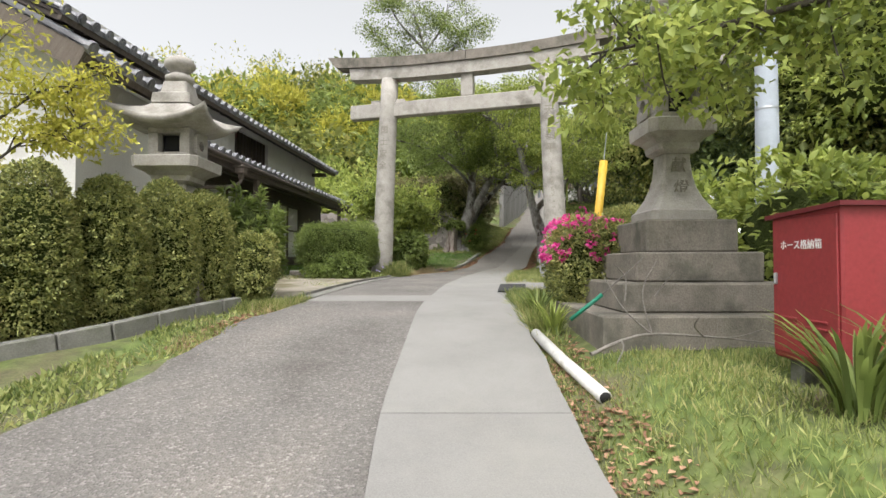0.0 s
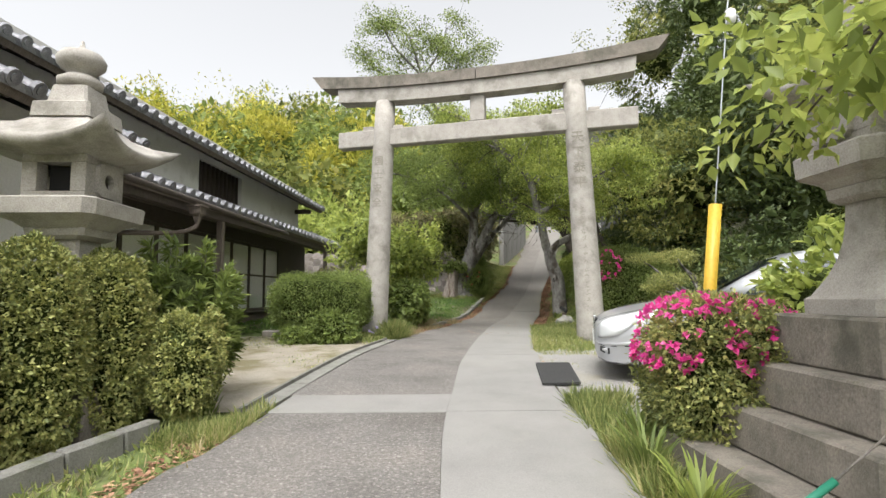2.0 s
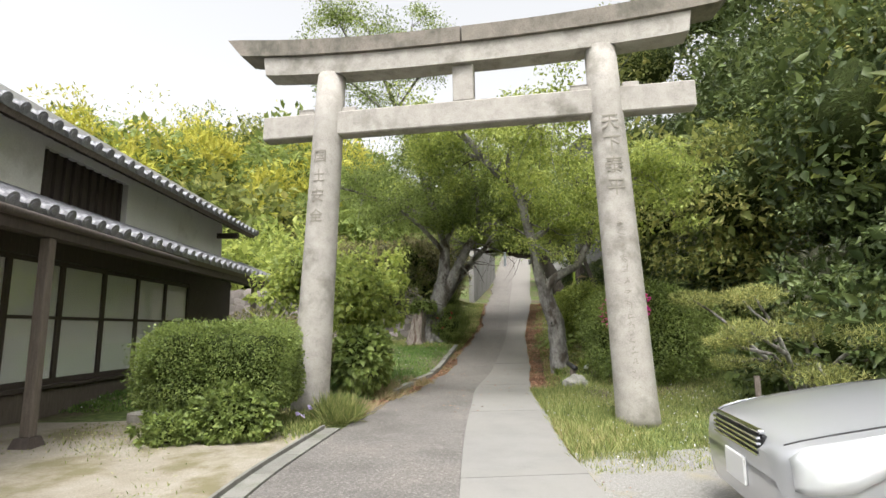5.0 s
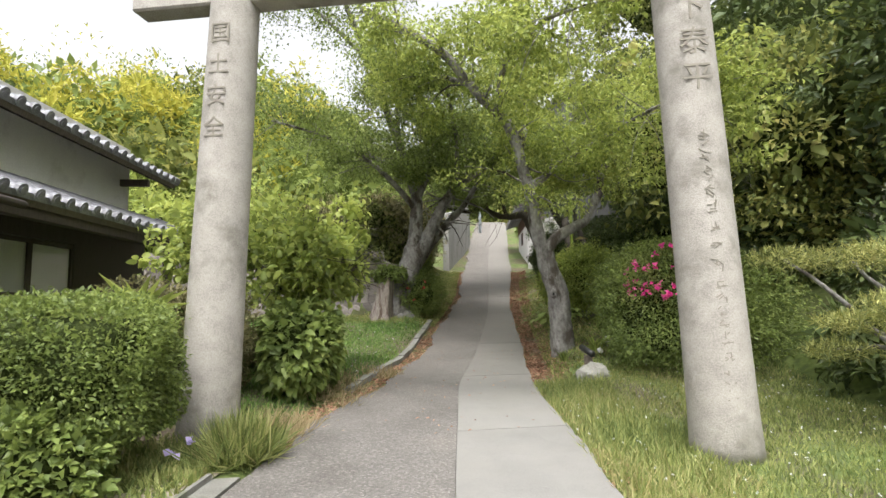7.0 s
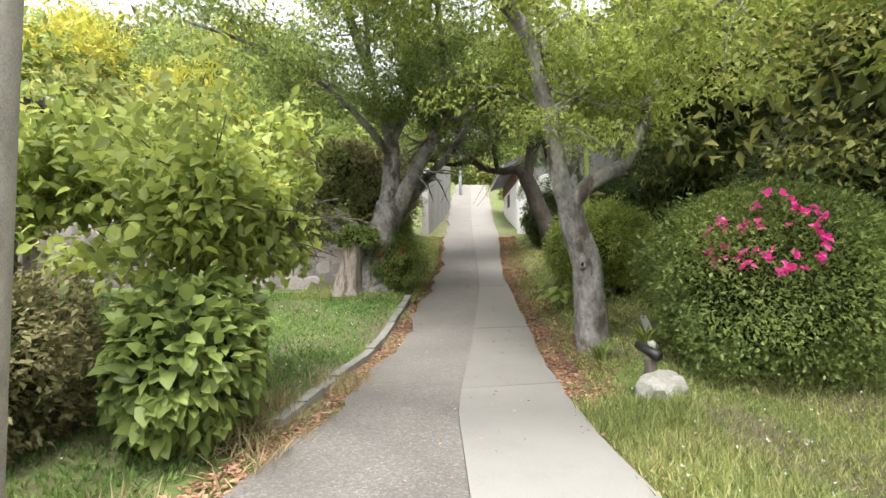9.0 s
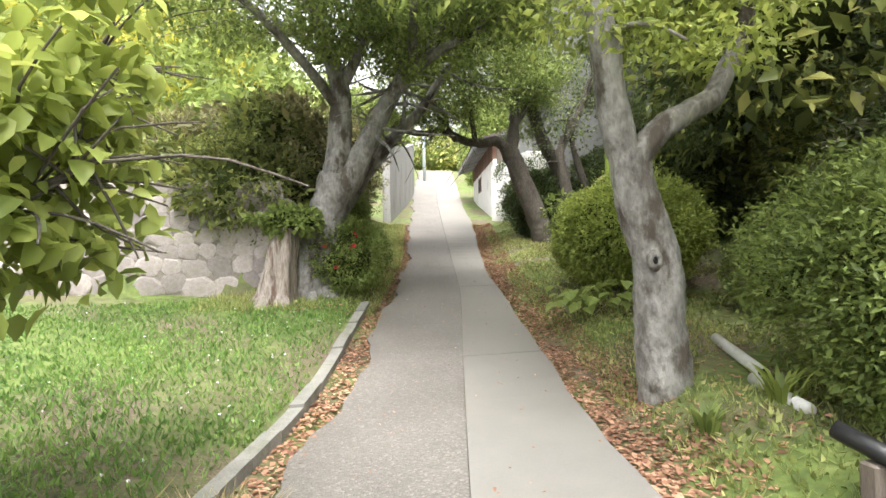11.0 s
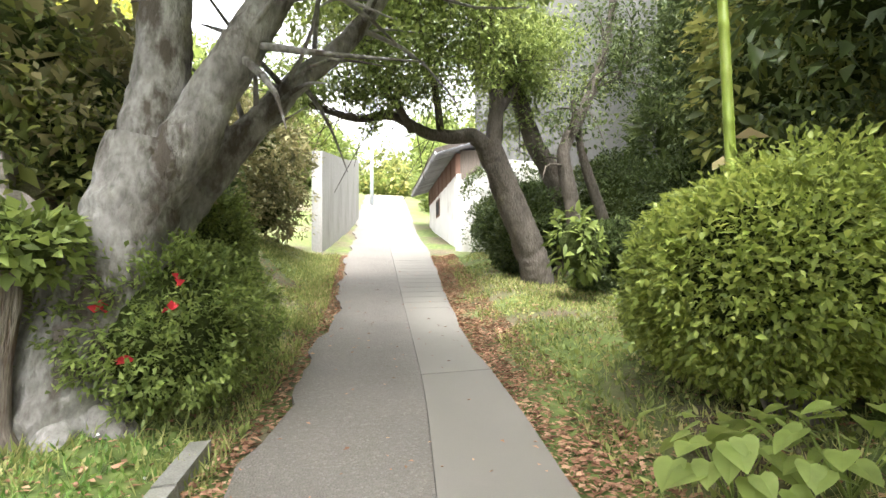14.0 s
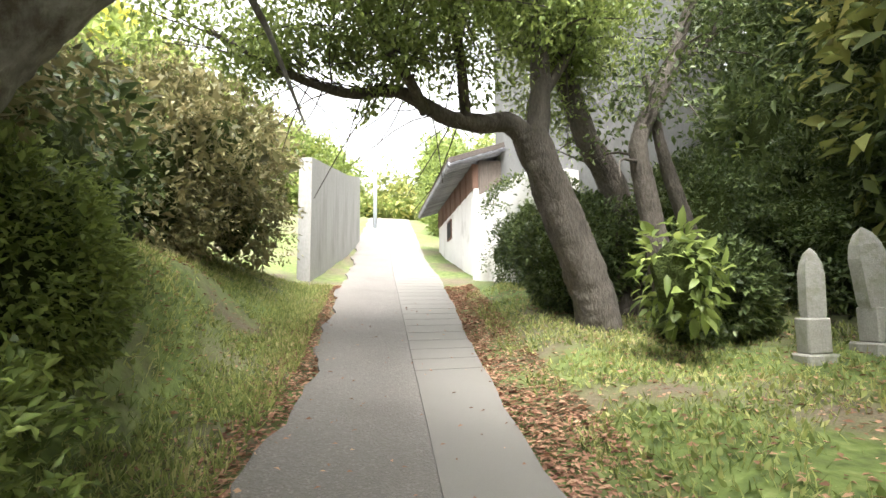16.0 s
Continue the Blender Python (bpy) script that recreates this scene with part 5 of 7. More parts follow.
def long_leaf_shrub(x, y, r, h, n, seed):
    g = rng(seed)
    z = float(land(x, y))
    t = thing("oleander_shrub", pose(x, y, z), "tall shrub with long narrow green leaves at the yard", "shrub")
    part("foliage_core", core_mesh("i", (0, 0, h * 0.46), (r * 0.8, r * 0.8, h * 0.44), g, CORE, 2.6), CORE, t)
    stems, cent = [], []
    for i in range(90):
        a, q = g.uniform(0, 6.28), math.sqrt(g.random())
        zz = h * (0.18 + 0.82 * (1 - 0.35 * q * q) * g.uniform(0.25, 1.0))
        e = np.array([math.cos(a) * r * q, math.sin(a) * r * q, zz])
        stems.append(tube_arrays(curve_points([e * [0.25, 0.25, 0] - [0, 0, 0.05], e * [0.75, 0.75, 0.55], e], 8), np.linspace(0.014, 0.004, 8), 5))
        for k in range(7):
            cent.append(e * [0.75 + 0.25 * k / 6, 0.75 + 0.25 * k / 6, 0.55 + 0.45 * k / 6])
    leaves("stems", stems, TWIG, t)
    c = np.repeat(np.array(cent), n, 0)
    d = c * [1, 1, 0]
    d = d / (np.linalg.norm(d, axis=1)[:, None] + 1e-6) * 0.6 + [0, 0, 0.45]
    leaves("foliage", [leaf_arrays(c, d, 0.13, 0.032, g, 0.6, 0.05)], LEAF_MID, t)
    return t


long_leaf_shrub(-2.82, 7.35, 0.55, 1.62, 18, 31)

# azaleas and hedges past the lanterns
bush("azalea_bush", 1.73, 6.0, (0.48, 0.44, 0.48), 26000, (0.04, 0.02), LEAF_HEDGE, "clipped azalea bush full of pink blossom", 40, 3.2, 0.10, z=0.80, rise=0.50, stems=18, petals=250, core=CORE, top_only=0.1, petal_size=0.05)
bush("clipped_hedge", -2.50, 12.55, (0.86, 0.55, 0.47), 30000, (0.04, 0.022), LEAF_MID, "flat-topped clipped hedge in front of the gate pillar", 41, 5.0, 0.10, rise=0.76, stems=22, core=CORE, depth=0.2)
bush("hedge_bush", -2.5, 14.9, (0.9, 0.6, 0.6), 16000, (0.06, 0.03), LEAF_OLIVE, "loose olive shrub behind the gate pillar", 53, 2.2, 0.3, stems=10)
bush("weed_clump", -2.2, 12.0, (0.35, 0.3, 0.3), 5000, (0.07, 0.04), LEAF_MID, "leafy weeds at the foot of the hedge", 42, 2.0, 0.3)
bush("weed_clump", -2.75, 11.9, (0.3, 0.25, 0.16), 3000, (0.06, 0.035), LEAF_MID, "leafy weeds at the foot of the hedge", 43, 2.0, 0.3)
bush("hydrangea_bush", -0.98, 15.0, (0.46, 0.46, 0.48), 2600, (0.125, 0.08), LEAF_MID, "broad-leaved hydrangea bush beside the lawn", 44, 2.0, 0.3, rise=0.55, spread=0.6, droop=0.35, stems=12)
bush("azalea_bush", 4.52, 15.8, (1.05, 1.05, 0.88), 44000, (0.055, 0.026), LEAF_MID, "large rounded azalea with a patch of pink blossom", 45, 2.1, 0.32, rise=0.80, depth=0.3, clump=0.09, petals=170, petal_at=((-0.62, -0.66, 0.42), 0.50), core=CORE, petal_size=0.06)
bush("round_shrub", 4.95, 20.05, (0.86, 0.82, 0.62), 36000, (0.058, 0.03), LEAF_BRIGHT, "large clipped rounded shrub on the bank", 46, 2.1, 0.34, rise=0.92, stems=30, depth=0.35, clump=0.09, core=CORE)
bush("round_shrub", 6.0, 18.4, (0.6, 0.6, 0.5), 7000, (0.05, 0.03), LEAF_MID, "low shrub under the clipped shrub", 47, 2.2, 0.2)
bush("laurel_bush", 3.3, 6.9, (0.55, 0.6, 0.75), 3000, (0.12, 0.055), LEAF_BRIGHT, "bright green laurel bush beside the lantern", 48, 2.2, 0.25, spread=0.6, core=CORE)
bush("laurel_bush", 4.0, 5.6, (0.8, 0.9, 0.85), 3600, (0.12, 0.055), LEAF_BRIGHT, "bright green laurel bush behind the hose box", 49, 2.2, 0.25, spread=0.6, core=CORE)
bush("laurel_bush", 5.3, 4.0, (1.2, 1.3, 1.3), 3600, (0.12, 0.055), LEAF_MID, "green laurel bush behind the hose box", 50, 2.2, 0.25, spread=0.6)
bush("azalea_bush", 1.15, 21.55, (0.55, 0.55, 0.5), 15000, (0.05, 0.022), LEAF_MID, "dark azalea with a few red blossoms under the tree", 51, 2.2, 0.22, petals=7, petal_mat=PETAL_RED, petal_size=0.06)
bush("azalea_bush", 1.15, 22.9, (0.62, 0.62, 0.62), 18000, (0.05, 0.022), LEAF_MID, "dark azalea bush on the mossy bank", 52, 2.2, 0.22)


def branch_set(t, limbs, seed, bark, leaf_mat, leaf, per=260, radius=0.42, twigs=5, twig_len=0.9, gap=0.0, label="", keep=None, flat=0.6, tip_from=0.35):
    """Limbs given as short lines with two radii; finer twigs and clumps of leaves grow on them."""
    g = rng(seed)
    wood, centres = [], []
    for pts, r0, r1, leafy_limb in limbs:
        big = r0 > 0.1
        P = curve_points(pts, (16 if big else 6) * len(pts))
        n = len(P)
        R = np.linspace(r0, r1, n)
        v, f = tube_arrays(P, R, 28 if big else 8, 0.0 if big else 0.03, seed)
        if big:
            c = np.repeat(P, 28, 0)
            k = np.sin(v[:, 0] * 13 + 2 * np.sin(v[:, 2] * 5)) * np.sin(v[:, 1] * 15 + v[:, 2] * 3) + 0.6 * np.sin(v[:, 2] * 9 + v[:, 0] * 21) * np.sin(v[:, 1] * 27) + 0.5 * np.sin(v[:, 2] * 31 + 5 * np.sin(v[:, 0] * 17 + v[:, 1] * 13))
            v = c + (v - c) * (1 + 0.075 * k)[:, None]
        wood.append((v, f))
        if not leafy_limb:
            continue
        m = int(twigs * leafy_limb)
        for k in range(m):
            u = tip_from + (1 - tip_from) * (k + g.random()) / m
            a = P[min(int(u * (n - 1)), n - 1)]
            w = P[min(int(u * (n - 1)) + 1, n - 1)] - P[max(int(u * (n - 1)) - 1, 0)]
            w = w / (np.linalg.norm(w) + 1e-6)
            d = w * 0.5 + g.normal(size=3) * 0.75 + [0, 0, 0.12]
            d /= np.linalg.norm(d)
            ln = twig_len * g.uniform(0.5, 1.25)
            e = a + d * ln + [0, 0, -0.08 * ln]
            mid = a + d * ln * 0.5 + g.normal(size=3) * 0.06 * ln
            wood.append(tube_arrays(curve_points([a, mid, e], 6), np.linspace(max(0.008, r1 * 0.45), 0.004, 6), 5))
            for q in (0.55, 0.8, 1.0):
                centres.append(a + (e - a) * q + g.normal(size=3) * 0.12 * ln)
    me_v, me_f = join_arrays(wood)
    part("trunk", mesh_from("trunk", me_v, me_f, bark, True), bark, t, label or "")
    if centres:
        p, d = clump_points(centres, per, radius, g, flat)
        if keep is not None:
            k = keep(p)
            p, d = p[k], d[k]
        leaves("crown", [leaf_arrays(p, d * 0.4, leaf[0], leaf[1], g, 0.7, 0.35, broad=leaf[0] > 0.1)], leaf_mat, t, "leafy crown")
    return t


# leaning grey tree at the lane's edge
t = thing("grey_tree", pose(-0.1, 0, 0), "leaning tree with knotted pale grey bark", "tree")
branch_set(t, [
    ([(3.44, 17.34, 1.05), (3.40, 17.32, 1.43), (3.38, 17.32, 1.83), (3.36, 17.32, 2.27), (3.24, 17.32, 2.62), (3.16, 17.32, 2.9), (3.12, 17.32, 3.15)], 0.215, 0.15, 0),
    ([(3.13, 17.32, 3.0), (3.03, 17.32, 3.33), (2.97, 17.32, 3.6), (2.92, 17.3, 3.95), (2.78, 17.3, 4.5), (2.5, 17.3, 5.36), (2.0, 17.3, 5.86), (1.4, 17.3, 6.56), (0.8, 17.3, 6.94), (-0.1, 17.3, 7.35)], 0.135, 0.06, 3),
    ([(3.14, 17.28, 3.05), (3.32, 17.25, 3.28), (3.6, 17.25, 3.45), (3.86, 17.25, 3.6), (4.02, 17.25, 3.85), (4.18, 17.25, 4.15), (4.22, 17.2, 4.5), (4.36, 17.2, 4.75)], 0.105, 0.06, 0),
    ([(2.85, 17.3, 4.2), (3.11, 17.35, 4.35), (3.43, 17.35, 4.65), (3.8, 17.4, 4.85), (4.3, 17.4, 5.4)], 0.085, 0.03, 3),
    ([(2.7, 17.3, 4.8), (3.0, 17.8, 5.6), (3.2, 18.4, 6.6), (3.0, 19.0, 7.4)], 0.09, 0.03, 3),
    ([(2.3, 17.2, 5.6), (2.2, 16.3, 6.0), (2.4, 15.2, 6.1), (2.6, 14.4, 5.9)], 0.06, 0.02, 3),
    ([(3.8, 17.4, 4.85), (4.1, 16.2, 5.0), (4.2, 15.2, 5.0), (4.3, 14.4, 4.9)], 0.045, 0.015, 3),
    ([(1.9, 17.2, 6.0), (1.2, 18.0, 6.5), (0.6, 19.0, 6.8)], 0.06, 0.02, 3),
], 61, BARK, LEAF_BRIGHT, (0.085, 0.042), per=95, radius=0.48, twigs=8, twig_len=1.0, flat=0.32)
hole = look((3.20, 17.125, 2.30), (3.28, 17.32, 2.30))
part("bark_hollow", rough(lathe_bm([(0.026, -0.02), (0.034, 0.022), (0.055, 0.024), (0.082, 0.002), (0.09, -0.05), (0.03, -0.05)], 18), 0.010, 16), BARK, t, "swollen bark rim of a hollow", at=hole @ Matrix.Diagonal((0.62, 0.95, 0.6, 1)))
# Flat black disc gives the bark rim its painted inner shade.
part("hollow", lathe_bm([(0.001, 0.0), (0.034, 0.0), (0.034, -0.03), (0.001, -0.03)], 14), BLACK, t, "black fill painted for the shade of a hollow", at=hole @ Matrix.Diagonal((0.62, 0.95, 0.6, 1)))

# old double-trunked tree with its stump
t = thing("old_tree", pose(0, 0, 0), "old leaning tree with rough grey bark and a wide foot", "tree")
branch_set(t, [
    ([(0.66, 21.45, 1.35), (0.70, 21.42, 1.75), (0.76, 21.4, 2.18), (0.88, 21.4, 2.62), (1.01, 21.4, 3.08), (1.11, 21.4, 3.52)], 0.37, 0.235, 0),
    ([(1.09, 21.4, 3.4), (1.15, 21.4, 3.87), (1.18, 21.4, 4.27), (1.19, 21.4, 4.70), (1.10, 21.4, 5.05), (0.96, 21.4, 5.5), (0.55, 21.4, 6.7), (0.0, 21.4, 8.3), (-0.7, 21.3, 10.0), (-1.2, 21.2, 11.6)], 0.19, 0.04, 4),
    ([(0.0, 21.4, 8.3), (-1.5, 21.2, 9.6), (-2.9, 21.1, 10.5)], 0.06, 0.02, 1.8),
    ([(-0.3, 21.4, 9.0), (0.5, 21.2, 10.2), (1.1, 21.1, 10.9)], 0.05, 0.02, 1.8),
    ([(-0.7, 21.3, 10.0), (-1.8, 21.0, 11.1), (-2.2, 20.9, 11.9)], 0.05, 0.02, 1.6),
    ([(-0.7, 21.3, 10.0), (0.0, 21.4, 11.1), (0.2, 21.5, 12.0)], 0.05, 0.02, 1.6),
    ([(1.12, 21.35, 3.2), (1.32, 21.3, 3.5), (1.48, 21.3, 3.87), (1.66, 21.3, 4.23), (1.86, 21.3, 4.6), (2.12, 21.3, 5.0), (2.5, 21.3, 5.45), (2.9, 21.3, 6.3)], 0.185, 0.08, 3),
    ([(1.17, 21.4, 4.75), (1.4, 21.3, 5.2), (1.55, 21.2, 5.9), (1.5, 21.1, 6.8)], 0.10, 0.03, 3),
    ([(2.1, 21.3, 4.95), (2.6, 20.9, 5.3), (3.2, 20.7, 5.6), (3.9, 20.6, 6.0)], 0.08, 0.03, 3),
    ([(1.15, 21.4, 4.5), (0.6, 20.9, 5.0), (-0.1, 20.4, 5.5), (-1.0, 19.8, 5.8), (-2.0, 19.2, 5.9)], 0.08, 0.02, 3),
    ([(1.1, 21.4, 5.1), (0.4, 21.9, 5.8), (-0.6, 22.3, 6.4), (-1.8, 22.4, 6.8)], 0.08, 0.02, 3),
    ([(2.2, 21.2, 5.1), (2.0, 20.2, 5.9), (1.7, 19.2, 6.4), (1.4, 18.2, 6.6)], 0.07, 0.02, 3),
    ([(0.75, 21.4, 6.2), (0.6, 20.6, 7.2), (0.2, 19.8, 7.9)], 0.06, 0.02, 3),
    ([(2.7, 21.3, 6.0), (2.6, 22.5, 6.9), (2.4, 23.6, 7.4)], 0.06, 0.02, 3),
    ([(0.95, 21.65, 2.5), (1.2, 21.85, 3.1), (1.42, 21.9, 3.42), (1.6, 21.9, 3.68), (1.8, 21.9, 3.92), (2.05, 21.9, 4.22), (2.5, 21.95, 4.7), (3.0, 22.0, 5.5)], 0.17, 0.06, 2),
    ([(0.75, 21.3, 1.95), (0.72, 21.05, 1.72), (0.7, 20.8, 1.5)], 0.15, 0.05, 0),
    ([(0.85, 21.3, 1.95), (1.08, 21.1, 1.70), (1.25, 20.95, 1.52)], 0.15, 0.05, 0),
    ([(0.7, 21.4, 2.0), (0.42, 21.3, 1.75), (0.15, 21.2, 1.5)], 0.16, 0.06, 0),
], 63, BARK, LEAF_MID, (0.08, 0.04), per=95, radius=0.5, twigs=8, twig_len=1.1, flat=0.4, keep=lambda p: p[:, 2] > 4.75 + 0.5 * np.abs(np.sin(3 * p[:, 0])))
t = thing("dead_stump", pose(0.22, 21.02, 1.50), "bare pale dead stump with splayed roots at the old tree's foot", "stump")
bm = bmesh.new()
rings = []
for z, r in ((-0.15, 0.46), (0.02, 0.36), (0.16, 0.27), (0.40, 0.185), (0.72, 0.150), (1.02, 0.145), (1.25, 0.12), (1.42, 0.06)):
    rings.append([(0.12 * z + r * (1 + (0.16 + 0.30 * max(0, 0.3 - z)) * math.sin(5 * a + z * 1.2) + 0.08 * math.sin(11 * a)) * math.cos(a), r * (1 + (0.16 + 0.30 * max(0, 0.3 - z)) * math.sin(5 * a + z * 1.2)) * math.sin(a), z + (0.10 * math.sin(3 * a) if z > 1.2 else 0)) for a in [2 * math.pi * k / 36 for k in range(36)]])
part("bole", loft_bm(rings), DEADWOOD, t, at=Matrix.Diagonal((1.25, 1.2, 1, 1)))
ch = []
for i in range(7):
    a = 2.6 + i * 0.62
    ch.append(tube_arrays(curve_points([(0.15 * math.cos(a), 0.15 * math.sin(a), 0.32), (0.32 * math.cos(a), 0.32 * math.sin(a), 0.12), (0.62 * math.cos(a), 0.62 * math.sin(a), -0.06)], 8), np.linspace(0.075, 0.025, 8), 8, 0.08, i))
leaves("roots", ch, DEADWOOD, t)
bush("ivy_tuft", 0.50, 21.0, (0.36, 0.26, 0.17), 1100, (0.085, 0.055), LEAF_MID, "tuft of green leaves sprouting on the stump", 64, 2, 0.3, z=2.65, rise=0.2)

# tree arching over the lane from the right bank
t = thing("arching_tree", pose(0, 0, 0), "dark ivy-clad tree arching over the lane", "tree")
branch_set(t, [
    ([(6.35, 25.3, 2.5), (6.19, 25.3, 3.09), (5.88, 25.3, 3.83), (5.60, 25.3, 4.49), (5.40, 25.3, 4.9)], 0.27, 0.20, 0),
    ([(5.48, 25.3, 4.7), (5.58, 25.3, 5.41), (5.60, 25.3, 6.2), (5.5, 25.2, 7.1), (5.2, 25.1, 8.0)], 0.15, 0.05, 4),
    ([(5.45, 25.3, 4.8), (5.14, 25.3, 5.0), (4.71, 25.3, 4.95), (4.30, 25.3, 5.0), (3.78, 25.3, 5.2), (3.29, 25.3, 5.1), (2.7, 25.3, 5.2), (1.9, 25.2, 5.5)], 0.14, 0.02, 4),
    ([(4.1, 25.25, 4.98), (3.81, 25.0, 5.25), (3.63, 25.0, 5.45), (3.42, 25.0, 5.8), (3.3, 25.0, 6.4), (2.8, 25.0, 7.0)], 0.065, 0.02, 4),
    ([(4.6, 25.3, 4.97), (4.3, 24.8, 5.6), (3.9, 24.5, 6.4), (3.4, 24.2, 7.2)], 0.07, 0.02, 4),
    ([(5.6, 25.3, 5.4), (6.1, 25.4, 6.1), (6.6, 25.8, 6.9)], 0.08, 0.03, 4),
    ([(5.55, 25.2, 6.4), (4.6, 24.3, 6.9), (3.9, 23.5, 7.5)], 0.06, 0.02, 4),
    ([(7.1, 25.8, 2.6), (7.15, 25.8, 3.6), (7.0, 25.8, 4.5), (6.60, 25.8, 5.15), (6.35, 25.8, 5.79), (6.17, 25.8, 6.2), (5.95, 25.8, 6.9), (5.7, 25.8, 7.8)], 0.23, 0.07, 1.4),
], 65, BARK_DARK, LEAF_MID, (0.075, 0.036), per=80, radius=0.5, twigs=11, twig_len=1.05, flat=0.45, keep=lambda p: p[:, 2] > 4.85 + 0.5 * np.abs(np.sin(2.7 * p[:, 0])))
t = thing("bent_tree", pose(0, 0, 0), "thin dark twisted tree beside the grey building", "tree")
branch_set(t, [
    ([(6.75, 24.6, 2.7), (6.6, 24.6, 3.4), (6.52, 24.6, 3.9), (6.42, 24.6, 4.38), (6.43, 24.6, 4.77), (6.82, 24.6, 5.43), (7.13, 24.6, 6.12), (7.35, 24.6, 6.7), (7.5, 24.6, 7.6)], 0.15, 0.05, 2),
    ([(6.9, 24.6, 5.6), (7.2, 24.6, 5.86), (7.53, 24.6, 6.05), (7.87, 24.6, 6.64)], 0.05, 0.03, 2),
    ([(7.3, 24.7, 2.8), (7.2, 24.7, 3.6), (6.95, 24.7, 4.3), (6.8, 24.7, 4.8), (6.75, 24.8, 5.6)], 0.11, 0.05, 0),
], 66, BARK_DARK, LEAF_DEEP, (0.08, 0.04), per=55, radius=0.5, twigs=6, twig_len=0.9, keep=lambda p: p[:, 2] > 4.6)
bush("broadleaf_shrub", 5.9, 23.6, (0.3, 0.3, 0.4), 260, (0.16, 0.06), LEAF_MID, "young shrub with large pale green leaves", 67, 2, 0.3, rise=0.8, spread=0.6, droop=0.4, core=CORE)
for i, (x, y, r) in enumerate([(6.75, 26.2, 0.7), (7.7, 28.4, 0.9), (6.9, 24.2, 0.45), (8.2, 25.6, 0.9), (9.3, 24.4, 0.9), (8.35, 30.2, 0.95), (7.6, 28.9, 0.6)]):
    bush("dark_shrub", x, y, (r, r, r * 1.1), 14000, (0.08, 0.035), LEAF_DEEP, "dark leafy shrub on the bank under the trees", 70 + i, 2, 0.35)

# small tree beside the lawn
t = thing("mulberry_tree", pose(-0.1, 0.45, 0), "small broad-leaved tree with bright green leaves at the lawn", "tree")
branch_set(t, [
    ([(-1.0, 15.9, 1.1), (-1.0, 15.9, 1.9), (-1.1, 15.9, 2.6), (-1.2, 15.9, 3.2)], 0.07, 0.03, 3),
    ([(-1.0, 15.9, 2.0), (-0.5, 15.7, 2.5), (-0.1, 15.6, 2.75)], 0.035, 0.012, 4),
    ([(-1.05, 15.9, 2.2), (-1.7, 15.7, 2.8), (-2.2, 15.6, 3.1)], 0.035, 0.012, 4),
    ([(-1.05, 15.9, 2.3), (-0.9, 15.2, 2.8), (-0.8, 14.8, 3.0)], 0.03, 0.012, 4),
    ([(-1.1, 15.9, 2.5), (-0.6, 16.2, 3.1), (-0.3, 16.4, 3.4)], 0.03, 0.012, 4),
], 81, BARK_DARK, LEAF_BRIGHT, (0.115, 0.065), per=24, radius=0.36, twigs=8, twig_len=0.7, flat=0.42, keep=lambda p: (p[:, 0] < left_x(p[:, 1] + 0.45) - 0.3) & (p[:, 1] < 16.1) & (p[:, 2] > 2.15))

# overhanging branch with large leaves near the first steps
t = thing("persimmon_tree", pose(0, 0, 0), "tree with broad bright leaves hanging over the verge", "tree")
branch_set(t, [
    ([(4.9, 2.6, 0.3), (4.85, 2.6, 1.4), (4.7, 2.7, 2.6), (4.3, 2.9, 3.4), (4.0, 3.0, 4.4)], 0.15, 0.06, 2),
    ([(4.6, 2.75, 2.9), (3.6, 3.1, 3.15), (2.6, 3.4, 3.1), (1.7, 3.5, 2.9), (1.0, 3.5, 2.75)], 0.045, 0.008, 6),
    ([(3.4, 3.15, 3.15), (2.7, 3.9, 3.3), (2.0, 4.3, 3.1), (1.4, 4.3, 2.95)], 0.025, 0.007, 5),
    ([(4.3, 2.9, 3.3), (3.4, 3.4, 3.9), (2.4, 3.8, 4.2), (1.4, 4.0, 4.1)], 0.04, 0.01, 6),
    ([(3.6, 3.1, 3.15), (3.0, 2.6, 3.4), (2.2, 2.5, 3.6)], 0.025, 0.008, 4),
], 82, BARK_DARK, LEAF_BRIGHT, (0.09, 0.05), per=26, radius=0.27, twigs=5, twig_len=0.5, flat=0.55, tip_from=0.3,
    keep=lambda p: p[:, 0] > 0.30)
t = thing("maple_sapling", pose(-4.4, 4.7, 0.55), "young maple with yellow-green leaves above the hedge", "tree")
branch_set(t, [
    ([(0.0, 0, 0), (0.0, 0.1, 1.2), (0.1, 0.15, 2.2), (0.2, 0.2, 2.9)], 0.03, 0.01, 3),
    ([(0.02, 0.1, 1.5), (0.5, 0.2, 1.95), (0.95, 0.3, 2.1)], 0.015, 0.006, 4),
    ([(0.1, 0.15, 2.0), (0.6, 0.2, 2.4), (0.9, 0.3, 2.5)], 0.015, 0.006, 4),
    ([(0.05, 0.1, 1.8), (-0.5, 0.0, 2.3), (-0.9, -0.1, 2.5)], 0.015, 0.006, 4),
], 83, BARK_DARK, LEAF_YELLOW, (0.07, 0.03), per=26, radius=0.24, twigs=4, twig_len=0.4, flat=0.4)

# ---- hillside woods ----
bm = bmesh.new()
bmesh.ops.create_icosphere(bm, subdivisions=2, radius=1)
bm.verts.index_update()
ICO_V = np.array([v.co[:] for v in bm.verts])
ICO_F = np.array([[v.index for v in f.verts] for f in bm.faces])
bm.free()


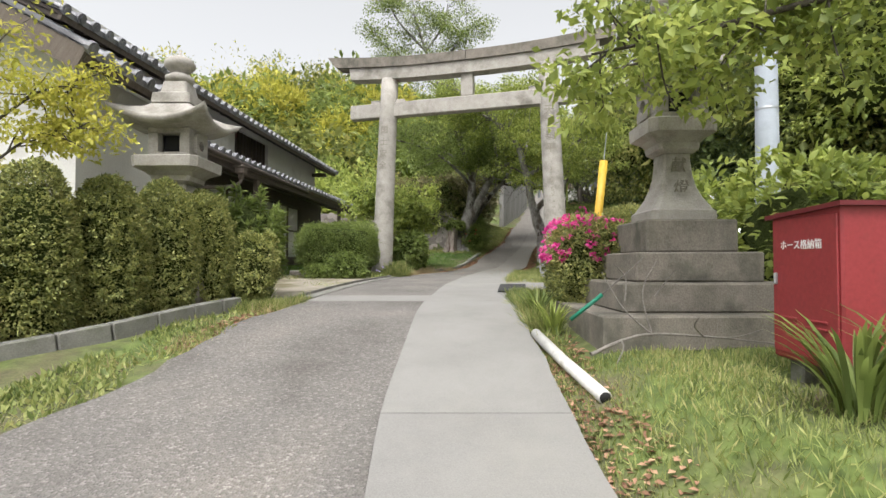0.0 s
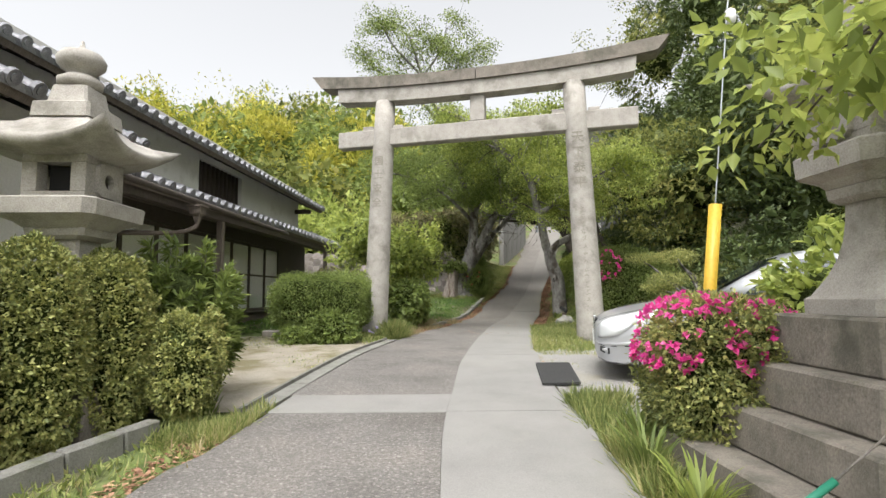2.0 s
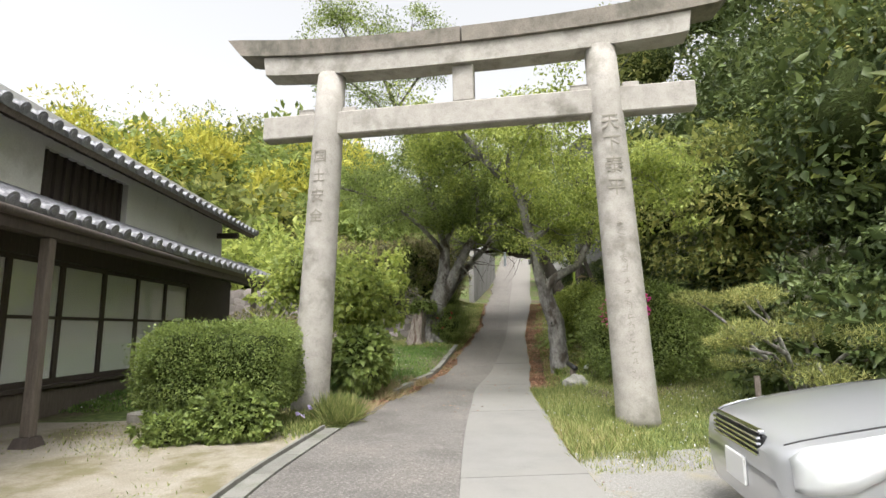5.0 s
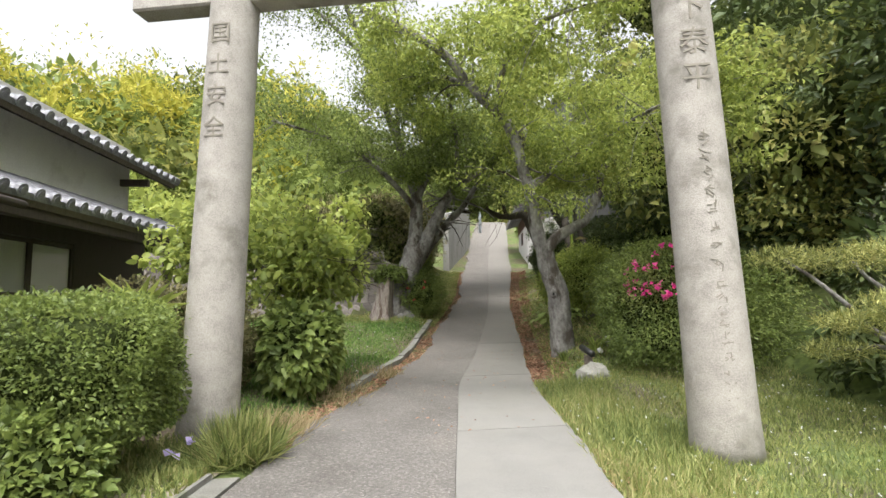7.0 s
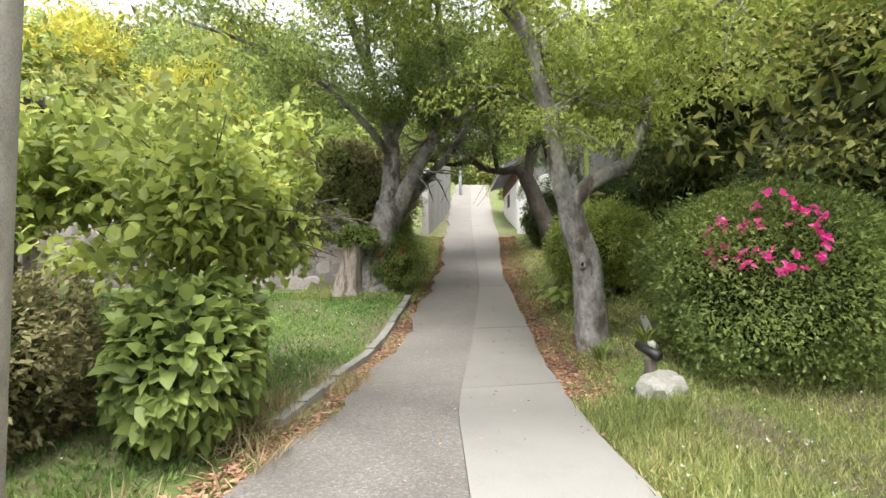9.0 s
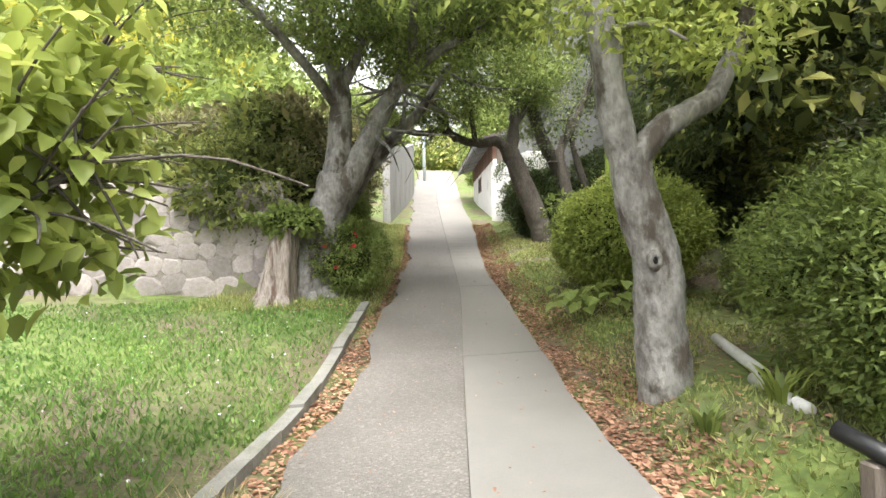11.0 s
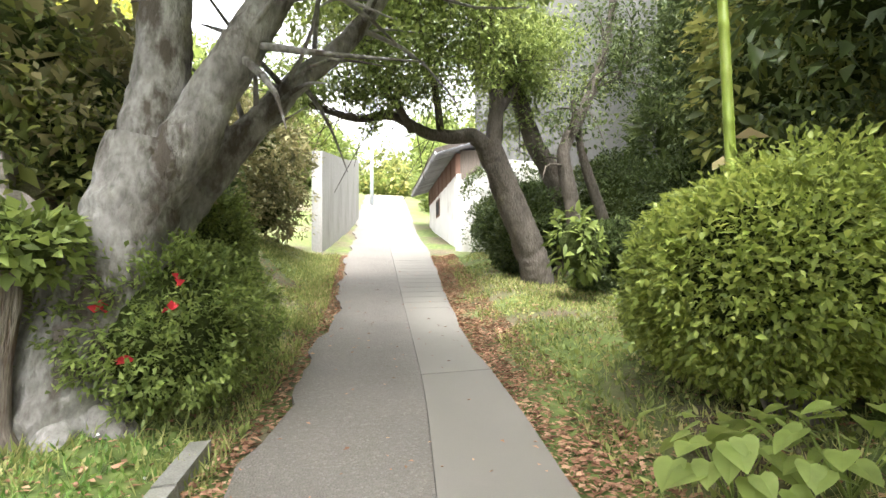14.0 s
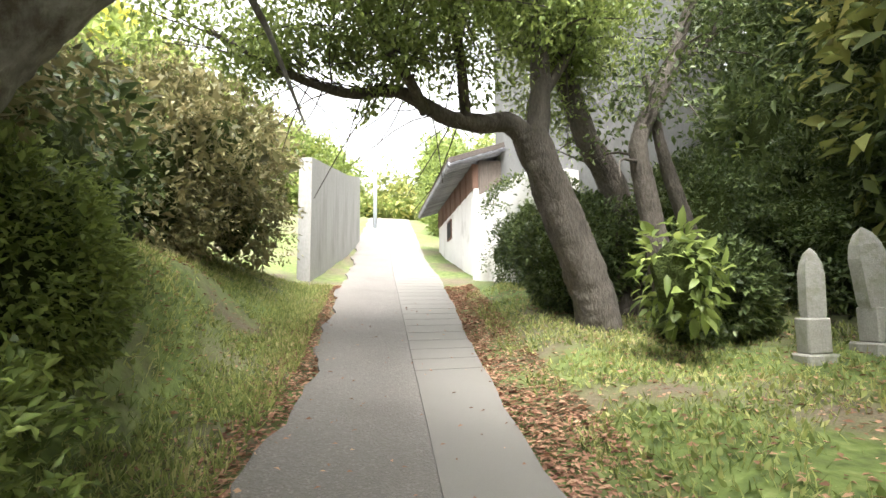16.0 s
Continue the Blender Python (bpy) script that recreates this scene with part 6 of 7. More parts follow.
def woods(name, spots, mat, leaf, cover, label, seed, lump=0.4, depth=0.35, spread=0.8, category="woods", face=None):
    """Many uneven crowns as one mass of leaves: a solid heart (shade painted dark where leaves are small), large inner
    sprays and an outer coat in clumps.
    """
    g = rng(seed)
    ch, inner = [], []
    blade = 0.5 * leaf[0] * leaf[1]
    lean = np.array(face or (0, 0, 1.0))
    least = -0.3 if face else -0.8

    def kept(p, d):
        k = d @ lean > least
        return p[k], d[k]

    for x, y, z, rx, ry, rz in spots:
        r = np.array([rx, ry, rz])
        c = np.array([x, y, z])
        cv = ICO_V * (1 + 0.16 * np.sin(ICO_V @ g.normal(size=(3, 3)) * 3).sum(1, keepdims=True) * 0.6)
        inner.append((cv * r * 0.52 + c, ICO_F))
        area = 9.4 * rx * rz
        p, d = kept(*blob_points(int(0.75 * area / (5.8 * blade)) + 40, c, r * 0.84, g, 18, 0.35, lump))
        ch.append(leaf_arrays(p, d, leaf[0] * 2.4, leaf[1] * 2.4, g, 1.0, 0.15))
        n = int(cover * area / blade) + 60
        p, d = kept(*blob_points(n // 3, c, r, g, 18, depth, lump))
        ch.append(leaf_arrays(p, d, leaf[0], leaf[1], g, spread, 0.15))
        q, e = kept(*blob_points(int(26 + 10 * rx), c, r * 0.95, g, 18, 0.2, lump))
        m = max(4, int(n * 0.66 * len(q) / int(26 + 10 * rx) / max(1, len(q))))
        p, d = clump_points(q, m, 0.30 * float(r.mean()) ** 0.8, g, 0.5)
        ch.append(leaf_arrays(p, d * 0.6 + np.repeat(e, m, 0) * 0.6, leaf[0], leaf[1], g, spread, 0.2))
    whole = leaves(name, ch, mat, None, label, "stuff", category)
    leaves("foliage_core", inner, CORE if leaf[0] < 0.19 else CORE_FAR, whole)


g = rng(90)


def scatter(n, x0, x1, y0, y1, r0, r1, squash=0.9, lift=0.35, keep=None):
    out = []
    while len(out) < n:
        x, y, r = g.uniform(x0, x1), g.uniform(y0, y1), g.uniform(r0, r1)
        if keep is None or keep(x, y, r):
            out.append((x, y, float(land(x, y)) + r * lift, r, r, r * squash * g.uniform(0.8, 1.25)))
    return out


def off_lane(x, y, r):
    return (x - r > right_x(y) + 0.4 or x + r < left_x(y) - 0.4)


slope_r = lambda x, y, r: x - r * 0.8 > right_x(y) + np.interp(y, [0, 9, 10.5, 13, 18, 22, 27, 40], [7, 6.6, 4.4, 3.2, 3.6, 5.4, 6.2, 7])
FROM_LANE, FROM_VALLEY = (-0.75, -0.45, 0.48), (0.35, -0.80, 0.48)
woods("hillside_shrubs", scatter(78, 4, 13, 8, 28, 0.5, 1.25, 0.9, 0.3, slope_r), LEAF_FOREST, (0.10, 0.05), 0.62, "dense green shrubs covering the steep hillside", 91, face=FROM_LANE)
woods("hillside_shrubs", scatter(54, 4.5, 13, 11, 27, 0.6, 1.4, 0.9, 0.4, slope_r), LEAF_DEEP, (0.10, 0.045), 0.5, "dark evergreen shrubs on the steep hillside", 92, face=FROM_LANE)
woods("silvery_shrubs", scatter(8, 5.0, 9, 13.5, 18, 0.6, 1.0, 0.9, 0.7, slope_r), LEAF_GREY, (0.085, 0.035), 0.6, "pale silvery shrubs on the hillside", 93, face=FROM_LANE)
woods("hillside_trees", scatter(30, 9, 24, 8, 40, 1.5, 3.0, 1.1, 1.2, lambda x, y, r: x - r > right_x(y) + 5), LEAF_DEEP, (0.17, 0.075), 0.3, "tall dark green trees on the hill beside the lane", 94, face=FROM_LANE)
woods("hillside_trees", scatter(16, 7, 20, 9, 32, 1.0, 2.1, 0.7, 1.7, lambda x, y, r: x - r > right_x(y) + 4.5), LEAF_BRIGHT, (0.12, 0.055), 0.5, "bright green maples on the hill beside the lane", 95, face=FROM_LANE)
far = scatter(84, -50, 4, 34, 80, 2.0, 4.2, 1.0, 0.7, lambda x, y, r: x + r < left_x(y) - 4)
woods("distant_woods", far[:40], LEAF_FOREST, (0.30, 0.15), 0.24, "mixed green woods on the far hill", 96, face=FROM_VALLEY)
woods("distant_woods", far[40:], LEAF_MID, (0.28, 0.14), 0.24, "fresh green woods on the far hill", 111, face=FROM_VALLEY)
woods("bamboo_grove", scatter(26, -22, -3, 38, 60, 1.5, 2.9, 1.6, 1.2, lambda x, y, r: x + r < left_x(y) - 5), LEAF_YELLOW, (0.32, 0.10), 0.28, "feathery yellow-green bamboo on the far hill", 97, 0.6, 0.5, face=FROM_VALLEY)
woods("distant_woods", scatter(44, 5, 50, 58, 96, 2.5, 4.8, 1.3, 1.1), LEAF_FOREST, (0.34, 0.17), 0.2, "green woods beyond the crest of the lane", 98, face=FROM_VALLEY)
woods("crest_trees", scatter(26, 4, 24, 52, 66, 1.4, 2.8, 1.6, 1.3, off_lane), LEAF_MID, (0.22, 0.11), 0.25, "sunlit green trees at the crest of the lane", 99, face=FROM_VALLEY)
woods("roadside_shrubs", scatter(12, 9.5, 15, 38.5, 50, 0.6, 1.3, 1.1, 0.6, lambda x, y, r: x - r > right_x(y) + 0.5 and x - r < right_x(y) + 3), LEAF_MID, (0.11, 0.055), 0.5, "green shrubs along the upper lane", 108)
woods("bankside_shrubs", scatter(22, -4, 4.5, 22.3, 31, 0.5, 1.2, 1.1, 0.5, lambda x, y, r: x + r * 0.8 < left_x(y) - 0.9), LEAF_OLIVE, (0.08, 0.038), 0.45, "olive green shrubs along the bank", 100)
woods("bankside_shrubs", [(2.1, 29.2, 4.7, 0.85, 0.9, 1.5), (1.1, 27.3, 4.5, 1.0, 1.0, 1.6), (0.1, 25.2, 4.2, 1.0, 1.0, 1.5), (1.9, 28.0, 5.2, 0.9, 0.9, 1.1)], LEAF_OLIVE, (0.075, 0.034), 0.55, "tall loose shrubs on the bank before the wall", 107)
woods("thicket", [(-0.35, 21.75, 3.35, 0.75, 0.6, 0.85), (0.35, 22.1, 3.3, 0.7, 0.6, 0.9), (-1.2, 22.3, 3.6, 0.7, 0.6, 0.6), (0.1, 22.0, 4.3, 0.6, 0.5, 0.5)], LEAF_FOREST, (0.075, 0.034), 0.6, "olive thicket above the stone wall", 101)
woods("thicket", [(0.9, 22.9, 3.0, 0.6, 0.6, 0.8), (0.5, 22.5, 2.6, 0.6, 0.5, 0.8), (1.0, 24.2, 3.8, 0.6, 0.7, 0.8)], LEAF_DEEP, (0.075, 0.036), 0.6, "dark green thicket behind the old tree", 109)
woods("valley_greens", scatter(60, -30, -3, 22, 36, 0.8, 2.0, 1.0, 0.5, lambda x, y, r: y - r > wall_line(x) + 1.5 and x + r < left_x(y) - 4), LEAF_BRIGHT, (0.18, 0.09), 0.28, "fresh green growth behind the house", 102, face=FROM_VALLEY)
tall_crowns = [(9.4, 24.0, 12.2, 2.0, 2.0, 2.0), (9.8, 20.2, 12.4, 2.0, 2.0, 2.0), (6.2, 18.6, 5.6, 1.5, 1.5, 1.7), (7.6, 20.6, 6.0, 1.6, 1.6, 2.0), (6.6, 15.6, 5.0, 1.5, 1.4, 1.6), (8.4, 17.2, 7.2, 1.9, 1.9, 2.2), (9.4, 22.6, 6.2, 1.7, 1.7, 2.4), (7.6, 13.4, 5.6, 1.7, 1.6, 1.8), (9.8, 14.4, 8.4, 2.0, 2.0, 2.4), (10.6, 18.8, 9.6, 2.2, 2.2, 2.6), (8.2, 11.2, 5.2, 1.6, 1.6, 2.0), (11.0, 11.4, 8.8, 2.4, 2.4, 2.8), (12.8, 15.5, 11.5, 2.6, 2.6, 3.0), (11.6, 24.8, 7.8, 2.2, 2.2, 3.0)]
woods("hillside_trees", tall_crowns[::2], LEAF_FOREST, (0.12, 0.055), 0.5, "tall green trees rising on the steep hillside", 103, 0.45, 0.45, face=FROM_LANE)
woods("hillside_trees", tall_crowns[1::2], LEAF_DEEP, (0.11, 0.05), 0.5, "tall dark evergreens rising on the steep hillside", 112, 0.45, 0.45, face=FROM_LANE)
woods("canopy_trees", [(7.4, 21.6, 8.2, 1.2, 1.2, 0.9), (9.4, 21.6, 8.0, 1.4, 1.3, 1.2), (5.0, 26.6, 8.4, 1.1, 1.1, 0.8)], LEAF_DEEP, (0.085, 0.04), 0.45, "dark leafy canopy above the bank", 110, 0.5, 0.5)
woods("dark_conifers", [(9.8, 25.4, 5.0, 1.1, 1.1, 2.4), (10.6, 23.8, 4.6, 1.2, 1.2, 2.4), (9.3, 23.4, 4.0, 0.8, 0.8, 1.2)], LEAF_DEEP, (0.11, 0.03), 0.55, "dark drooping evergreens beside the grey building", 104, 0.5, 0.45)

# ---- beyond the trees: walls and buildings along the upper lane ----
WALLMAT = surface("pale_concrete_wall", [(0.3, (0.22, 0.215, 0.20)), (0.55, (0.30, 0.295, 0.28)), (0.8, (0.36, 0.35, 0.335))], 0.9, 0.9, 0.15, 30, (0.19, 0.185, 0.17), 0.8, (0.5, 0.7), stretch=(1, 1, 0.5))
TOWERMAT = surface("weathered_grey_concrete", [(0.3, (0.13, 0.13, 0.125)), (0.55, (0.185, 0.185, 0.178)), (0.8, (0.24, 0.238, 0.23))], 0.9, 0.9, 0.2, 30, (0.11, 0.112, 0.10), 0.8, (0.5, 0.68), stretch=(1, 1, 0.4))
lw = tagged(new("wall_upper_lane"), "tall pale concrete retaining wall along the upper lane", "wall", kind="structure")
a, b = Vector((3.5, 30.4, 0)), Vector((6.3, 39.2, 0))
for i in range(5):
    p, q = a.lerp(b, i / 5), a.lerp(b, (i + 1) / 5)
    d = q - p
    z = float(road_z(p.y)) - 0.3
    h0, h1 = (float(road_z(v.y)) + 2.45 - z for v in (p, q))
    panel = loft_bm([[(-0.25, v, -0.3), (0.0, v, -0.3), (0.0, v, h), (-0.25, v, h)] for v, h in ((0.006, h0), (d.length - 0.006, h1))], soft=False)
    part("wall_panel", panel, WALLMAT, lw, at=pose(p.x, p.y, z, 0, 0, -math.degrees(math.atan2(d.x, d.y))))
tower = thing("concrete_building", pose(8.05, 27.4, 3.0, 0, 0, 0), "tall plain grey concrete building among the trees", "building")
part("wall", box_bm(0, 3.15, 0, 4, -1.0, 7.5, 0.02), TOWERMAT, tower)
part("annexe", box_bm(-0.9, -0.004, 0.6, 3.5, -1.0, 2.4, 0.02), PLASTER, tower, "low white annexe")
part("roof", box_bm(-0.15, 3.3, -0.15, 4.15, 7.504, 7.7, 0.02), TOWERMAT, tower)
shed = thing("shed", pose(7.40, 31.3, 4.25, 0, 0, -12.5), "white plastered wooden shed with a brown tiled roof", "shed")
part("side_wall", box_bm(0, 0.12, 0, 6.1, -0.9, 1.5), PLASTER, shed)
part("front_wall", box_bm(0.12, 3.2, 0, 0.1, -0.9, 2.2), GREYWOOD, shed, "weathered board wall")
for i in range(14):
    part("board", box_bm(0.13 + 0.22 * i, 0.33 + 0.22 * i, -0.018, -0.001, -0.6, 2.18, 0.004), GREYWOOD, shed)
part("timber_band", box_bm(-0.012, 0.11, 0.0, 6.1, 1.502, 2.1), SHEDWOOD, shed, "brown timber band")
for i in range(8):
    part("stud", box_bm(-0.035, -0.013, 0.03 + 0.85 * i, 0.13 + 0.85 * i, 1.46, 2.1, 0.004), SHEDWOOD, shed)
w = part("window", box_bm(-0.03, -0.001, 3.3, 4.1, 0.75, 1.35), SHEDWOOD, shed, "small dark window")
part("pane", box_bm(-0.034, -0.031, 3.36, 4.04, 0.81, 1.29), BLACK, w)
part("back_wall", box_bm(0.12, 3.2, 6.0, 6.1, -0.9, 2.2), PLASTER, shed)
tiled_slope(shed, "roof", -0.62, 2.0, 1.7, 2.75, -0.25, 6.6)
part("back_roof", box_bm(0, 2.6, -0.25, 6.6, -0.05, 0.03), TILE, shed, at=pose(1.7, 0, 2.75, 0, 18, 0))
for x, y, h in ((8.26, 45.0, 5.5),):
    lp = thing("lane_pole", pose(x, y, float(road_z(y)) - 0.1), "slim pale concrete pole beside the upper lane", "utility pole")
    part("shaft", lathe_bm([(0.10, 0), (0.09, 2.5), (0.075, h)], 12), POLE, lp)
    part("band", lathe_bm([(0.088, h - 1.0), (0.095, h - 0.99), (0.095, h - 0.92), (0.088, h - 0.91)], 12), STEEL, lp)

# stone retaining wall above the lawn
sw = tagged(new("wall_stone"), "fieldstone retaining wall with recessed mortar joints", "wall", kind="structure")
bm = bmesh.new()
xs = np.linspace(-7.5, 0.35, 24)
low = [(x, float(wall_line(x)) + 0.06, 0.9) for x in xs]
ring = [[(x, wall_line(x) + 0.07, 0.8), (x, wall_line(x) + 0.17, 3.42), (x, wall_line(x) + 0.55, 3.42), (x, wall_line(x) + 0.55, 0.8)] for x in xs]
part("wall_body", loft_bm([[tuple(map(float, p)) for p in r] for r in ring], soft=False), STONE_DARK, sw)
g = rng(120)
shapes = []
for k in range(10):
    n = 7
    ang = np.sort(g.uniform(0, 2 * np.pi, n)) * 0.35 + np.linspace(0, 2 * np.pi, n, endpoint=False) * 0.65
    o = [(0.5 * math.cos(a) * g.uniform(0.85, 1.15), 0.5 * math.sin(a) * g.uniform(0.85, 1.15)) for a in ang]
    bm = loft_bm([[(x, 0.06, z) for x, z in o], [(x, -0.03, z) for x, z in o], [(x * 0.82, -0.085, z * 0.82) for x, z in o], [(x * 0.4, -0.10, z * 0.4) for x, z in o]], soft=False)
    bmesh.ops.recalc_face_normals(bm, faces=bm.faces[:])
    me = bpy.data.meshes.new("stone")
    bm.to_mesh(me)
    bm.free()
    me.materials.append(FIELDSTONE)
    shapes.append(me)
rowz = 1.25
k = 0
while rowz < 3.4:
    h = g.uniform(0.19, 0.27)
    x = -7.4 + g.uniform(0, 0.3)
    while x < 0.3:
        w = g.uniform(0.22, 0.40)
        y = float(wall_line(x + w / 2)) + 0.07 + 0.1 * (rowz - 0.8) / 2.6
        part("stone", shapes[k % 10], FIELDSTONE, sw, at=pose(x + w / 2, y + 0.015, rowz + h / 2 + g.uniform(-0.04, 0.04), 0, g.uniform(-25, 25), -10.2) @ Matrix.Diagonal((w * 1.42, g.uniform(0.22, 0.45), h * 1.46, 1)))
        x += w
        k += 1
    rowz += h

# grave markers on the bank
for x, y, h, w, lean, lab in ((6.85, 23.15, 0.60, 0.17, 2, "small pale pointed stone grave marker on a square base"), (7.45, 22.95, 0.70, 0.24, -6, "leaning broad stone grave marker with a pointed top")):
    z = float(land(x, y))
    m = thing("grave_marker", pose(x, y, z, 0, 0, -20), lab, "grave marker", "grave markers on the bank")
    part("base", rough(box_bm(-w * 0.85, w * 0.85, -w * 0.7, w * 0.7, -0.08, 0.06, 0.015), 0.008, 6), PALESTONE, m)
    part("block", rough(box_bm(-w * 0.6, w * 0.6, -w * 0.5, w * 0.5, 0.06, 0.36, 0.012), 0.006, 6), PALESTONE, m)
    rr = [[(s * w * 0.50, -s * w * 0.3, zz), (s * w * 0.50, s * w * 0.3, zz), (-s * w * 0.50, s * w * 0.3, zz), (-s * w * 0.50, -s * w * 0.3, zz)] for s, zz in ((0.92, 0.36), (1.0, 0.42), (1.0, 0.36 + h * 0.62), (0.84, 0.36 + h * 0.78), (0.5, 0.36 + h * 0.92), (0.05, 0.36 + h))]
    part("slab", loft_bm(rr, soft=False), PALESTONE, m, "mossy pointed slab", at=pose(0, 0, 0, 0, lean, 0))

# ---- ground cover ----
def place(n, y0, y1, side, d0, d1, g, patch=0.0, power=1.0):
    """Points on the ground beside the lane: side +1 right, -1 left, at d0 to d1 from its edge."""
    y = g.uniform(y0, y1, n)
    d = d0 + (d1 - d0) * g.random(n) ** power
    x = right_x(y) + d if side > 0 else left_x(y) - d
    if patch:
        k = np.sin(x * 2.1 + 1.7 * np.sin(y * 1.3)) * np.sin(y * 1.9 + 0.8 * x) + 0.5 * np.sin(x * 5.1) * np.sin(y * 4.3)
        keep = k + g.normal(size=n) * 0.25 > patch
        x, y = x[keep], y[keep]
    return np.stack([x, y, land(x, y) - 0.01], -1)


def blades(p, length, width, g, lean=0.35, bow=0.12):
    up = np.zeros_like(p)
    up[:, 2] = 1
    return leaf_arrays(p, up, length, width, g, lean, bow, 0.05)


def flat_leaves(p, length, width, g):
    n = len(p)
    a = g.uniform(0, 2 * np.pi, n)
    d = np.stack([np.cos(a), np.sin(a), g.normal(size=n) * 0.15], -1)
    s = np.stack([-np.sin(a), np.cos(a), g.normal(size=n) * 0.25], -1)
    le = (length * g.uniform(0.6, 1.3, n))[:, None]
    wi = le * width / length
    c = p + np.array([0, 0, 0.014]) + np.array([0, 0, 1]) * (g.random(n) * 0.018)[:, None]
    m = c + d * le * 0.5
    V = np.stack([c, m + s * wi * 0.5 + [0, 0, 0.006], c + d * le, m - s * wi * 0.5 + [0, 0, 0.006]], 1).reshape(-1, 3)
    b = np.arange(n)[:, None] * 4
    return V, np.concatenate([b + np.array([[0, 1, 2]]), b + np.array([[0, 2, 3]])])


def cover(name, chunks, mat, label, category="grass"):
    leaves(name, chunks, mat, None, label, "stuff", category)


def free_of(p, boxes):
    k = np.ones(len(p), bool)
    for x0, x1, y0, y1 in boxes:
        k &= ~((p[:, 0] > x0) & (p[:, 0] < x1) & (p[:, 1] > y0) & (p[:, 1] < y1))
    return p[k]


SOLID = [(1.1, 3.3, 4.1, 6.3), (2.0, 2.85, 2.65, 3.3), (1.6, 6.5, 6.6, 9.8), (0.75, 1.5, 7.85, 9.25)]
g = rng(200)
pr = free_of(place(46000, 1.0, 7.2, 1, 0.02, 3.6, g), SOLID)
pr2 = free_of(place(45000, 10.2, 15.6, 1, 0.02, 3.6, g), SOLID)
pr3 = free_of(place(9000, 7.0, 10.4, 1, 0.02, 4.0, g, 0.35), SOLID)
cover("verge_grass", [blades(pr, 0.07, 0.008, g, 0.5), blades(pr2, 0.075, 0.009, g, 0.6), blades(pr3, 0.06, 0.008, g, 0.5)], GRASS, "short green grass on the verge")
tall = place(9000, 10.6, 15.2, 1, 0.0, 0.9, g, 0.0)
tall2 = free_of(place(9000, 4.6, 7.3, 1, 0.0, 0.6, g, -0.3), SOLID)
cover("tall_grass", [blades(tall, 0.14, 0.008, g, 0.5, 0.25), blades(tall2, 0.20, 0.010, g, 0.4, 0.2)], GRASS, "longer seeding grass along the path")
lawn = place(62000, 14.0, 21.2, -1, 0.42, 6.5, g)
lawn = lawn[lawn[:, 1] < wall_line(lawn[:, 0])]
cover("lawn_clover", [blades(lawn[::2], 0.06, 0.02, g, 0.9, 0.2), blades(lawn[1::2], 0.075, 0.01, g, 0.5)], LAWN, "lush clover lawn below the stone wall")
fl = lawn[g.random(len(lawn)) < 0.004] + [0, 0, 0.06]
fr = pr2[g.random(len(pr2)) < 0.005] + [0, 0, 0.07]
cover("clover_flowers", [leaf_arrays(np.repeat(np.concatenate([fl, fr]), 4, 0), np.tile([[0, 0, 1.0]], (4 * (len(fl) + len(fr)), 1)), 0.016, 0.014, g, 0.8, 0)], WHITE, "tiny white clover flowers", "flowers")
bank_r = place(60000, 15.4, 29, 1, 0.35, 4.6, g, -0.25, 1.2)
bank_l = place(46000, 20.6, 30, -1, 0.15, 2.4, g, -0.35, 1.1)
cover("bank_weeds", [blades(bank_r[::2], 0.07, 0.028, g, 1.0, 0.25), blades(bank_r[1::2], 0.09, 0.009, g, 0.6), blades(bank_l[::2], 0.07, 0.028, g, 1.0, 0.25), blades(bank_l[1::2], 0.11, 0.009, g, 0.6)], GRASS, "patchy weeds and moss on the shaded banks")
kb = place(9000, 1.0, 6.9, -1, 0.0, 0.75, g, 0.15)
kb2 = place(5000, 6.2, 7.2, -1, 0.0, 0.6, g, -0.2)
cover("kerb_weeds", [blades(kb[::2], 0.07, 0.028, g, 0.9, 0.2), blades(kb[1::2], 0.08, 0.009, g, 0.6), blades(kb2, 0.14, 0.010, g, 0.6)], GRASS, "green weeds growing along the kerb")
yw = np.stack([g.uniform(-5.5, -1.6, 16000), g.uniform(7.2, 13.0, 16000), np.zeros(16000)], -1)
kk = np.sin(yw[:, 0] * 2.3) * np.sin(yw[:, 1] * 1.7 + yw[:, 0]) + g.normal(size=len(yw)) * 0.3 + 0.35 * (yw[:, 1] - 10) > 0.75
yw = yw[kk & (yw[:, 0] < left_x(yw[:, 1]) - 0.3)]
yw[:, 2] = road_z(yw[:, 1])
cover("yard_weeds", [blades(yw, 0.035, 0.008, g, 0.8)], GRASS, "thin weeds in the sandy yard")
pil = np.stack([g.normal(-1.35, 0.42, 9000), g.normal(12.75, 0.35, 9000), np.zeros(9000)], -1)
pil = pil[pil[:, 0] < left_x(pil[:, 1]) - 0.28]
pil[:, 2] = land(pil[:, 0], pil[:, 1])
tuft = np.array([-1.12, 12.75, 0]) + g.normal(size=(1500, 3)) * [0.10, 0.10, 0]
tuft[:, 2] = 1.0
cover("pillar_weeds", [blades(pil[::2], 0.10, 0.035, g, 0.9), blades(pil[1::2], 0.14, 0.010, g, 0.6), blades(tuft, 0.36, 0.010, g, 0.5, 0.15)], GRASS, "weeds and a grass tuft at the pillar's foot")
dry = place(9000, 12.9, 16.6, -1, -0.05, 0.6, g, -0.3)
dry2 = place(900, 4.0, 7.0, -1, -0.05, 0.4, g, 0.2)
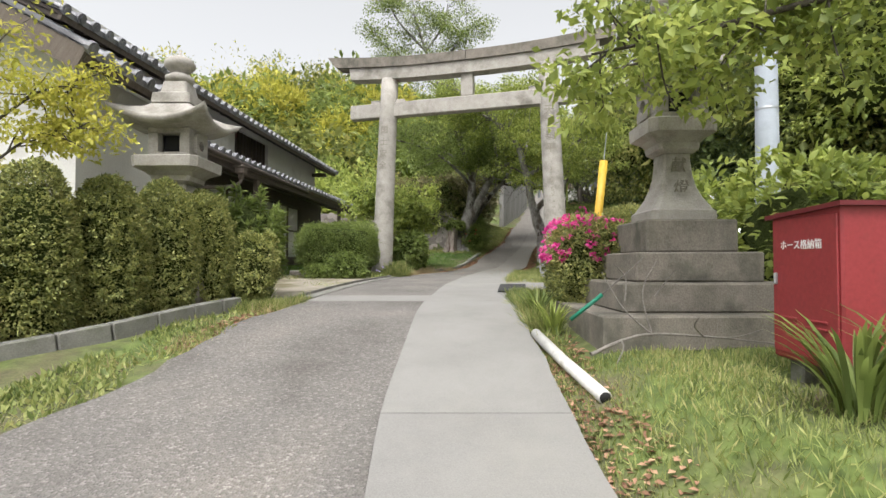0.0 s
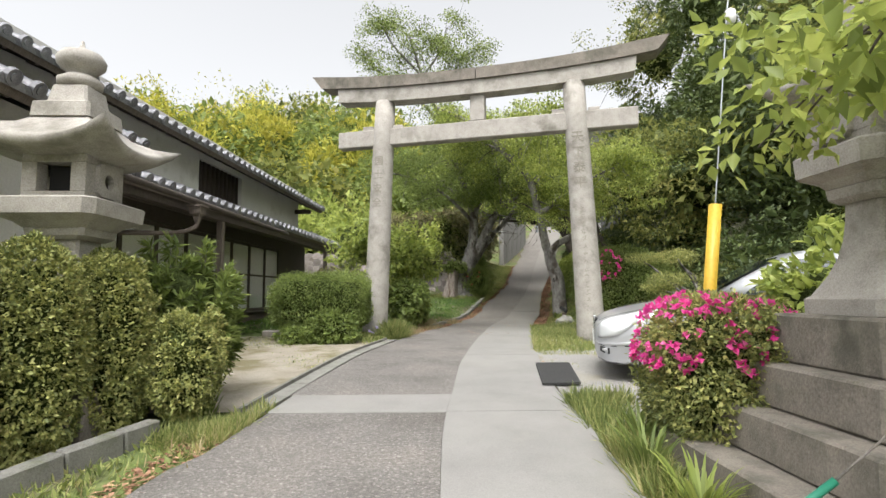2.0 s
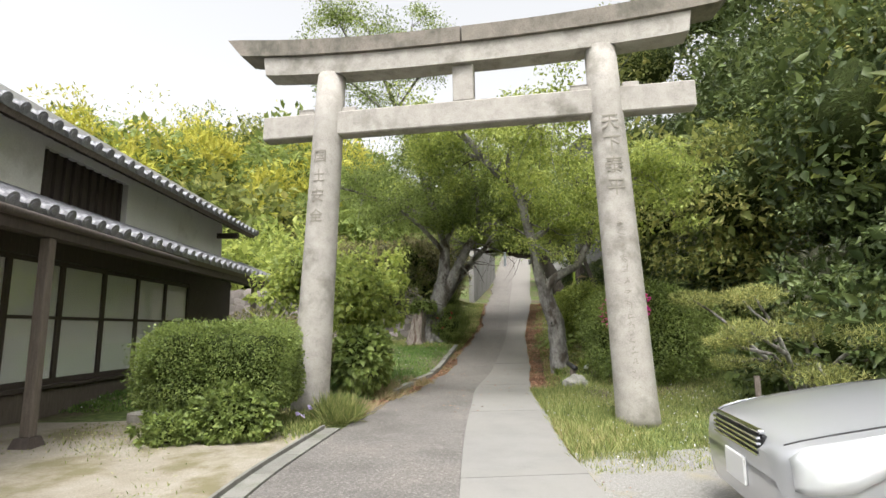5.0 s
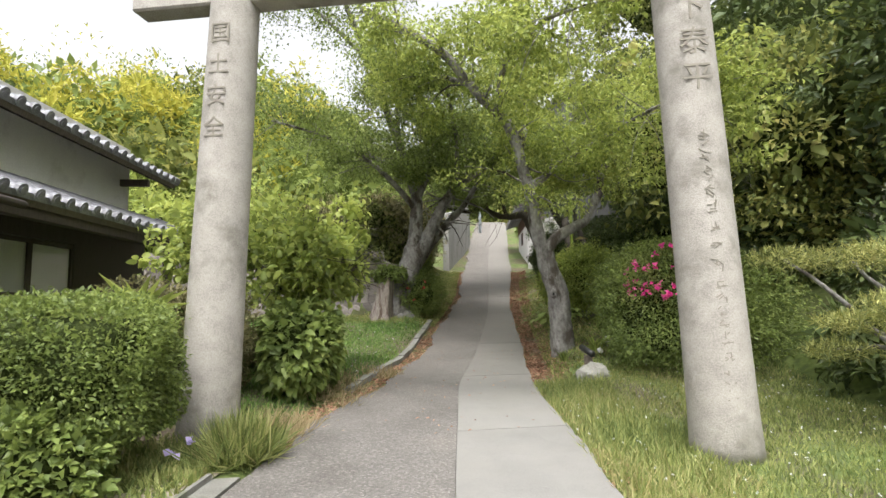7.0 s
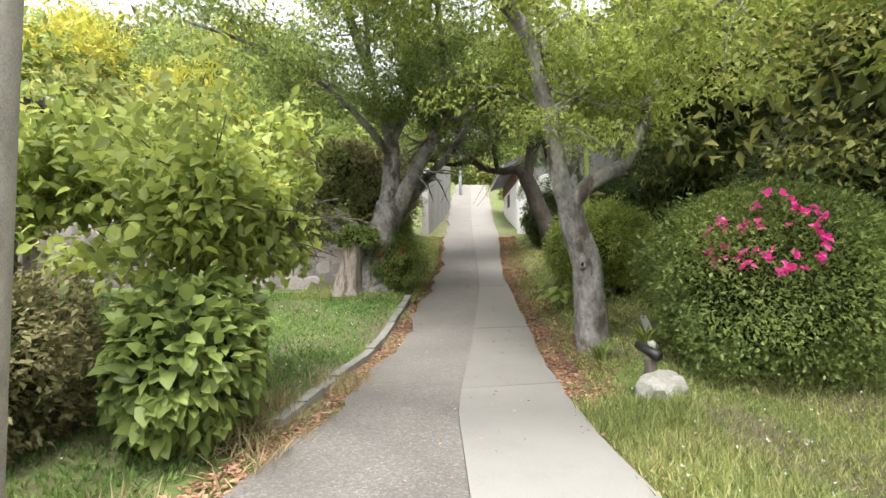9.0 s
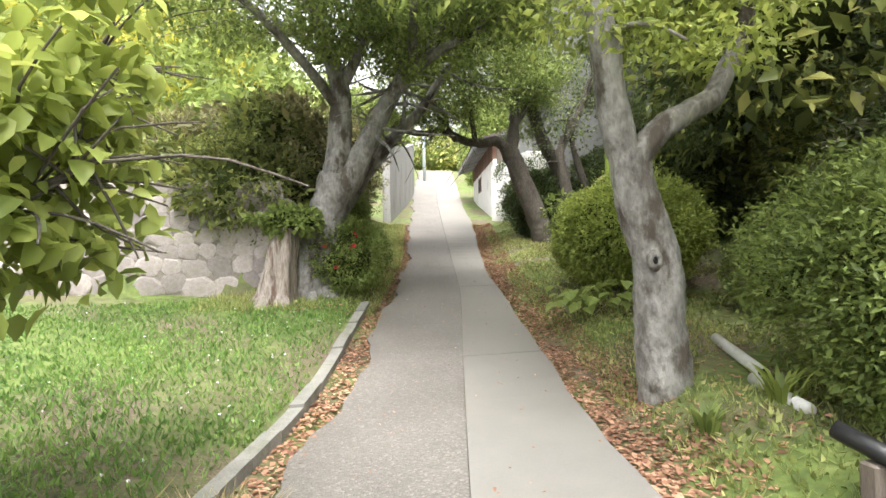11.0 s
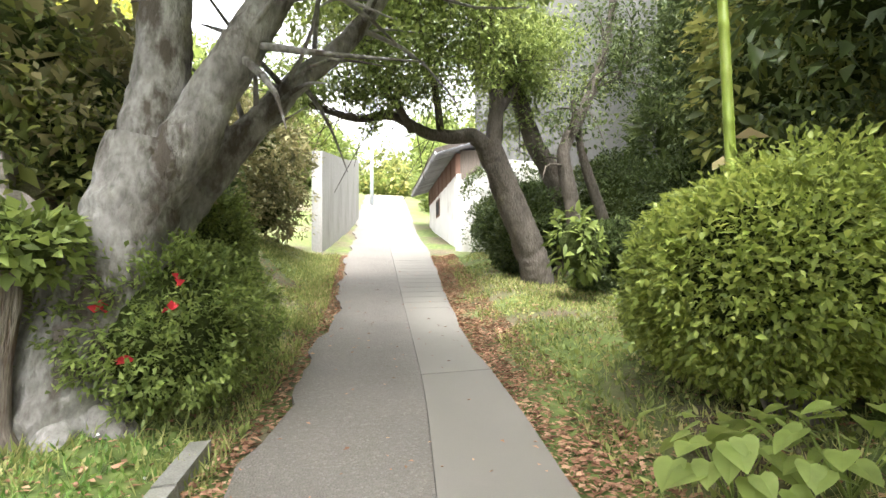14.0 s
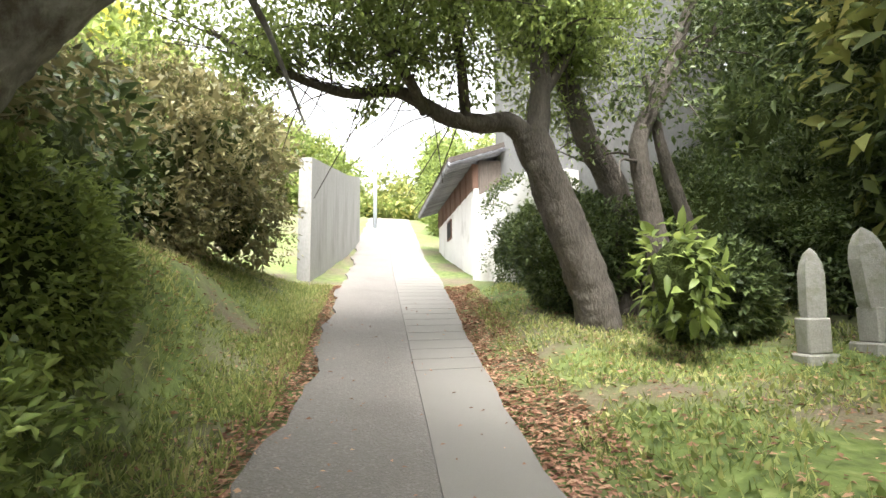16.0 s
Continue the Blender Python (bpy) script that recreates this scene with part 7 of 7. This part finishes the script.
cover("dry_grass", [blades(dry, 0.20, 0.008, g, 1.1, 0.5), blades(dry2, 0.13, 0.008, g, 1.1, 0.5)], GRASS_DRY, "withered straw-coloured grass at the lane's edge", "dry grass")
lt = [flat_leaves(place(n, a, b, s, d0, d1, g, 0.0, pw), 0.055, 0.028, g) for n, a, b, s, d0, d1, pw in (
    (16000, 15.5, 30.0, 1, -0.04, 0.62, 1.0), (5000, 16, 28, 1, 0.5, 3.6, 1.0), (9000, 13.0, 30.0, -1, -0.08, 0.34, 1.0), (2600, 20.5, 27, -1, 0.2, 2.0, 1.0), (900, 9.5, 15.5, 1, -0.05, 0.25, 1.0), (800, 4.5, 7.0, -1, -0.1, 0.3, 1.0), (800, 2.2, 5.0, 1, -0.02, 0.35, 1.0))]
cover("leaf_litter", lt, LITTER, "fallen brown leaves along the lane's edges", "leaf litter")
y = g.uniform(13, 28, 260)
x = left_x(y) + (right_x(y) - left_x(y)) * g.random(260)
cover("scattered_leaves", [flat_leaves(np.stack([x, y, road_z(y) + 0.004], -1), 0.035, 0.018, g)], LITTER, "a few dry leaves on the paving", "leaf litter")


def strap_clump(x, y, n, length, width, seed, label, mat=LEAF_MID, name="strap_leaf_clump", lean=0.45):
    """A clump of long arching strap leaves, each a folded ribbon."""
    g = rng(seed)
    z = float(land(x, y))
    t = thing(name, pose(x, y, z), label, "plant")
    ch = []
    for i in range(n):
        a, l = g.uniform(0, 6.28), length * g.uniform(0.6, 1.2)
        o = np.array([math.cos(a), math.sin(a), 0])
        sd = np.array([-math.sin(a), math.cos(a), 0])
        u = np.linspace(0, 1, 6)
        b = o * g.uniform(0, 0.10)
        line = b + o * (lean * l * u[:, None] ** 1.5 * g.uniform(0.5, 1.4)) + np.array([0, 0, 1]) * (l * (u - 0.45 * lean * 1.6 * u**2.4))[:, None]
        w = (width * 0.5 * np.sin(np.pi * (0.12 + 0.86 * u)))[:, None]
        V = np.stack([line - sd * w, line + np.array([0, 0, -0.15]) * w, line + sd * w], 1).reshape(-1, 3)
        F = [[3 * k + j, 3 * k + j + 1, 3 * k + j + 4, 3 * k + j + 3] for k in range(5) for j in (0, 1)]
        ch.append((V, np.array(F)))
    leaves("leaf_blades", ch, mat, t)
    return t


strap_clump(1.05, 5.05, 70, 0.42, 0.022, 210, "clump of arching green strap leaves at the lantern base", LEAF_BRIGHT)
strap_clump(1.0, 5.6, 60, 0.42, 0.022, 211, "clump of arching green strap leaves at the lantern base", LEAF_MID)
strap_clump(1.15, 6.1, 50, 0.40, 0.022, 212, "clump of arching green strap leaves under the azalea", LEAF_MID)
strap_clump(1.85, 2.35, 60, 0.60, 0.03, 213, "tall clump of arching strap leaves before the hose box", LEAF_MID)
strap_clump(2.15, 2.25, 50, 0.62, 0.03, 214, "tall clump of arching strap leaves before the hose box", LEAF_MID)
strap_clump(-2.35, 7.0, 40, 0.28, 0.02, 215, "small clump of strap leaves at the hedge end", LEAF_MID)
strap_clump(3.05, 16.6, 36, 0.24, 0.03, 216, "bright weeds at the grey tree's foot", LEAF_MID)
strap_clump(3.55, 16.5, 36, 0.30, 0.035, 217, "bright weeds at the grey tree's foot", LEAF_BRIGHT)


def rosette(x, y, z, n, length, seed):
    g = rng(seed)
    t = thing("rosette_plant", pose(x, y, z), "pale yellow-green rosette of long leaves above the hedge", "plant")
    part("stem", tube_mesh("stem", [(0, 0, -1.1), (0, 0, 0)], [0.03, 0.025], TWIG, 8), TWIG, t)
    p = np.zeros((n, 3)) + [0, 0, -0.02]
    a = np.linspace(0, 6.28 * 3, n)
    d = np.stack([np.cos(a), np.sin(a), np.linspace(0.1, 1.2, n)], -1)
    leaves("foliage", [leaf_arrays(p, d, length, length * 0.2, g, 0.12, 0.0, 0.2)], LEAF_BRIGHT, t)


rosette(-2.15, 13.45, 2.12, 26, 0.42, 220)
rosette(-2.75, 13.4, 2.0, 18, 0.34, 221)


def heart_plant(x, y, seed):
    g = rng(seed)
    z = float(land(x, y))
    t = thing("heart_leaf_plant", pose(x, y, z), "low plant with large bright heart-shaped leaves", "plant")
    ol = [(0, -0.10), (0.22, -0.22), (0.46, -0.10), (0.52, 0.16), (0.40, 0.46), (0.20, 0.76), (0, 1.0)]
    ol = ol + [(-a, b) for a, b in ol[-2:0:-1]]
    for i in range(40):
        a, r, h = g.uniform(0, 6.28), 0.38 * math.sqrt(g.random()), g.uniform(0.14, 0.40)
        s = g.uniform(0.10, 0.165)
        bm = bmesh.new()
        mid = bm.verts.new((0, 0.25, 0.0))
        vs = [bm.verts.new((x2, y2, 0.16 * abs(x2) - 0.12 * y2 * y2)) for x2, y2 in ol]
        for k in range(len(vs)):
            bm.faces.new((mid, vs[k], vs[(k + 1) % len(vs)]))
        part("leaf", bm, LEAF_MID, t, at=pose(r * math.cos(a), r * math.sin(a), h, g.uniform(-38, -8), g.uniform(-15, 15), math.degrees(a) - 90 + g.uniform(-30, 30)) @ Matrix.Scale(s, 4))
    leaves("stems", [tube_arrays([(0, 0, -0.03), (0.2 * math.cos(a), 0.2 * math.sin(a), 0.28)], [0.006, 0.004], 5) for a in np.linspace(0, 6, 9)], LEAF_MID, t)


heart_plant(3.88, 19.62, 230)
heart_plant(4.22, 19.3, 231)

# bamboo stalk in the clipped shrub
t = thing("bamboo_stalk", pose(4.8, 20.3, 1.7), "single green bamboo stalk rising from the shrub", "bamboo")
BAMBOO = surface("green_bamboo", [(0.3, (0.16, 0.24, 0.03)), (0.6, (0.27, 0.34, 0.06))], 4, 0.4, 0.05, 40, (0.30, 0.33, 0.12), 3, (0.55, 0.7), stretch=(3, 3, 0.5))
prof = []
for i in range(22):
    z = i * 0.34
    prof += [(0.040 - 0.0006 * i, z), (0.040 - 0.0006 * i, z + 0.30), (0.045 - 0.0006 * i, z + 0.325)]
part("culm", lathe_bm(prof, 12), BAMBOO, t)
part("dry_sheath", mesh_from("s", [(0.03, 0, 1.9), (0.22, 0.02, 2.0), (0.42, 0.0, 1.94), (0.2, 0.07, 1.93), (-0.03, 0, 1.72), (-0.2, -0.02, 1.65), (-0.12, 0.05, 1.72), (-0.02, 0.04, 1.78)], [(0, 1, 2, 3), (4, 5, 6, 7)], GRASS_DRY), GRASS_DRY, t, "dry papery sheath")

# pruned pine clouds beside the gate
t = thing("pruned_pine", pose(5.2, 12.6, 0.95), "low pruned pine with flat cloud-like tufts", "tree")
g = rng(240)
pads, wood = [], []
for i in range(20):
    e = np.array([g.uniform(-1.5, 1.9), g.uniform(-0.9, 0.9), g.uniform(0.55, 1.75)])
    wood.append(tube_arrays(curve_points([(0.1, 0, -0.1), (0.15 + e[0] * 0.35, e[1] * 0.3, 0.7), e], 9) + g.normal(size=(9, 3)) * 0.02, np.linspace(0.05, 0.015, 9), 7))
    pads.append(e)
leaves("trunk", wood, BARK, t)
p, d = clump_points(np.array(pads), 900, 0.42, g, 0.32)
leaves("crown", [leaf_arrays(p, d * 0.3 + [0, 0, 0.5], 0.075, 0.011, g, 0.6, 0.0)], LEAF_HEDGE, t, "olive needle pads")
part("prop_stake", tube_mesh("stake", [(-1.05, -0.55, -0.1), (-1.05, -0.55, 0.62)], [0.035, 0.035], GREYWOOD, 8), GREYWOOD, t, "wooden prop stake")

# bits on the ground
rk = thing("rock", pose(2.95, 15.3, 1.10), "pale rough boundary stone in the grass", "rock")
bm = bmesh.new()
bmesh.ops.create_icosphere(bm, subdivisions=3, radius=1)
for v in bm.verts:
    v.co = Vector((v.co.x * 0.24, v.co.y * 0.2, max(v.co.z, -0.4) * 0.19 + 0.05)) * (1 + 0.25 * noise.noise(v.co * 2.1))
part("stone", bm, PALESTONE, rk)
wp = thing("water_pipe", pose(2.98, 15.52, 1.08), "short dark iron pipe on a weathered stake beside the stone", "pipe")
part("stake", rough(box_bm(-0.05, 0.05, -0.04, 0.04, -0.1, 0.34, 0.012), 0.008, 9), GREYWOOD, wp)
part("tube", tube_mesh("tube", [(-0.03, 0.16, 0.44), (0.0, 0.0, 0.39), (0.02, -0.10, 0.36)], [0.045, 0.045, 0.045], TRIMDARK, 14), TRIMDARK, wp, "black pipe stub")
dp = thing("old_drain_pipe", pose(0, 0, 0), "old grey drain pipe lying in the grass behind the tree", "pipe")
on_ground = lambda x, y, lift=0.04: (x, y, float(land(x, y)) + lift)
ends = on_ground(3.93, 16.98), on_ground(4.55, 18.11)
part("tube", tube_mesh("tube", [ends[0], ends[1]], [0.05] * 2, PVC, 14), PVC, dp)
# Black disc over the closed end, coloured as the pipe's inner shade.
part("bore_shade", lathe_bm([(0.001, 0), (0.043, 0), (0.043, 0.004), (0.001, 0.004)], 16), BLACK, dp, "black disc painted for the shade of an open end", at=look(Vector(ends[0]) - (Vector(ends[1]) - Vector(ends[0])).normalized() * 0.004, ends[1]))
part("split_pipe", tube_mesh("tube", [on_ground(3.78, 16.93, 0.03), on_ground(3.52, 16.28, 0.03)], [0.045, 0.045], PVC, 14), PVC, dp, "broken pale pipe end")
db = thing("fallen_branch", pose(0, 0, 0), "bare grey fallen branch leaning against the lantern steps", "branch")
g = rng(250)
ch = []
root = [(1.05, 3.75, 0.70), (1.30, 3.85, 0.78), (1.55, 3.92, 0.82), (1.95, 3.95, 0.80), (2.4, 3.9, 0.76)]
ch.append(tube_arrays(curve_points(root, 16), np.linspace(0.016, 0.005, 16), 7, 0.05))
for s, e in ((root[2], (1.22, 4.05, 1.28)), (root[2], (1.62, 4.0, 1.36)), (root[1], (1.15, 3.5, 0.68)), (root[3], (1.75, 3.6, 0.98)), (root[3], (2.2, 3.6, 0.9)), (root[4], (2.8, 3.7, 0.86)), ((1.38, 4.0, 1.06), (1.30, 4.0, 1.34)), ((1.6, 3.97, 1.1), (1.72, 3.9, 1.3))):
    m = (np.array(s) + np.array(e)) / 2 + g.normal(size=3) * 0.04
    ch.append(tube_arrays(curve_points([s, m, e], 9), np.linspace(0.008, 0.003, 9), 5))
leaves("boughs", ch, TWIG, db)
iris = thing("violet_flowers", pose(-1.42, 12.55, 1.0), "pair of pale violet flowers at the pillar's foot", "flower")
for k, top in enumerate(((0, 0, 0.22), (-0.12, -0.03, 0.16))):
    leaves("flower", [leaf_arrays(np.tile([top], (6, 1)).astype(float), np.tile([[0, -0.3, 0.2]], (6, 1)), 0.06, 0.05, rng(260 + k), 0.8, 0.0)], PETAL_VIOLET, iris)
leaves("stems", [tube_arrays([(0, 0, -0.05), (0, 0, 0.22)], [0.004] * 2, 5), tube_arrays([(-0.08, -0.02, -0.05), (-0.12, -0.03, 0.16)], [0.004] * 2, 5)], LEAF_MID, iris)
pl = thing("planter", pose(-3.5, 13.05, 1.0, 0, 0, -20), "small low stone trough beside the hedge", "planter")
part("trough", rough(box_bm(-0.28, 0.28, -0.13, 0.13, -0.02, 0.16, 0.02), 0.008), STONE, pl)
